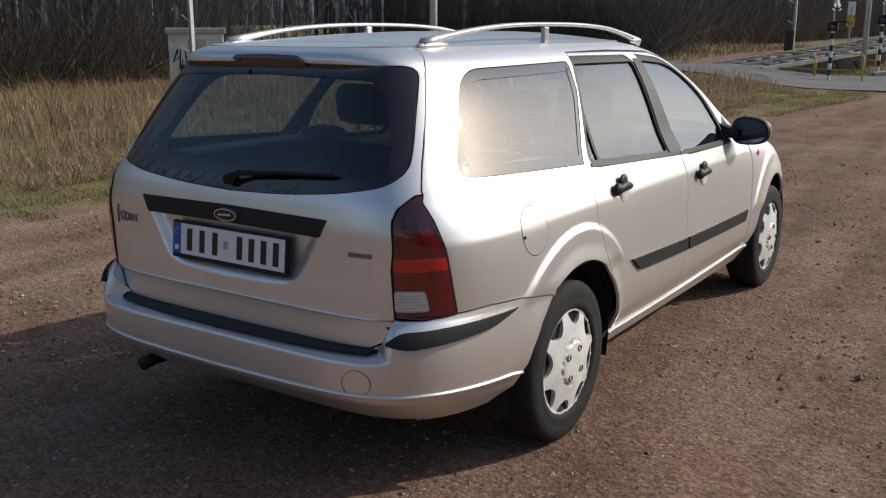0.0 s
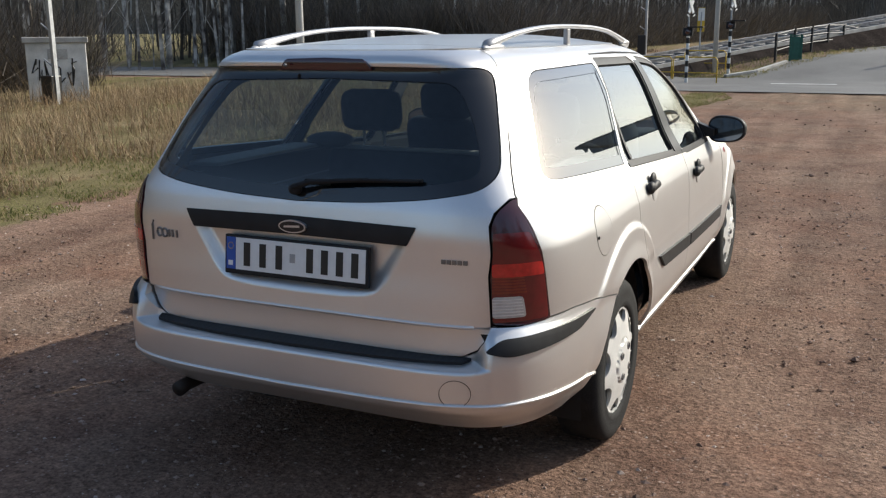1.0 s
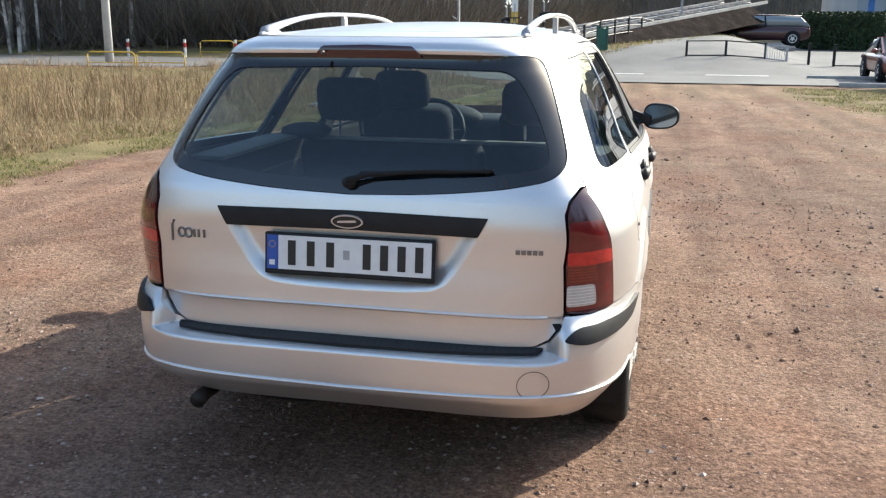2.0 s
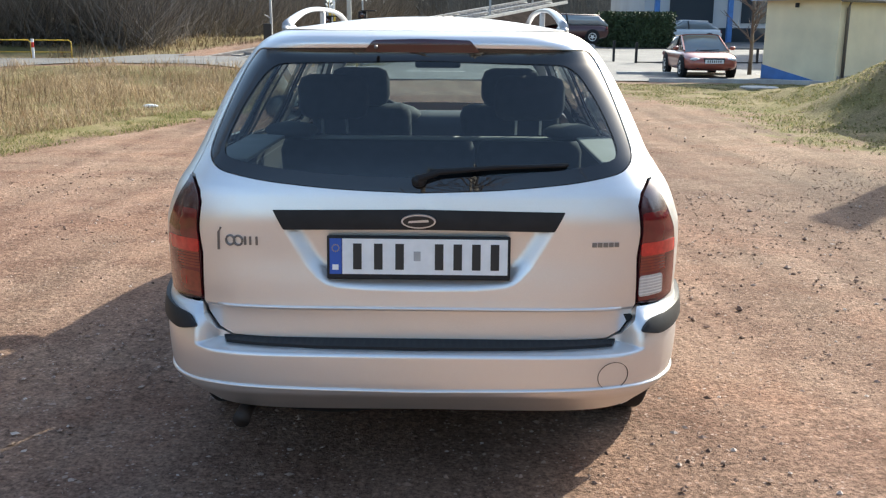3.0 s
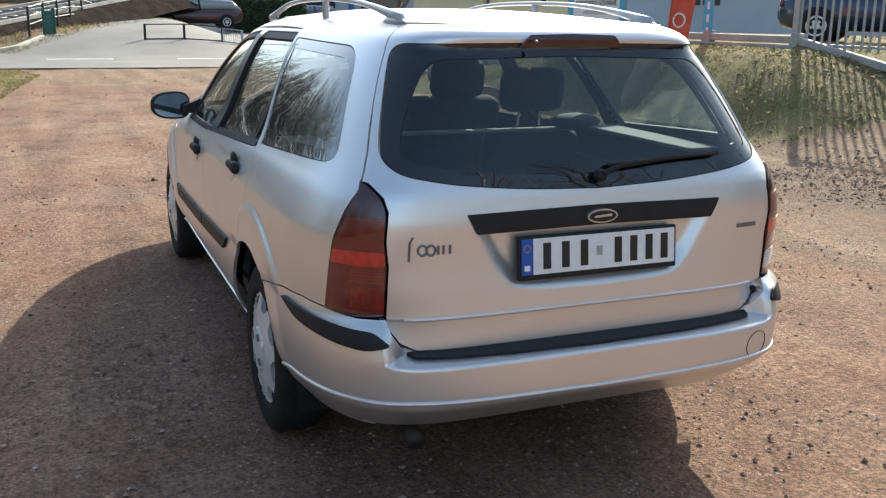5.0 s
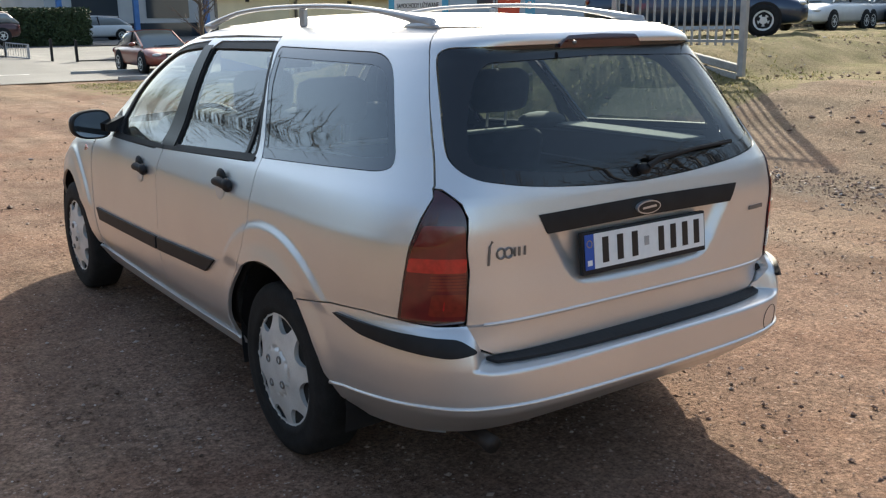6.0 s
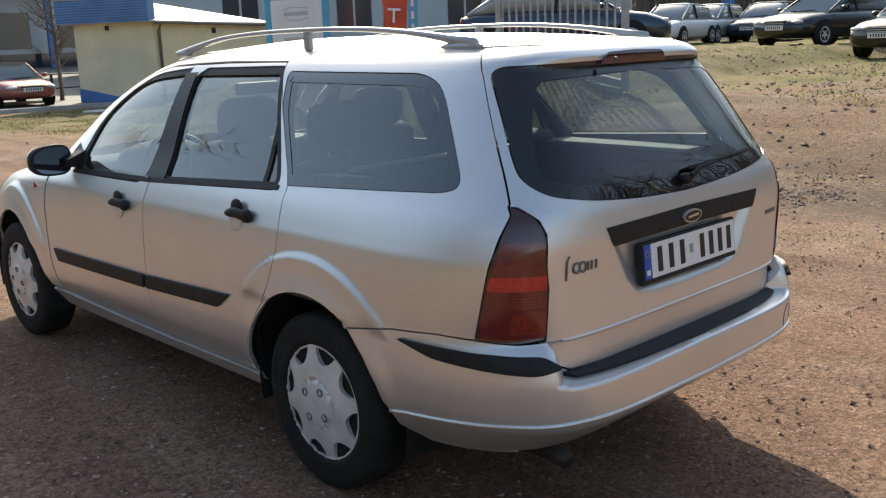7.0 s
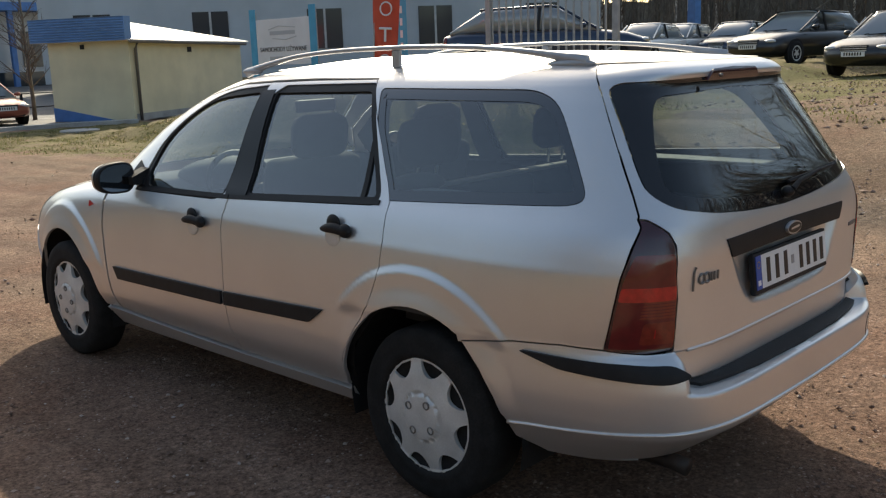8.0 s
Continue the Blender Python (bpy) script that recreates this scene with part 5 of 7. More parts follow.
part("tailgate_lining", panel_mesh("tailgate_lining", [(from_x(x, z), z) for x, z in ((-0.60, 0.62), (0.60, 0.62), (0.61, 0.95), (0.60, 1.03), (-0.60, 1.03), (-0.61, 0.95))], du=0.1, dz=0.05, lift=-0.06, rim=0), "lining", car)
part("load_floor", boxed(-0.62, 0.62, 0.08, 1.15, 0.55, 0.58), "lining", car)
part("cabin_floor", boxed(-0.70, 0.70, 1.0, 3.0, 0.29, 0.32), "lining", car)
part("bulkhead", boxed(-0.72, 0.72, 3.02, 3.06, 0.30, 0.92), "lining", car)


def cushion(x0, x1, y0, y1, z0, z1, lean, mat="cloth", soft=0.05):
    bm = boxed(x0, x1, y0, y1, z0, z1, soft)
    c = Vector(((x0 + x1) / 2, (y0 + y1) / 2, z0))
    bmesh.ops.transform(bm, matrix=Matrix.Translation(c) @ pose(0, 0, 0, lean) @ Matrix.Translation(-c), verts=bm.verts)
    return bm


for x0, x1 in ((-0.62, 0.18), (0.19, 0.62)):
    part("rear_backrest", cushion(x0, x1, 1.24, 1.38, 0.52, 1.02, 12), "cloth", car, "dark cloth rear seat back", smooth=True)
part("rear_seat", cushion(-0.62, 0.62, 1.35, 1.85, 0.42, 0.58, 0), "cloth", car, smooth=True)
for k in (1, -1):
    # window sill; the sun on it is painted in by the pale lining
    part("window_ledge", boxed(min(k * 0.575, k * 0.715), max(k * 0.575, k * 0.715), 0.36, 1.06, 1.020, 1.034, 0.005), "headliner", car, "ledge under the side window, sunlight put into its pale colour")
    part("belt_reel_cover", ball(k * 0.56, 1.12, 1.045, 0.11, 0.09, 0.035), "lining", car, smooth=True)
part("load_cover_edge", boxed(-0.58, 0.58, 1.15, 1.20, 1.004, 1.018, 0.006), "headliner", car)
for x in (-0.40, 0.40):
    hr = cushion(x - 0.145, x + 0.145, 1.17, 1.28, 1.080, 1.265, 8, soft=0.052)
    part("rear_headrest", hr, "cloth", car, "dark cloth headrest", smooth=True)
    for dx in (-0.05, 0.05):
        part("headrest_stalk", tubed([(x + dx, 1.235, 1.02), (x + dx, 1.225, 1.10)], 0.006, 6), "chrome", car)
for x in (-0.36, 0.36):
    part("front_backrest", cushion(x - 0.24, x + 0.24, 2.02, 2.16, 0.50, 1.10, 14), "cloth", car, "dark cloth front seat back", smooth=True)
    part("front_seat", cushion(x - 0.25, x + 0.25, 2.12, 2.62, 0.42, 0.58, 0), "cloth", car, smooth=True)
    part("front_headrest", cushion(x - 0.14, x + 0.14, 1.87, 1.98, 1.075, 1.265, 10, soft=0.054), "cloth", car, "dark cloth headrest", smooth=True)
    for dx in (-0.06, 0.06):
        part("headrest_stalk", tubed([(x + dx, 1.94, 1.06), (x + dx, 1.925, 1.14)], 0.006, 6), "chrome", car)
dash = cushion(-0.70, 0.70, 2.66, 3.05, 0.62, 0.965, 0, "lining", 0.06)
part("dashboard", dash, "lining", car, "dark grey dashboard", smooth=True)
part("instrument_hood", ball(-0.34, 2.70, 0.965, 0.24, 0.14, 0.075), "lining", car, smooth=True)
bm = bmesh.new()
wheel_pts = [Vector((-0.36 + 0.185 * math.cos(t), 2.50 + 0.185 * math.sin(t) * 0.42, 0.90 + 0.185 * math.sin(t) * 0.90)) for t in np.linspace(0, 2 * math.pi, 33)]
tube(bm, wheel_pts, 0.014, 8, caps=False)
tube(bm, [(-0.53, 2.51, 0.90), (-0.36, 2.53, 0.89), (-0.19, 2.51, 0.90)], 0.016, 6)
tube(bm, [(-0.36, 2.53, 0.89), (-0.36, 2.75, 0.84)], 0.03, 8)
part("steering_wheel", bm, "trim", car, "dark steering wheel", smooth=True)
part("inner_mirror", boxed(-0.12, 0.12, 2.36, 2.39, 1.24, 1.30, 0.012), "trim", car)


# ---- railway and level crossing ----
def ease(a, c, v):
    t = min(max((v - a) / (c - a), 0.0), 1.0)
    return t * t * (3 - 2 * t)


def gz_at(x, y):
    """The lie of the land at one place."""
    bank = (1.04 - 0.12 * ease(14, 24, x)) * ease(5.9, 7.7, x + 0.25 * math.sin(y * 1.1)) * ease(4.6, 8.4, y) * (1 - ease(12.4, 20.0, y + 0.35 * (7.9 - x)))
    yard = (0.60 * ease(5.6, 9.2, x) + 0.12 * ease(9, 19, x)) * (1 - ease(13.5, 18.5, y) * (1 - ease(12, 18, x))) * (1 - ease(20, 25, y))
    line = 0.019 * (min(max(y, 0), 110) + 2.67) - 0.14
    climb = float(np.interp(y, CLIMB_Y, CLIMB_Z)) * (1 - ease(2.5, 8.0, x)) * ease(-8.5, -6.0, x - 0.6 * (y - 27)) if y > 26.6 else 0.0
    north = (line - 0.13) * ease(27.5, 34, y) * (1 - 0.5 * ease(1, 8, x)) + 0.30 * ease(33, 36, y) * (1 - ease(-13.5, -11.2, x))
    z = max(bank, yard, (0.37 - 0.17 * (1 - ease(-13.5, -9.8, x))) * (1 - ease(-7.2, -3.2, x)) * ease(19.8, 22.8, y), north, climb)
    return z * (1 - 0.3 * ease(60, 400, math.hypot(x, y)))


TRACK_DIR = Vector((0.508, 0.861, 0.0))
TRACK_SIDE = Vector((-0.861, 0.508, 0.0))


def track_at(d):
    """A point of the cable trough's edge beside the line, d metres along it from the crossing; the line climbs."""
    return Vector((-7.6, 25.0, 0.05 + 0.1016 * d)) + TRACK_DIR * d


track = thing("railway_track", "single railway track on dark ballast climbing away from the crossing", "railway track", pose(0, 0, 0))


def along(name, ds, profile, mat, label="", kind=""):
    """One profile (metres across from the trough's edge, height over it) swept along the line."""
    v, f = [], []
    for d in ds:
        p = track_at(d)
        v += [tuple(p + TRACK_SIDE * a + Vector((0, 0, c))) for a, c in profile]
    m = len(profile)
    for j in range(len(ds) - 1):
        for i in range(m - 1):
            f.append((j * m + i, j * m + i + 1, (j + 1) * m + i + 1, (j + 1) * m + i))
    return part(name, raw_mesh(name, v, f), mat, track, label, kind=kind)


along("ballast_bed", [2.5, 6, 12, 20, 24], [(-1.3, -0.75), (-0.2, -0.14), (0.25, -0.10), (0.6, -0.12), (3.0, -0.12), (4.4, -0.7), (6.5, -1.2)], "ballast", "dark crushed-stone bed", "stuff")
along("cable_trough", [3.0, 6, 12, 20, 26], [(-0.05, -0.14), (-0.05, 0.0), (0.05, 0.0), (0.05, -0.14)], "concrete", "grey concrete cable trough")
ROLL = [(-0.07, -0.17), (-0.07, -0.145), (-0.012, -0.13), (-0.012, -0.045), (-0.036, -0.038), (-0.036, 0.0), (0.036, 0.0), (0.036, -0.038), (0.012, -0.045), (0.012, -0.13), (0.07, -0.145), (0.07, -0.17)]
for gauge in (0.87, 2.305):
    along("rail", [-3.0, 0.0, 3.0, 8, 14, 20, 26], [(gauge + a, c + 0.07) for a, c in ROLL], "rail_steel", "worn steel rail")
sl = raw_mesh("sleeper", [], [])
bm = boxed(-1.2, 1.2, -0.13, 0.13, -0.18, 0.0, 0.01)
bm.to_mesh(sl)
bm.free()
sl.materials.append(M["sleeper"])
for k in range(34):
    p = track_at(3.4 + k * 0.66) + TRACK_SIDE * 1.59
    s = new("sleeper", sl)
    s.parent = track
    s.matrix_local = pose(p.x, p.y, p.z - 0.05, math.degrees(math.atan(0.1016)), 0, math.degrees(math.atan2(TRACK_SIDE.y, TRACK_SIDE.x)))


def crossing_post(x, y, height, label):
    z = gz_at(x, y)
    post = thing("crossing_signal", label, "railway signal", pose(x, y, z), group="crossing signals")
    n = 9
    for k in range(n):
        a, c = height * 0.62 * k / n, height * 0.62 * (k + 1) / n
        part("post_band", lathe([(0.05, a), (0.05, c)], 12, "z"), "post_white" if k % 2 == 0 else "ink", post)
    part("upper_post", lathe([(0.028, height * 0.62), (0.028, height)], 10, "z"), "galv", post)
    hz = height * 0.66
    part("lamp_box", boxed(-0.14, 0.14, -0.09, 0.05, hz - 0.22, hz + 0.02, 0.03), "trim", post, "black lamp box")
    part("lamp_hood", boxed(-0.02, 0.46, -0.20, 0.04, hz + 0.02, hz + 0.055, 0.01), "trim", post, "flat black lamp hood")
    part("lamp_lens", lathe([(0.085, 0.0), (0.06, 0.025), (0.0, 0.032)], 16), "dark_lens", post).matrix_local = pose(0, -0.09, hz - 0.10, 0, 0, -90)
    for t in (1, -1):
        arm = part("cross_arm", boxed(-0.31, 0.31, -0.012, 0.012, -0.05, 0.05), "post_white", post, "white crossing board with dark ends")
        arm.matrix_local = pose(0, 0, 0, 0, 0, 66) @ pose(0, -0.06 - 0.014 * (t > 0), height - 0.20, 0, t * 62, 0)
        for c in (-0.24, 0.24):
            part("board_end", boxed(c - 0.03, c + 0.03, -0.015, 0.015, -0.057, 0.057), "ink", arm)
    return post


crossing_post(-3.9, 26.7, 2.45, "black and white banded crossing signal with a white cross")
crossing_post(-3.13, 29.7, 2.5, "black and white banded crossing signal behind a yellow barrier")
post = thing("concrete_post", "tall pale concrete utility post by the crossing", "utility pole", pose(-3.6, 29.9, gz_at(-3.6, 29.9) + 0.1))
part("shaft", lathe([(0.085, -0.4), (0.065, 7.5)], 14, "z"), "pale_concrete", post, smooth=True)
warn = thing("warning_sign", "yellow warning sign on a thin post by the railway", "sign", pose(-4.35, 31.2, gz_at(-4.35, 31.2), 0, 0, 35))
part("sign_post", lathe([(0.03, 0), (0.03, 1.9)], 8, "z"), "galv", warn)
part("board", boxed(-0.13, 0.13, -0.015, 0.0, 1.25, 2.05, 0.005), "yellow_rail", warn)
part("pictogram", boxed(-0.12, 0.12, -0.019, -0.016, 1.62, 2.03), "post_white", warn)
part("pictogram", boxed(-0.05, 0.05, -0.019, -0.016, 1.30, 1.44), "ink", warn)
far_post = thing("concrete_post", "tall pale concrete utility post at the wood's edge", "utility pole", pose(-16.84, 25.56, 0))
part("shaft", lathe([(0.14, -0.2), (0.10, 8.0)], 14, "z"), "pale_concrete", far_post, smooth=True)


def barrier(x0, y0, x1, y1, height, panels=2):
    """A yellow tubular barrier with round corners."""
    d = Vector((x1 - x0, y1 - y0, 0))
    b = thing("yellow_barrier", "yellow tubular steel barrier by the crossing", "barrier", pose(x0, y0, gz_at((x0 + x1) / 2, (y0 + y1) / 2), 0, 0, math.degrees(math.atan2(d.y, d.x))), group="yellow barriers")
    L = d.length / panels
    for k in range(panels):
        a, c = k * L + 0.03, (k + 1) * L - 0.03
        part("hoop", tubed([(a, 0, -0.2), (a, 0, height - 0.08), (a + 0.08, 0, height), (c - 0.08, 0, height), (c, 0, height - 0.08), (c, 0, -0.2)], 0.020, 8), "yellow_rail", b, smooth=True)
        part("mid_bar", tubed([(a, 0, height * 0.34), (c, 0, height * 0.34)], 0.017, 6), "yellow_rail", b)


barrier(-6.0, 28.3, -3.03, 27.0, 0.70)
barrier(-4.75, 30.6, -3.3, 30.4, 0.62, 1)
barrier(-16.35, 30.9, -13.6, 31.2, 0.62)
barrier(-15.7, 22.55, -12.7, 22.9, 0.45)
for x, y in ((-16.9, 30.8), (-14.85, 30.85), (-19.3, 30.8)):
    m = thing("marker_post", "short white marker post with a red band", "post", pose(x, y, gz_at(x, y)), group="marker posts")
    part("post", lathe([(0.05, -0.1), (0.05, 0.68)], 10, "z"), "post_white", m)
    part("red_band", lathe([(0.052, 0.38), (0.052, 0.56)], 10, "z"), "post_red", m)


def catenary(x, y, z, height=8.0, wide=0.15):
    m = thing("railway_mast", "slim steel mast with climbing pegs beside the railway", "mast", pose(x, y, z), group="railway masts")
    part("leg", boxed(wide - 0.045, wide + 0.045, -0.05, 0.05, -0.3, height), "galv", m)
    zz = 0.9
    while zz < height - 0.7:
        part("peg", tubed([(wide, -0.04, zz), (wide - 0.26, -0.04, zz + 0.17)], 0.020, 5), "galv", m)
        zz += 0.80
    part("footing", boxed(-0.17, 0.17, -0.15, 0.15, -0.4, 0.7, 0.02), "ink", m, "black-painted footing")


catenary(-8.05, 38.4, 0.75)
catenary(1.35, 41.6, 1.1)
catenary(-15.9, 13.74, -0.05, 9.0)

# the pale relay cabinet with scrawled paint
cab = thing("relay_cabinet", "whitewashed concrete railway cabinet with dark scrawls", "cabinet", pose(-16.85, 14.85, -0.1, 0, 0, 47))
part("body", boxed(-0.68, 0.68, -0.45, 0.45, 0, 1.48, 0.02), "white_wall", cab)
part("lid", boxed(-0.74, 0.74, -0.5, 0.5, 1.48, 1.62, 0.02), "concrete", cab)
part("side_vent", boxed(-0.20, 0.25, -0.462, -0.452, 1.1, 1.34), "concrete", cab)
rs = random.Random(5)
for k in range(7):
    pts = [(-0.5 + k * 0.15 + rs.uniform(-0.08, 0.08), -0.458, rs.uniform(0.45, 1.15)) for _ in range(5)]
    part("paint_scrawl", tubed(pts, 0.018, 5), "ink", cab, "dark sprayed scrawl")

# ---- gate and fences to the north ----
green = thing("green_gate", "narrow dark green sheet gate leaf standing open", "gate", pose(-1.5, 32.2, gz_at(-1.5, 32.2), 0, 0, 35), group="gate leaves")
part("sheet", boxed(0.03, 0.37, -0.012, 0.012, 0.06, 0.82), "green_mesh", green)
for a in (0.0, 0.40):
    part("stile", boxed(a - 0.03, a + 0.03, -0.03, 0.03, 0, 0.90), "green_mesh", green)
for z in (0.06, 0.45, 0.86):
    part("bar", boxed(0, 0.40, -0.02, 0.02, z - 0.02, z + 0.02), "green_mesh", green)


def wire_fence(x0, y0, x1, y1, n, height, mat, label, bars=(0.25, 0.95), wires=0):
    d = Vector((x1 - x0, y1 - y0, 0))
    f = thing("fence", label, "fence", pose(x0, y0, 0, 0, 0, math.degrees(math.atan2(d.y, d.x))), group="fences")
    L = d.length / n
    zs = [gz_at(x0 + d.x * k / n, y0 + d.y * k / n) for k in range(n + 1)]
    for k in range(n + 1):
        part("post", boxed(k * L - 0.035, k * L + 0.035, -0.035, 0.035, zs[k] - 0.1, zs[k] + height), mat, f)
    for k in range(n):
        for b in bars:
            part("rail", tubed([(k * L, 0, zs[k] + height * b), ((k + 1) * L, 0, zs[k + 1] + height * b)], 0.02, 5), mat, f)
        for j in range(1, wires):
            u = (k + j / wires) * L
            z = zs[k] + (zs[k + 1] - zs[k]) * j / wires
            part("wire", boxed(u - 0.006, u + 0.006, -0.006, 0.006, z + height * bars[0], z + height * bars[-1]), mat, f)
    return f


wire_fence(-1.95, 32.0, 2.2, 44.6, 9, 0.95, "trim", "low dark fence with thin rails beside the railway", (0.40, 0.68, 0.97))
wire_fence(1.6, 31.3, 4.2, 31.6, 2, 0.55, "trim", "low black rail fence by the road", (0.10, 0.97), 0)
wire_fence(4.2, 31.6, 4.9, 31.65, 1, 0.50, "galv", "short pale picket panel by the road", (0.08, 0.97), 9)
wire_fence(6.4, 31.6, 24, 33.0, 8, 0.55, "trim", "low black rail fence by the road", (0.10, 0.97), 0)
for x in (5.6, 6.4):
    g = thing("gate_post", "short dark gate post by the road", "post", pose(x, 31.55, gz_at(x, 31.55)), group="gate posts")
    part("post", boxed(-0.04, 0.04, -0.04, 0.04, 0, 0.75, 0.01), "trim", g)
for k in range(9):
    y = 84 + k * 7
    p = thing("concrete_fence_post", "leaning pale concrete fence post beside the yard", "post", pose(6.5 + 0.5 * k, y, gz_at(0.6, y), 0, 3), group="concrete fence posts")
    part("post", boxed(-0.07, 0.07, -0.07, 0.07, 0, 2.3, 0.01), "concrete", p)

# hedge and the blue-trimmed hall
hedge = thing("hedge", "clipped dark evergreen hedge by the yard", "hedge", pose(9.3, 48.5, gz_at(9.3, 48)))
rs = random.Random(3)
hv, hf = [], []
for k in range(5200):
    c = Vector((rs.uniform(-1.8, 1.8), rs.uniform(-1.6, 1.6), rs.uniform(0.02, 1.75)))
    c.z *= 1 + 0.06 * math.sin(c.x * 3)
    f = rs.choice((0, 1, 2))
    if f == 0:
        c.y = -1.6 + rs.uniform(-0.05, 0.12)
    elif f == 1:
        c.x = rs.choice((-1.8, 1.8)) + rs.uniform(-0.1, 0.1)
    else:
        c.z = 1.75 + rs.uniform(-0.15, 0.06)
    a, b = Vector((rs.uniform(-1, 1), rs.uniform(-1, 1), rs.uniform(-1, 1))).normalized() * 0.09, Vector((rs.uniform(-1, 1), rs.uniform(-1, 1), rs.uniform(-1, 1))).normalized() * 0.06
    o = len(hv)
    hv += [tuple(c - a), tuple(c + b), tuple(c + a), tuple(c - b)]
    hf.append((o, o + 1, o + 2, o + 3))
part("leaves", raw_mesh("leaves", hv, hf), "hedge", hedge, kind="stuff")
part("core", boxed(-1.7, 1.7, -1.5, 1.5, 0, 1.65, 0.1), "hedge", hedge)

hall = thing("hall", "long grey hall with blue posts and a shaded front", "building", pose(24, 60, gz_at(24, 60)))
part("wall", boxed(-12, 22, 0, 0.3, 0, 4.6), "grey_wall", hall)
part("wall", boxed(-12, -11.7, 0.3, 14, 0, 4.6), "grey_wall", hall)
part("roof", boxed(-13, 23, -1.6, 0.0, 4.6, 5.1), "blue_paint", hall, "blue edge of the porch roof")
bm = prism([(-12, 4.6), (22, 4.6), (22, 6.6), (-3, 10.2), (-12, 6.4)], 0.3, "y")
part("gable_wall", bm, "grey_wall", hall, "tall grey gable over the porch")
for (xa, za), (xb, zb) in (((-12.5, 6.2), (-3, 10.3)), ((-3, 10.3), (22.5, 6.5))):
    bm = prism([(xa, za), (xb, zb), (xb, zb + 0.25), (xa, za + 0.25)], 15.0, "y")
    bmesh.ops.translate(bm, vec=(0, -0.5, 0), verts=bm.verts)
    part("roof", bm, "steel", hall, "dull sheet roof")
part("plinth", boxed(-12.1, 22.1, -0.1, 0.0, 0, 0.9), "dark_window", hall)
for k in range(8):
    part("post", boxed(-11.6 + k * 4.6, -11.3 + k * 4.6, -1.4, -1.1, 0, 4.6), "blue_paint", hall, "blue post")
for k in range(7):
    w = part("window", boxed(-10.4 + k * 4.6, -7.6 + k * 4.6, -0.06, -0.01, 1.2, 3.4), "dark_window", hall)

# ---- the pale yellow kiosk ----
c1, c2 = Vector((8.80, 24.95, 0)), Vector((10.02, 22.75, 0))
u = (c2 - c1).normalized()
kiosk = thing("kiosk_building", "small pale yellow kiosk with ribbed blue fascia and blue base", "building", Matrix.Translation(c1) @ Matrix(((u.x, -u.y, 0, 0), (u.y, u.x, 0, 0), (0, 0, 1, 0), (0, 0, 0, 1))))
WID, DEP = (c2 - c1).length, 6.6
part("wall", boxed(0, WID, 0, 0.2, 0.0, 2.2), "yellow_wall", kiosk, "pale yellow rendered wall")
part("wall", boxed(WID - 0.2, WID, 0.2, DEP, 0.0, 2.15), "yellow_wall", kiosk, "pale yellow rendered wall")
part("wall", boxed(0, 0.2, 0.2, DEP, 0.0, 2.15), "yellow_wall", kiosk)
part("wall", boxed(0.2, WID - 0.2, DEP - 0.2, DEP, 0.0, 2.15), "yellow_wall", kiosk)
bm = bmesh.new()
v = [bm.verts.new(p) for p in ((-0.02, -0.012, 0), (WID - 0.35, -0.012, 0), (-0.02, -0.012, 0.42), (-0.02, 0, 0), (WID - 0.35, 0, 0), (-0.02, 0, 0.42))]
for q in ((0, 1, 2), (5, 4, 3), (0, 3, 4, 1), (1, 4, 5, 2), (2, 5, 3, 0)):
    bm.faces.new([v[i] for i in q])
part("blue_base", bm, "blue_paint", kiosk, "blue painted wedge along the wall's foot")
bm = bmesh.new()
n = 9
prof = [(-0.35 + (0.03 if k % 2 else 0.0), 2.18 + 0.62 * k / (2 * n)) for k in range(2 * n + 1)]
lo = [bm.verts.new((-0.3, y, z)) for y, z in prof]
hi = [bm.verts.new((WID + 0.12, y, z)) for y, z in prof]
for a in range(2 * n):
    bm.faces.new((lo[a], lo[a + 1], hi[a + 1], hi[a]))
part("fascia", bm, "hazy_blue", kiosk, "ribbed blue sheet fascia")
part("fascia_end", boxed(WID + 0.10, WID + 0.14, -0.33, -0.02, 2.18, 2.80), "hazy_blue", kiosk)
bm = bmesh.new()
v = [bm.verts.new(q) for q in ((WID + 0.25, -0.31, 2.17), (WID + 0.25, DEP + 0.2, 2.17), (0.9, 2.3, 2.80), (0.9, -0.31, 2.80), (-0.3, -0.31, 2.17), (-0.3, DEP + 0.2, 2.17))]
for q in ((0, 1, 2, 3), (4, 3, 2, 5), (1, 5, 2), (0, 3, 4), (0, 4, 5, 1)):
    bm.faces.new([v[i] for i in q])
part("roof", bm, "roof_sheet", kiosk, "sloping pale sheet roof")
part("gutter", tubed([(WID + 0.2, -0.2, 2.16), (WID + 0.2, DEP, 2.10)], 0.06, 8), "steel", kiosk)
part("downpipe", tubed([(WID + 0.2, 0.15, 2.14), (WID + 0.07, 0.22, 1.95), (WID + 0.07, 0.22, 0.0)], 0.045, 10), "steel", kiosk, "grey downpipe", smooth=True)
part("plinth", boxed(WID, WID + 0.04, 0.1, DEP, 0.0, 0.2), "concrete", kiosk)
part("wall_lamp", boxed(1.05, 1.15, -0.05, 0, 1.98, 2.10), "trim", kiosk)
part("wall_vent", boxed(WID, WID + 0.03, 3.1, 3.3, 1.85, 2.0), "trim", kiosk)
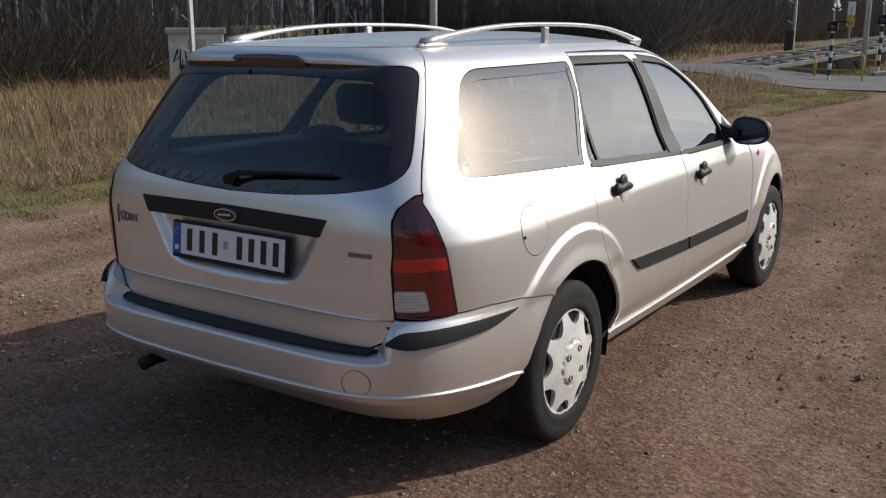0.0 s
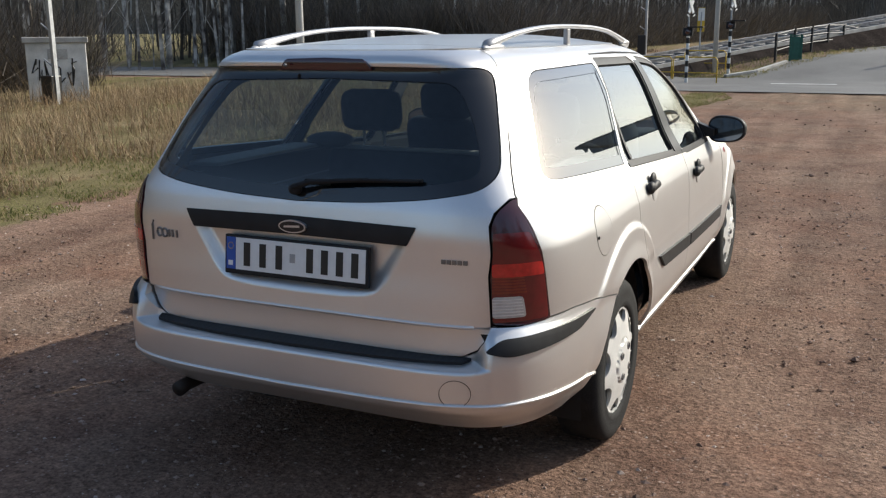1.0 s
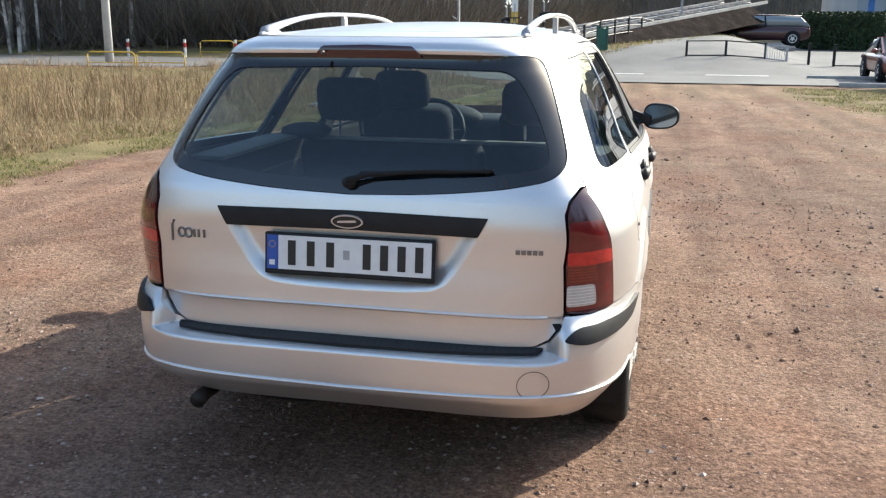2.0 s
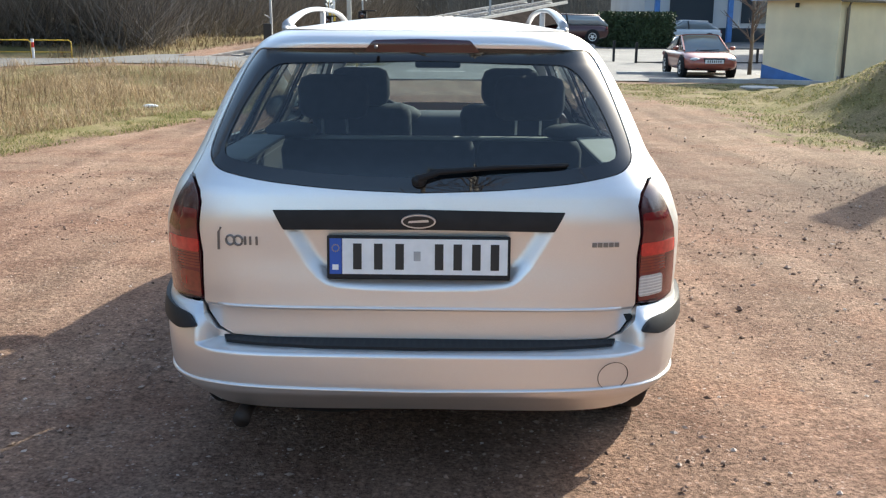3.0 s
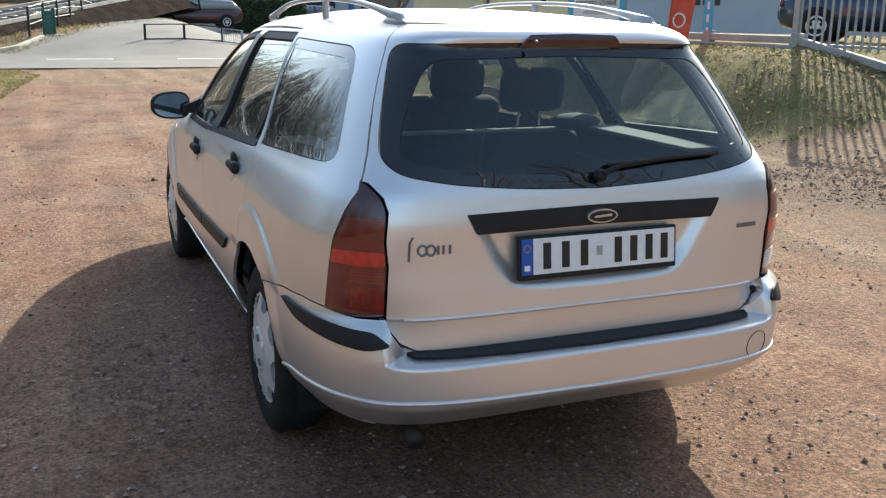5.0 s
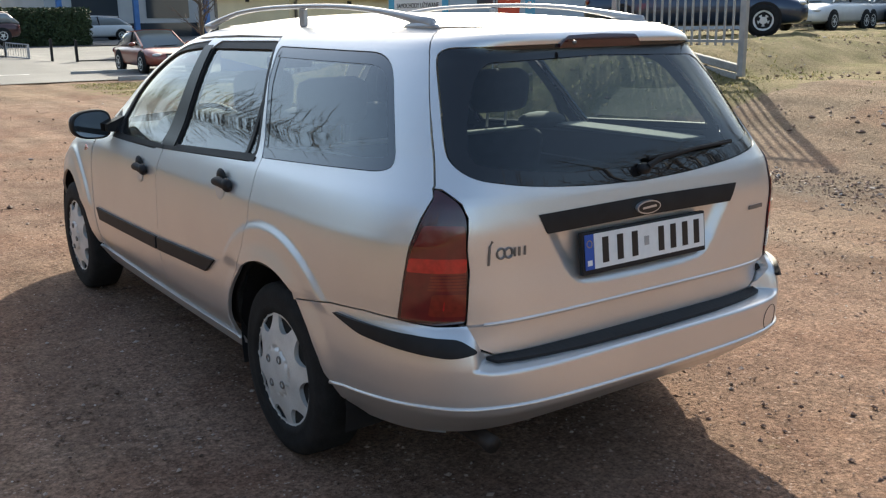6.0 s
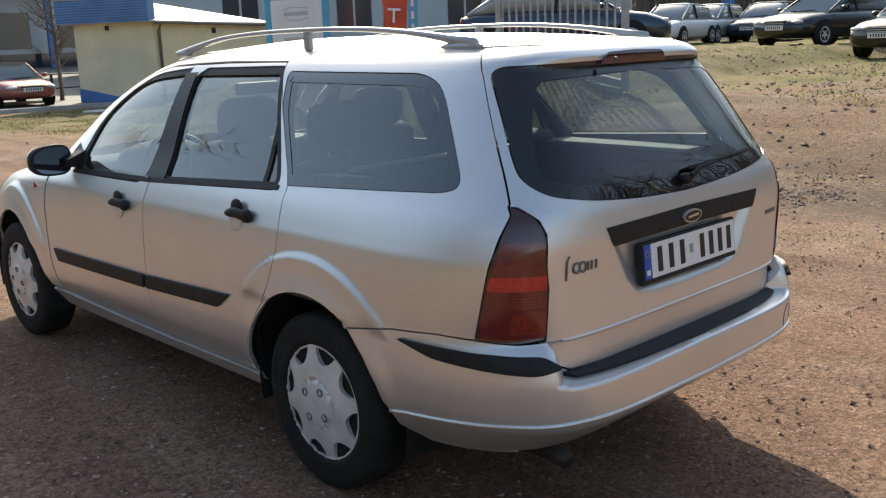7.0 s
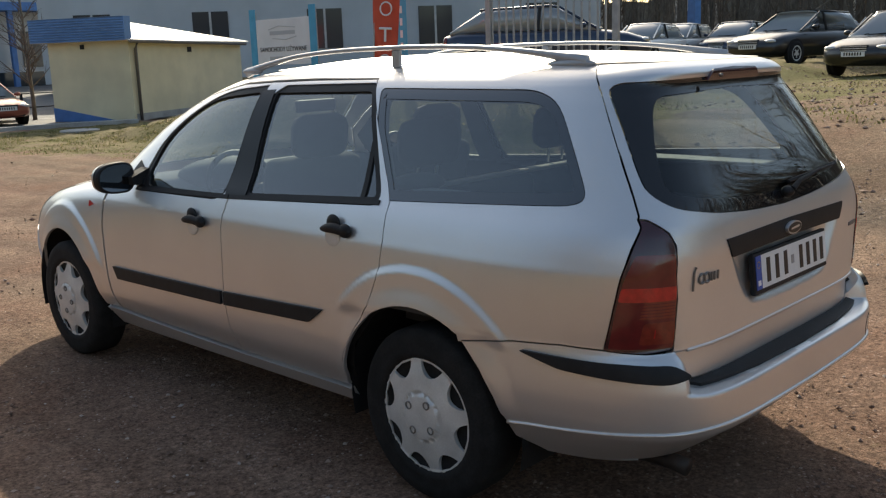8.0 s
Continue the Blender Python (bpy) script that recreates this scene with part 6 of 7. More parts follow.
for (ax, ay), (bx, by) in (((5.2, 23.0), (8.6, 22.6)), ((8.6, 22.6), (9.7, 22.0)), ((4.9, 26.5), (8.3, 26.3)), ((-3.1, 28.9), (-2.3, 29.9)), ((-2.3, 29.9), (-1.55, 31.7))):
    d = Vector((bx - ax, by - ay, 0))
    k = part("kerb", boxed(0, d.length, -0.07, 0.07, -0.1, 0.11, 0.015), "concrete")
    k.matrix_world = pose(ax, ay, gz_at(ax, ay), 0, -math.degrees(math.atan2(gz_at(bx, by) - gz_at(ax, ay), d.length)), math.degrees(math.atan2(d.y, d.x)))
    tagged(k, "pale concrete kerb at the road's edge", "kerb", kind="structure")
cover = tagged(part("manhole_cover", lathe([(0.45, -0.02), (0.45, 0.03), (0.41, 0.04)], 28, "z"), "concrete"), "round concrete manhole cover in the grass", "manhole cover")
cover.location = (7.4, 20.6, gz_at(7.4, 20.6) + 0.01)

# ---- yard fence, banner, flags ----
FENCE = [(7.98, 14.4), (8.05, 13.2), (8.15, 12.2), (8.40, 10.4), (8.62, 8.7), (8.93, 6.55)]
wallf = thing("retaining_wall", "low concrete wall along the top of the grass bank", "wall", pose(0, 0, 0), kind="structure")
for (ax, ay), (bx, by) in zip(FENCE, FENCE[1:]):
    d = Vector((bx - ax, by - ay, 0))
    nn = max(1, round(d.length / 2.0))
    for k in range(nn):
        px, py = ax + d.x * k / nn, ay + d.y * k / nn
        lie = Matrix.Rotation(math.atan2(d.y, d.x), 4, "Z") @ Matrix.Rotation(-math.atan2(gz_at(px + d.x / nn, py + d.y / nn) - gz_at(px, py), d.length / nn), 4, "Y")
        lie.translation = (px, py, gz_at(px, py))
        for z0, z1, proud in ((-0.4, 0.06, 0.05), (0.085, 0.19, 0.06)):
            part("slab", boxed(0.01, d.length / nn - 0.01, -proud, proud, z0, z1, 0.012), "concrete", wallf).matrix_world = lie
        part("post", boxed(-0.07, 0.07, -0.075, 0.075, -0.4, 0.24, 0.012), "concrete", wallf).matrix_world = lie


def bar_fence(ax, ay, bx, by, height, pitch, label, gap=0.18):
    d = Vector((bx - ax, by - ay, 0))
    z = gz_at((ax + bx) / 2, (ay + by) / 2)
    f = thing("bar_fence", label, "fence", pose(ax, ay, z, 0, 0, math.degrees(math.atan2(d.y, d.x))), group="bar fence panels")
    L = d.length
    for zz in (gap, height * 0.92):
        part("rail", boxed(0, L, -0.02, 0.02, zz - 0.02, zz + 0.02), "galv", f)
    for k in range(int(L / pitch)):
        part("bar", boxed(0.06 + k * pitch - 0.013, 0.06 + k * pitch + 0.013, -0.013, 0.013, gap - 0.06, height), "galv", f)
    for x in (0, L):
        part("post", boxed(x - 0.045, x + 0.045, -0.045, 0.045, -0.3, height + 0.05, 0.006), "galv", f)


for (ax, ay), (bx, by) in zip(FENCE[4:], FENCE[5:]):
    d = Vector((bx - ax, by - ay, 0))
    nn = max(1, round(d.length / 2.1))
    for k in range(nn):
        bar_fence(ax + d.x * k / nn, ay + d.y * k / nn, ax + d.x * (k + 1) / nn, ay + d.y * (k + 1) / nn, 1.75, 0.13, "grey steel bar fence along the car yard")

banner = thing("banner_sign", "white used-car banner between cyan edge strips", "sign", pose(7.92, 13.1, 0, 0, 0, -90))
part("panel", boxed(-0.80, 0.80, -0.02, 0.0, 1.42, 2.25, 0.003), "banner", banner)
for x in (-0.90, 0.90):
    part("edge_strip", boxed(x - 0.09, x + 0.09, -0.03, -0.01, 1.10, 2.45, 0.003), "cyan", banner, "cyan edge strip")
    part("post", boxed(x - 0.03, x + 0.03, 0.0, 0.06, 0.5, 2.4), "galv", banner)
words = bpy.data.curves.new("sign_text", "FONT")
words.body, words.size, words.align_x = "SAMOCHODY UŻYWANE", 0.122, "CENTER"
words.extrude = 0.002
words.materials.append(M["ink"])
wob = new("sign_text", words)
wob.parent = banner
wob.matrix_local = pose(0, -0.025, 1.66, 90)
part("word_bar", boxed(-0.42, 0.42, -0.024, -0.021, 1.50, 1.57), "grey_wall", banner)
part("logo_shape", boxed(-0.38, 0.38, -0.024, -0.021, 1.96, 2.03), "grey_wall", banner)
bm = bmesh.new()
tube(bm, [(-0.42, -0.022, 2.06), (-0.1, -0.022, 2.12), (0.40, -0.022, 2.08)], 0.008, 5)
tube(bm, [(0.42, -0.022, 1.92), (0.1, -0.022, 1.87), (-0.3, -0.022, 1.90)], 0.008, 5)
part("logo_swoosh", bm, "grey_wall", banner)

strip = thing("cyan_flag", "narrow cyan banner strip on the fence", "flag", pose(8.40, 10.43, 0.9, 0, 0, -90))
part("cloth", boxed(-0.12, 0.12, -0.03, -0.015, 0.15, 1.6, 0.004), "cyan", strip)
for k in range(6):
    part("word_bar", boxed(-0.03, 0.03, -0.034, -0.031, 0.3 + k * 0.2, 0.42 + k * 0.2), "banner", strip)
part("pole", boxed(-0.02, 0.02, 0.0, 0.04, -0.2, 1.7), "galv", strip)

flag = thing("feather_flag", "tall orange-red feather flag on a thin pole", "flag", pose(7.25, 10.0, gz_at(7.25, 10.0), 0, 4, -60))
part("pole", tubed([(0, 0, -0.2), (0, 0, 2.6), (0.15, 0, 3.2), (0.4, 0, 3.4)], 0.014, 6), "galv", flag)
bm = bmesh.new()
cols = []
for k in range(19):
    z = 0.20 + k * 0.175
    w = 0.34 + 0.14 * math.sin(min(1, k / 15) * 1.5)
    cols.append([bm.verts.new((j / 6 * w - 0.02, 0.05 * math.sin(j * 1.1 + k * 0.5), z + 0.02 * j)) for j in range(7)])
for a, c in zip(cols, cols[1:]):
    for j in range(6):
        bm.faces.new((a[j], a[j + 1], c[j + 1], c[j]))
cloth = part("cloth", bm, "flag", flag, smooth=True)
for k, z in enumerate((0.75, 1.15, 1.55, 1.95)):
    bm = bmesh.new()
    if k % 2 == 0:
        tube(bm, [(0.20 + 0.09 * math.cos(t), -0.06, z + 0.10 * math.sin(t)) for t in np.linspace(0, 2 * math.pi, 19)], 0.013, 5, caps=False)
    else:
        tube(bm, [(0.10, -0.06, z + 0.1), (0.30, -0.06, z + 0.1)], 0.02, 5)
        tube(bm, [(0.20, -0.06, z + 0.1), (0.20, -0.06, z - 0.1)], 0.02, 5)
    part("flag_mark", bm, "banner", flag)

# big grey showroom behind the yard
show = thing("showroom", "large pale grey showroom behind the car yard", "building", pose(27, 33, 0.8, 0, 0, -38))
part("wall", boxed(-14, 12, 0, 10, 0, 6.5), "grey_wall", show)
part("roof_edge", boxed(-14.4, 12.4, -0.4, 10.4, 6.5, 7.0), "roof_sheet", show)
for k in range(5):
    w = part("window", boxed(-12.5 + k * 5.2, -10.9 + k * 5.2, -0.05, -0.01, 1.2, 3.0), "dark_window", show)
    part("glazing_bar", boxed(-11.75 + k * 5.2, -11.65 + k * 5.2, -0.08, -0.051, 1.2, 3.0), "galv", w)
pyl = thing("price_pylon", "blue and yellow pylon sign above the parked cars", "sign", pose(39, 22, 1.0, 0, 0, 60))
part("pole", boxed(-0.35, 0.35, -0.15, 0.15, 0, 6), "blue_paint", pyl)
part("board", boxed(-0.15, 0.9, -0.2, -0.16, 2.2, 3.4), "yellow_wall", pyl)


# ---- parked cars ----
def car_paint(name, rgb, metal=0.3):
    return material(name, rgb, 0.3, metal, 0.06, 3.0, coat=0.7)


def loft(stations, n=20):
    """A closed form through stations (y, half width, bottom, top, squareness)."""
    bm = bmesh.new()
    rings = []
    for y, w, z0, z1, sq in stations:
        c, h = (z0 + z1) / 2, (z1 - z0) / 2
        rings.append([bm.verts.new((w * math.copysign(abs(math.cos(t)) ** (2 / sq), math.cos(t)), y, c + h * math.copysign(abs(math.sin(t)) ** (2 / sq), math.sin(t)))) for t in np.linspace(0, 2 * math.pi, n, endpoint=False)])
    for a, c in zip(rings, rings[1:]):
        for i in range(n):
            bm.faces.new((a[i], a[(i + 1) % n], c[(i + 1) % n], c[i]))
    bm.faces.new(rings[0]), bm.faces.new(rings[-1])
    return bm


TYRE_SMALL = [(0.18, 0.08), (0.22, 0.095), (0.28, 0.09), (0.305, 0.06), (0.305, -0.06), (0.28, -0.09), (0.18, -0.08)]


def parked_car(at, paint, label, L=4.35, W=1.74, H=1.42, bonnet=1.15, boot=0.55, rake=0.75, nose=0.62, grille_bars=True):
    c = thing("parked_car", label, "car", at, group="parked cars")
    w, f, r = W / 2, L / 2, -L / 2
    belt = H * 0.63
    body = loft([(r, w * 0.70, 0.40, belt * 0.80, 4), (r + 0.10, w * 0.90, 0.26, belt * 0.95, 4.5), (r + 0.35, w * 0.98, 0.22, belt, 5), (-0.4, w, 0.20, belt, 5), (0.6, w, 0.20, belt, 5),
                 (f - bonnet, w * 0.99, 0.20, belt * 0.99, 5), (f - 0.5, w * 0.97, 0.22, belt * 0.90, 4.5), (f - 0.16, w * 0.88, 0.24, belt * 0.78, 4), (f, w * 0.68, 0.30, nose, 3.6)])
    part("body", body, paint, c, "painted body shell", smooth=True)
    gl = loft([(r + boot * 0.35, w * 0.80, belt - 0.08, belt + 0.02, 4), (r + boot + 0.35, w * 0.76, belt - 0.08, H - 0.06, 4.5), (0.15, w * 0.76, belt - 0.08, H - 0.02, 4.5), (f - bonnet - rake, w * 0.76, belt - 0.08, H - 0.06, 4.5), (f - bonnet + 0.12, w * 0.84, belt - 0.10, belt, 4)])
    part("glazing", gl, "sky_pale_screen", c, "windows with the reflected sky put into their pale grey colour", smooth=True)
    top = loft([(r + boot + 0.28, w * 0.62, H - 0.11, H - 0.045, 4), (0.1, w * 0.70, H - 0.09, H, 4), (f - bonnet - rake - 0.04, w * 0.66, H - 0.10, H - 0.035, 4)])
    part("roof", top, paint, c, smooth=True)
    for k in (1, -1):
        part("pillar", tubed([(k * w * 0.84, f - bonnet + 0.05, belt - 0.02), (k * w * 0.73, f - bonnet - rake, H - 0.07)], 0.028, 6), paint, c)
        part("wiper", tubed([(k * 0.05 + 0.28, f - bonnet + 0.16, belt), (k * 0.30 - 0.05, f - bonnet + 0.10, belt + 0.02)], 0.012, 5), "trim", c)
        part("pillar", tubed([(k * w * 0.875, -0.15, belt - 0.02), (k * w * 0.735, -0.1, H - 0.06)], 0.035, 6), "trim", c)
        hl = ball(k * w * 0.66, f - 0.14, belt * 0.70, 0.16, 0.11, 0.055, 14, 8)
        part("headlight", hl, "clear_lens", c, "clear headlight", smooth=True)
        part("door_mirror", ball(k * (w + 0.07), f - bonnet - 0.25, belt + 0.06, 0.09, 0.06, 0.06, 12, 8), paint, c, smooth=True)
        part("tail_lamp", ball(k * w * 0.78, r + 0.10, belt * 0.80, 0.13, 0.06, 0.10, 12, 8), "red_lens", c, smooth=True)
        for y in (f - 0.82, r + 0.80):
            wh = part("wheel", lathe([(0.2, -0.07), (0.2, 0.085), (0.19, 0.088), (0.15, 0.078), (0.03, 0.085)], 20), "hubcap", c, "silver wheel")
            wh.matrix_local = pose(k * (w - 0.062), y, 0.305, 0, 0, 0 if k == 1 else 180)
            part("tyre", lathe(TYRE_SMALL, 24), "rubber", wh, smooth=True)
            bm = lathe([(0.35, -0.03), (0.35, 0.010), (0.02, 0.012)], 24)
            a = part("arch", bm, "seam", c)
            a.matrix_local = pose(k * (w - 0.012), y, 0.32, 0, 0, 0 if k == 1 else 180)
            for s in range(5):
                sp = part("spoke_gap", boxed(0.076, 0.087, -0.034, 0.034, 0.07, 0.165, 0.004), "seam", wh)
                sp.matrix_local = pose(0, 0, 0, 72 * s)
    part("grille", boxed(-0.30, 0.30, f - 0.09, f + 0.005, belt * 0.60, belt * 0.76, 0.02), "trim", c, "dark grille")
    if grille_bars:
        for z in np.linspace(belt * 0.63, belt * 0.73, 3):
            part("grille_bar", boxed(-0.29, 0.29, f - 0.01, f + 0.012, z - 0.008, z + 0.008), "chrome", c)
    part("air_intake", boxed(-0.48, 0.48, f - 0.14, f - 0.02, 0.28, 0.40, 0.02), "trim", c)
    pl = part("number_plate", boxed(-0.26, 0.26, f - 0.01, f + 0.02, 0.44, 0.545, 0.004), "post_white", c, "white number plate")
    for k in range(7):
        part("plate_bar", boxed(-0.19 + k * 0.06, -0.16 + k * 0.06, f + 0.021, f + 0.024, 0.465, 0.53), "ink", pl)
    return c


def on_ground(x, y, rz):
    return pose(x, y, gz_at(x, y), 0, 0, rz)


dullblue = car_paint("dull_blue_car_paint", (0.10, 0.15, 0.22), 0.4)
black, navy, pale, silver2, orange, darkred = car_paint("black_car_paint", (0.012, 0.012, 0.014)), car_paint("navy_car_paint", (0.02, 0.035, 0.07)), car_paint("white_car_paint", (0.6, 0.61, 0.62), 0.0), car_paint("silver_car_paint", (0.42, 0.43, 0.44), 0.5), car_paint("orange_red_car_paint", (0.30, 0.075, 0.045), 0.2), car_paint("maroon_car_paint", (0.06, 0.02, 0.022))
parked_car(on_ground(7.3, 26.3, 180), orange, "small orange-red coupe parked beside the yellow kiosk", 3.7, 1.52, 1.24, 1.0, 0.5, 0.8, 0.55, False)
parked_car(on_ground(13.8, 11.57, -143.4), navy, "dark blue saloon with silver wheels behind the bar fence", 4.4, 1.76, 1.43)
parked_car(on_ground(22.4, 9.7, 80), black, "black coupe facing out of the car yard", 4.34, 1.73, 1.41, 1.25, 0.35, 0.9)
parked_car(on_ground(19.9, 6.2, 82), black, "black hatchback at the edge of the car yard", 4.24, 1.75, 1.42, 1.2, 0.3)
parked_car(on_ground(25.6, 7.9, 84), dullblue, "dull blue-grey saloon behind the black hatchback", 4.5, 1.76, 1.46)
parked_car(on_ground(27.0, 17.2, 98), pale, "white hatchback beside the silver saloon", 4.0, 1.7, 1.44, 1.0, 0.3)
parked_car(on_ground(30.2, 17.7, 98), silver2, "silver saloon with a chrome grille in the yard", 4.6, 1.77, 1.45)
parked_car(on_ground(31.8, 16.1, 96), navy, "dark blue saloon in the yard's back row", 4.5, 1.78, 1.46)
parked_car(on_ground(33.4, 14.2, 94), silver2, "grey saloon in the yard's back row", 4.5, 1.78, 1.46)
parked_car(on_ground(37.0, 18.6, 92), pale, "white saloon in the yard's back row", 4.5, 1.78, 1.46)
parked_car(on_ground(33.5, 11.2, 90), dullblue, "dull blue saloon far back in the yard", 4.5, 1.78, 1.46)
parked_car(on_ground(5.2, 45.0, 90), darkred, "dark maroon estate beside the hedge", 4.3, 1.7, 1.4, 1.0, 0.15)
parked_car(on_ground(13.4, 55.0, 92), pale, "white saloon on the yard beyond the hedge", 4.3, 1.7, 1.42)


# ---- bare woods, grass, stones ----
rt = random.Random(11)


def bare_tree(name, height, radius, limbs, seed):
    """One tree: a tapered, slightly bent trunk and limbs that fork into twigs."""
    r = random.Random(seed)
    trunk, crown = bmesh.new(), bmesh.new()
    pts, x, y = [], 0.0, 0.0
    n = 7
    for k in range(n + 1):
        pts.append(Vector((x, y, height * k / n - 0.2)))
        x += r.uniform(-0.03, 0.03) * height / n
        y += r.uniform(-0.03, 0.03) * height / n
    tube(trunk, pts, [radius * (1 - 0.88 * k / n) for k in range(n + 1)], 7)
    for k in range(limbs):
        u = r.uniform(0.22, 0.97)
        i = min(int(u * n), n - 1)
        p = pts[i].lerp(pts[i + 1], u * n - i)
        az, ln = r.uniform(0, 6.28), height * r.uniform(0.12, 0.26) * (1.15 - u)
        rise = r.uniform(0.35, 1.1)
        d = Vector((math.cos(az), math.sin(az), rise)).normalized()
        q1 = p + d * ln * 0.5 + Vector((0, 0, 0.04 * ln))
        q2 = p + d * ln + Vector((r.uniform(-0.1, 0.1) * ln, r.uniform(-0.1, 0.1) * ln, 0.18 * ln))
        r0 = radius * (1 - 0.9 * u) * 0.5
        tube(crown, [p, q1, q2], [r0, r0 * 0.6, r0 * 0.2 + 0.002], 4, caps=False)
        for j in range(6):
            v = r.uniform(0.3, 1.0)
            s = p.lerp(q1, v * 2) if v < 0.5 else q1.lerp(q2, v * 2 - 1)
            e = s + (d + Vector((r.uniform(-1, 1), r.uniform(-1, 1), r.uniform(-0.2, 0.9)))).normalized() * ln * r.uniform(0.25, 0.5)
            m = s.lerp(e, 0.5) + Vector((r.uniform(-1, 1), r.uniform(-1, 1), r.uniform(-1, 1))) * 0.04 * ln
            tube(crown, [s, m, e], [r0 * 0.35 + 0.003, r0 * 0.22 + 0.002, 0.002], 3, caps=False)
    out = []
    for nm, bm in (("trunk", trunk), ("crown", crown)):
        me = bpy.data.meshes.new(nm)
        bm.to_mesh(me)
        bm.free()
        out.append(me)
    return out


variants = []
for k in range(7):
    h = (13, 15, 11, 16, 12, 14, 10)[k]
    variants.append((bare_tree("t", h, (0.11, 0.13, 0.09, 0.15, 0.10, 0.12, 0.08)[k], 34, 40 + k), k % 3 == 0 or k == 4))
made_trees = []
for (trunk_me, crown_me), is_birch in variants:
    t = thing("birch_tree" if is_birch else "bare_tree", "slender white-barked birch without leaves" if is_birch else "leafless dark-barked tree at the wood's edge", "tree", pose(0, 0, -100), group="wood edge trees")
    trunk_me.materials.append(M["birch"] if is_birch else M["bark"])
    crown_me.materials.append(M["twig"])
    part("trunk", trunk_me, "bark", t, smooth=True)
    part("crown", crown_me, "twig", t)
    made_trees.append(t)


def wood_x(y):
    """The wood's near edge on the railway side."""
    return float(np.interp(y, [-40, 0, 15, 24, 32.5, 35.5, 45, 70, 140], [-22, -21, -20.5, -24, -24, -14.5, -13, -10, -3.5]))


shrub_trunk, shrub_crown = bare_tree("t", 5.2, 0.07, 60, 77)
shrub = thing("bare_tree", "leafless many-branched small tree beside the yellow kiosk", "tree", pose(9.0, 26.8, 0.0))
part("trunk", shrub_trunk, "bark", shrub, smooth=True)
part("crown", shrub_crown, "twig", shrub)
spots = []
for k in range(150):
    y = rt.uniform(-30, 110)
    spots.append((wood_x(y) - rt.uniform(0.2, 14) ** 1.0, y))
for k in range(24):
    spots.append((rt.uniform(40, 62), rt.uniform(5, 34)))
for k in range(44):
    spots.append((rt.uniform(31, 48), rt.uniform(-32, 6)))
for k in range(34):
    spots.append((rt.uniform(22, 34), rt.uniform(-20, -3)))
for k in range(15):
    spots.append((rt.uniform(-19, -13), rt.uniform(-7, 8.5)))
for k in range(26):
    spots.append((rt.uniform(-30, 30), -rt.uniform(24, 44)))
for k in range(46):
    spots.append((rt.uniform(-2, 30), -rt.uniform(13, 26)))
first = set()
for i, (x, y) in enumerate(spots):
    v = i % len(made_trees)
    m = pose(x, y, gz_at(x, y), 0, 0, rt.uniform(0, 360)) @ Matrix.Scale(rt.uniform(0.8, 1.2), 4)
    if v not in first:
        made_trees[v].matrix_world = m
        first.add(v)
    else:
        c = copy_thing(made_trees[v], Matrix.Identity(4))
        c.matrix_world = m


def far_woods(name, label, places, seed, mat="far_twig", trunks=0.45):
    """A dense mass of thin trunks and brush, as one object."""
    r = random.Random(seed)
    v, f = [], []
    def stick(p, q, a, c):
        d = Vector((q[0] - p[0], q[1] - p[1], 0))
        o = len(v)
        for (x, y, z), rad in ((p, a), (q, c)):
            for t in (0, 2.094, 4.189):
                v.append((x + rad * math.cos(t), y + rad * math.sin(t), z))
        for i in range(3):
            j = (i + 1) % 3
            f.append((o + i, o + j, o + 3 + j, o + 3 + i))
    for x, y, h in places:
        z = gz_at(x, y) - 0.2
        if r.random() < trunks:
            stick((x, y, z), (x + r.uniform(-0.9, 0.9), y + r.uniform(-0.9, 0.9), z + h), r.uniform(0.03, 0.10), 0.02)
            for _ in range(8):
                u = r.uniform(0.1, 0.95)
                stick((x, y, z + h * u), (x + r.uniform(-1.4, 1.4), y + r.uniform(-1.4, 1.4), z + h * u + r.uniform(0.6, 2.2)), 0.025, 0.008)
        else:
            for _ in range(11):
                stick((x + r.uniform(-0.4, 0.4), y + r.uniform(-0.4, 0.4), z + r.uniform(0, 0.8)), (x + r.uniform(-1.7, 1.7), y + r.uniform(-1.7, 1.7), z + r.uniform(0.5, 2.9)), 0.014, 0.005)
    return tagged(part(name, raw_mesh(name, v, f), mat, kind="stuff"), label, "woods")


ps = []
for k in range(5200):
    y = rt.uniform(-40, 150)
    if not 22 < y < 32.5:
        ps.append((wood_x(y) - 0.5 - abs(rt.gauss(0, 9)), y, rt.uniform(7, 14)))
far_woods("woods", "dense dark leafless wood beyond the railway", ps, 1)
ps = []
for k in range(300):
    y = rt.uniform(-30, 120)
    ps.append((wood_x(y) - abs(rt.gauss(0, 3)), y, rt.uniform(8, 14)))
qs = []
for k in range(2800):
    y = rt.uniform(-25, 110)
    if not 22 < y < 32.5:
        qs.append((wood_x(y) + 1.2 - abs(rt.gauss(0, 1.8)), y, 3.0))
for k in range(900):
    x = rt.uniform(-28, -11.6)
    qs.append((x, 33.2 + rt.random() * 5 if x > -13.6 else 34.0 + rt.random() * 3, 1.5))
far_woods("brushwood", "tangled brown brush along the wood's edge", qs, 8, "brush", 0.0)
far_woods("birch_stems", "thin pale birch stems standing in the wood", ps, 6, "birch", 1.0)
ps = [(rt.uniform(42, 75), rt.uniform(-10, 45), rt.uniform(7, 13)) for _ in range(1500)] + [(rt.uniform(33, 60), rt.uniform(-40, -4), rt.uniform(8, 14)) for _ in range(1500)]
far_woods("woods", "leafless wood behind the car yard", ps, 2)
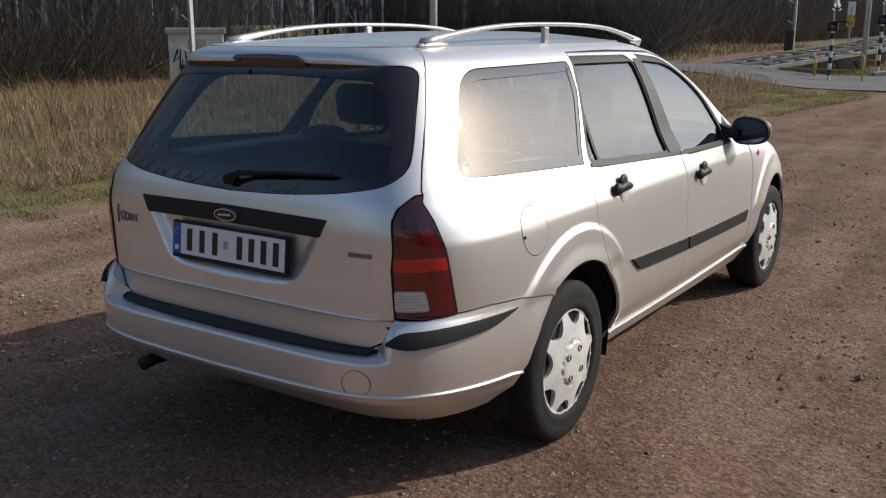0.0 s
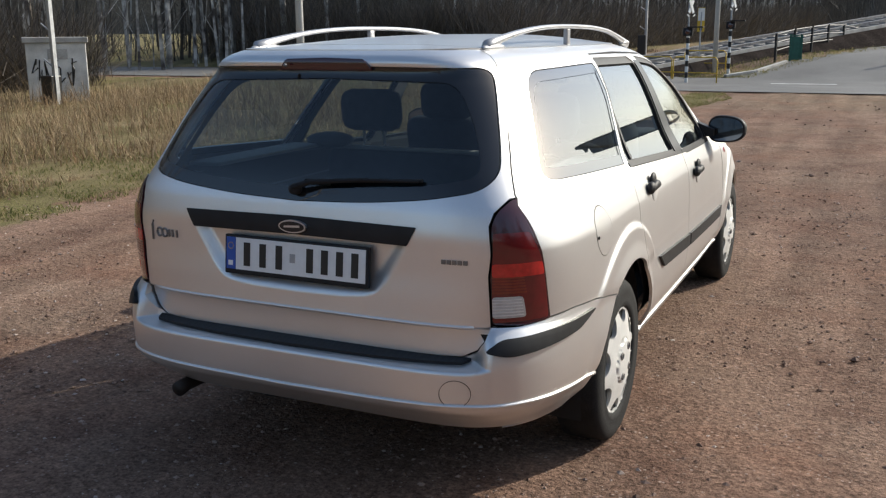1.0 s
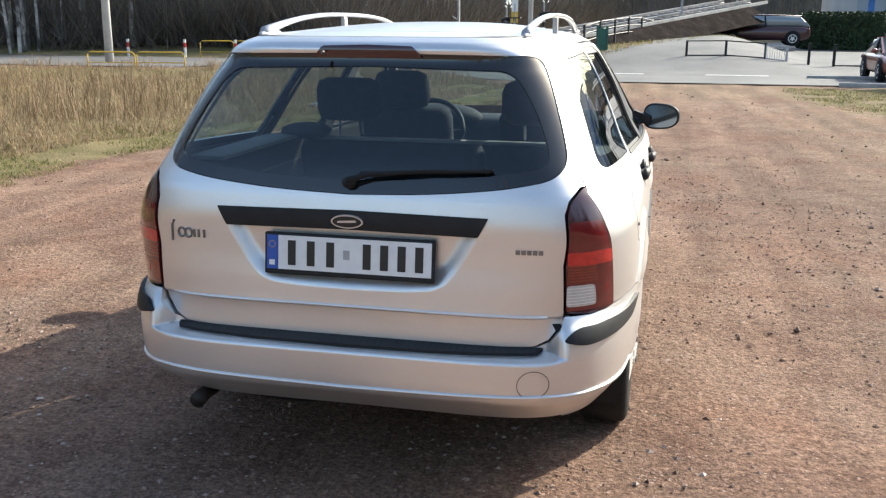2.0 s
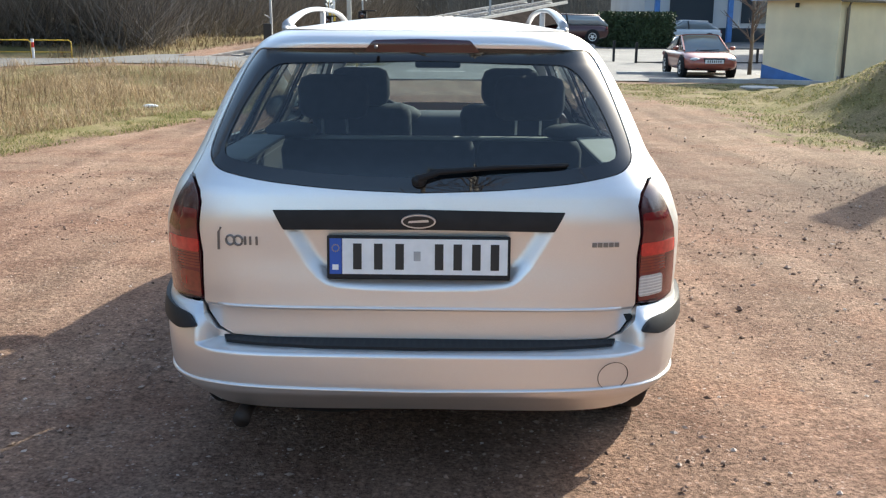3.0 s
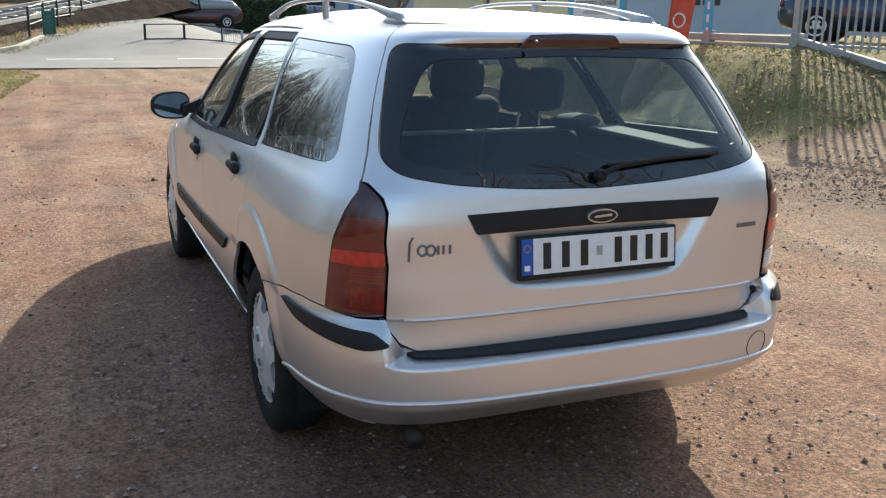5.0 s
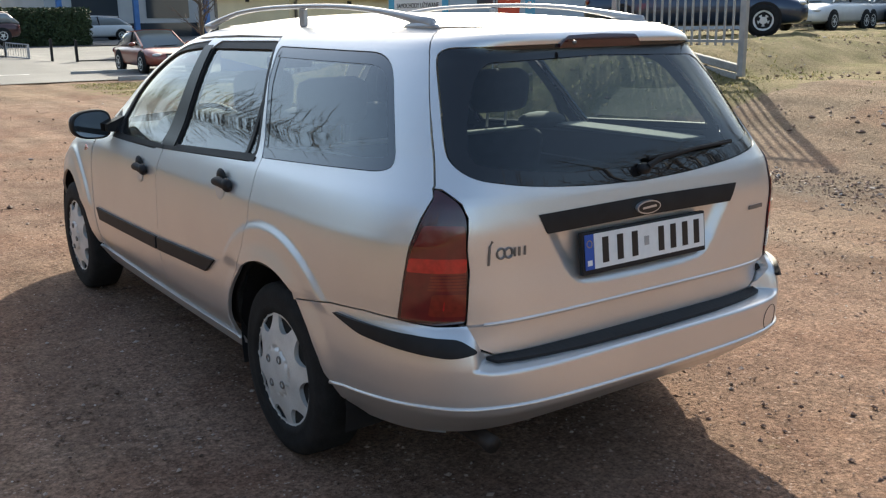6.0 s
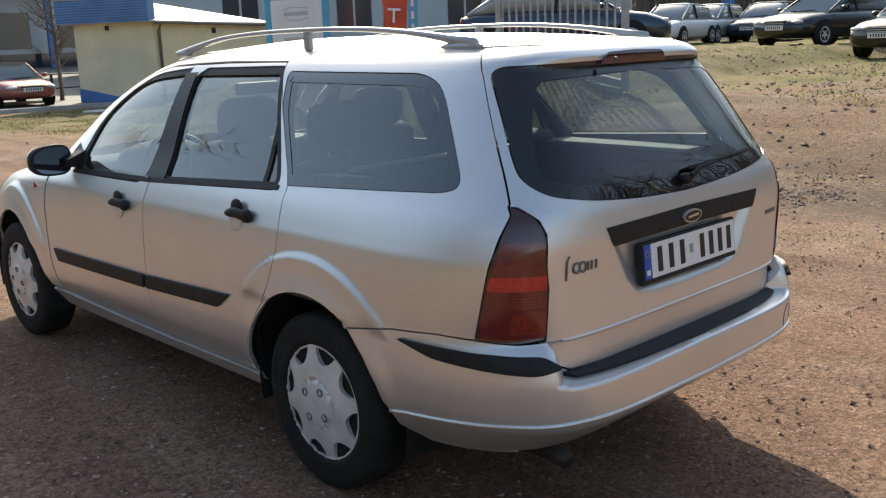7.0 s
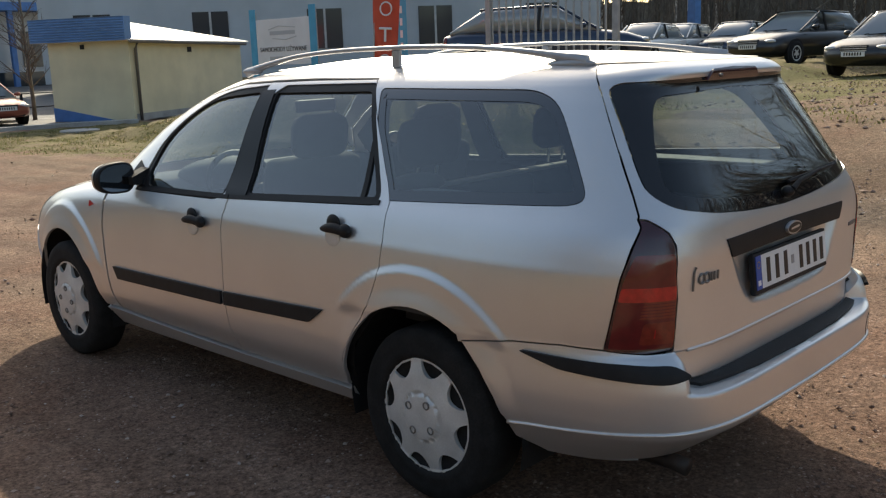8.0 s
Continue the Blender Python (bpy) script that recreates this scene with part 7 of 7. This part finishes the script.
ps = [(rt.uniform(-16, -5.5) * 1.0, rt.uniform(120, 170), rt.uniform(8, 13)) for _ in range(400)] + [(rt.uniform(-10, 60), rt.uniform(95, 140), rt.uniform(8, 13)) for _ in range(1500)]
far_woods("woods", "far leafless wood beyond the yard", ps, 3)
# a plain far backdrop of woods, ragged at the top
bv, bf = [], []
rb = random.Random(9)
N = 420
for k in range(N + 1):
    t = 2 * math.pi * k / N
    R = 210
    bv += [(R * math.cos(t), R * math.sin(t), -2), (R * math.cos(t), R * math.sin(t), 13 + 5 * noise.noise(Vector((math.cos(t) * 9, math.sin(t) * 9, 0))) + rb.uniform(-1.2, 1.2))]
for k in range(N):
    bf.append((2 * k, 2 * k + 2, 2 * k + 3, 2 * k + 1))
tagged(part("backdrop", raw_mesh("backdrop", bv, bf), "far_twig"), "far dark treeline", "backdrop", kind="structure")


def blade_mass(name, label, mat, spots, seed):
    """Grass blades: bent, tapered strips."""
    r = random.Random(seed)
    v, f = [], []
    for x, y, z, h, w, lean in spots:
        az = r.uniform(0, 6.28)
        dx, dy = math.cos(az) * lean * h, math.sin(az) * lean * h
        px, py = -math.sin(az + r.uniform(-0.6, 0.6)) * w, math.cos(az) * w
        o = len(v)
        v += [(x - px, y - py, z), (x + px, y + py, z), (x + dx * 0.35 - px * 0.8, y + dy * 0.35 - py * 0.8, z + h * 0.55), (x + dx * 0.35 + px * 0.8, y + dy * 0.35 + py * 0.8, z + h * 0.55), (x + dx, y + dy, z + h * max(0.25, 1 - 0.35 * lean))]
        f += [(o, o + 1, o + 3, o + 2), (o + 2, o + 3, o + 4)]
    return tagged(part(name, raw_mesh(name, v, f), mat, kind="stuff"), label, "grass")


tall, short = [], []
rg = random.Random(21)
for k in range(62000):
    y = rg.uniform(-8, 22.6)
    e = float(np.interp(y, EDGE_Y, EDGE_X))
    d = rg.random() ** 1.5 * 15
    x = e - 0.9 - d
    clump = noise.noise(Vector((x * 0.9, y * 0.9, 0.3)))
    if clump < -0.28:
        continue
    h = (0.10 + 0.20 * min(1, d / 2.5)) * rg.uniform(0.5, 1.5) * (1 + 1.1 * clump)
    tall.append((x, y, gz_at(x, y) - 0.02, max(h, 0.05), rg.uniform(0.003, 0.007), rg.uniform(0.3, 1.7)))
for k in range(42000):
    y = rg.uniform(-6, 22.6)
    e = float(np.interp(y, EDGE_Y, EDGE_X))
    x = e + 0.25 - rg.random() ** 1.3 * 2.6
    if noise.noise(Vector((x * 1.4, y * 1.4, 5.3))) < -0.12:
        continue
    short.append((x, y, gz_at(x, y) - 0.01, rg.uniform(0.025, 0.09), rg.uniform(0.003, 0.006), rg.uniform(0.5, 2.0)))
for k in range(5200):
    x, y = 8.5 + 12 * rg.random() ** 1.3, rg.uniform(0.5, 9.5)
    if noise.noise(Vector((x * 0.5, y * 0.5, 6.1))) < 0.08:
        continue
    short.append((x, y, gz_at(x, y) - 0.01, rg.uniform(0.03, 0.08), rg.uniform(0.006, 0.012), rg.uniform(0.8, 2.2)))
for k in range(30000):
    y = rg.uniform(5.4, 22)
    x = rg.uniform(3.6, 9.5)
    if x < float(np.interp(y, [5.4, 6.4, 8.2, 9.6, 13.5, 18.7, 22.3], [8.2, 6.0, 5.4, 4.4, 4.9, 3.6, 3.8])) + rg.uniform(-0.4, 0.6):
        continue
    if noise.noise(Vector((x * 1.1, y * 1.1, 2.3))) < -0.25:
        continue
    short.append((x, y, gz_at(x, y) - 0.01, rg.uniform(0.03, 0.075), rg.uniform(0.005, 0.010), rg.uniform(0.8, 2.2)))
for k in range(5000):
    y = 28.8 + 14 * rg.random() ** 1.6
    x = rg.uniform(-4.2, -2.0) + 0.5 * (y - 29.5)
    short.append((x, y, gz_at(x, y) - 0.01, rg.uniform(0.05, 0.14), 0.008, rg.uniform(0.3, 1.0)))
blade_mass("dry_grass", "tall straw-coloured dead grass beside the dirt", "dry_grass", tall, 1)
blade_mass("short_grass", "short patchy green and yellow grass", "green_grass", short, 2)
weeds = []
for k in range(15000):
    y = rg.uniform(-4, 22.3)
    e = float(np.interp(y, EDGE_Y, EDGE_X))
    x = e - 2.2 - rg.random() * 11
    if noise.noise(Vector((x * 0.45, y * 0.45, 8.3))) < 0.02:
        continue
    weeds.append((x, y, gz_at(x, y) - 0.02, rg.uniform(0.3, 0.95) * (0.6 + 0.4 * min(1, abs(y - 22) / 8)), rg.uniform(0.002, 0.004), rg.uniform(0.05, 0.9)))
for k in range(3200):
    x, y = rg.uniform(-14.5, -9.9), rg.uniform(30.8, 46)
    x += max(0.0, y - 33) * 0.09
    weeds.append((x, y, gz_at(x, y) - 0.02, rg.uniform(0.15, 0.7) * (0.4 + 0.12 * min(5, abs(x + 9.9))), rg.uniform(0.006, 0.012), rg.uniform(0.05, 0.9)))
blade_mass("weed_stalks", "tall brown dead weed stalks in the grass", "weed", weeds, 3)


def pebbles(name, label, spots, seed):
    r = random.Random(seed)
    v, f = [], []
    base = [(1, 0, 0), (-1, 0, 0), (0, 1, 0), (0, -1, 0), (0, 0, 1), (0, 0, -1)]
    tri = [(0, 2, 4), (2, 1, 4), (1, 3, 4), (3, 0, 4), (2, 0, 5), (1, 2, 5), (3, 1, 5), (0, 3, 5)]
    for x, y, z, s in spots:
        o = len(v)
        t = r.uniform(0, 6.28)
        a, b, c = s * r.uniform(0.7, 1.3), s * r.uniform(0.5, 1.1), s * r.uniform(0.3, 0.7)
        for px, py, pz in base:
            px, py, pz = px * a * r.uniform(0.8, 1.2), py * b * r.uniform(0.8, 1.2), pz * c
            v.append((x + px * math.cos(t) - py * math.sin(t), y + px * math.sin(t) + py * math.cos(t), z + pz))
        f += [tuple(o + i for i in q) for q in tri]
    return tagged(part(name, raw_mesh(name, v, f), "stone", kind="stuff"), label, "stones")


stones = []
for k in range(60000):
    x, y = rg.uniform(-6.0, 6.5), rg.uniform(-1.8, 9)
    if rg.random() > 1.15 - 0.11 * abs(y):
        continue
    s = 0.003 + 0.013 * rg.random() ** 4
    stones.append((x, y, gz_at(x, y) + s * 0.1, s))
for k in range(5200):
    x, y = rg.gauss(5.4, 0.55), rg.uniform(-1.5, 5.5)
    stones.append((x, y, gz_at(x, y) + 0.003, 0.006 + 0.022 * rg.random() ** 3))
for k in range(900):
    x, y = rg.gauss(3.4, 1.1), rg.gauss(5.6, 1.2)
    stones.append((x, y, gz_at(x, y) + 0.003, 0.005 + 0.012 * rg.random() ** 3))
for k in range(6500):
    x, y = rg.uniform(6.0, 22), rg.uniform(-2, 10)
    stones.append((x, y, gz_at(x, y) + 0.004, 0.010 + 0.035 * rg.random() ** 3))
for k in range(300):
    x, y = rg.uniform(-4, 7), rg.uniform(2, 20)
    stones.append((x, y, gz_at(x, y) + 0.005, rg.uniform(0.012, 0.03)))
pebbles("gravel", "loose pebbles and clods on the dirt", stones, 4)
litter = tagged(part("litter", ball(-5.2, 13.6, 0.06, 0.14, 0.06, 0.035, 10, 6), "plate_white"), "crumpled white litter lying in the grass", "litter")
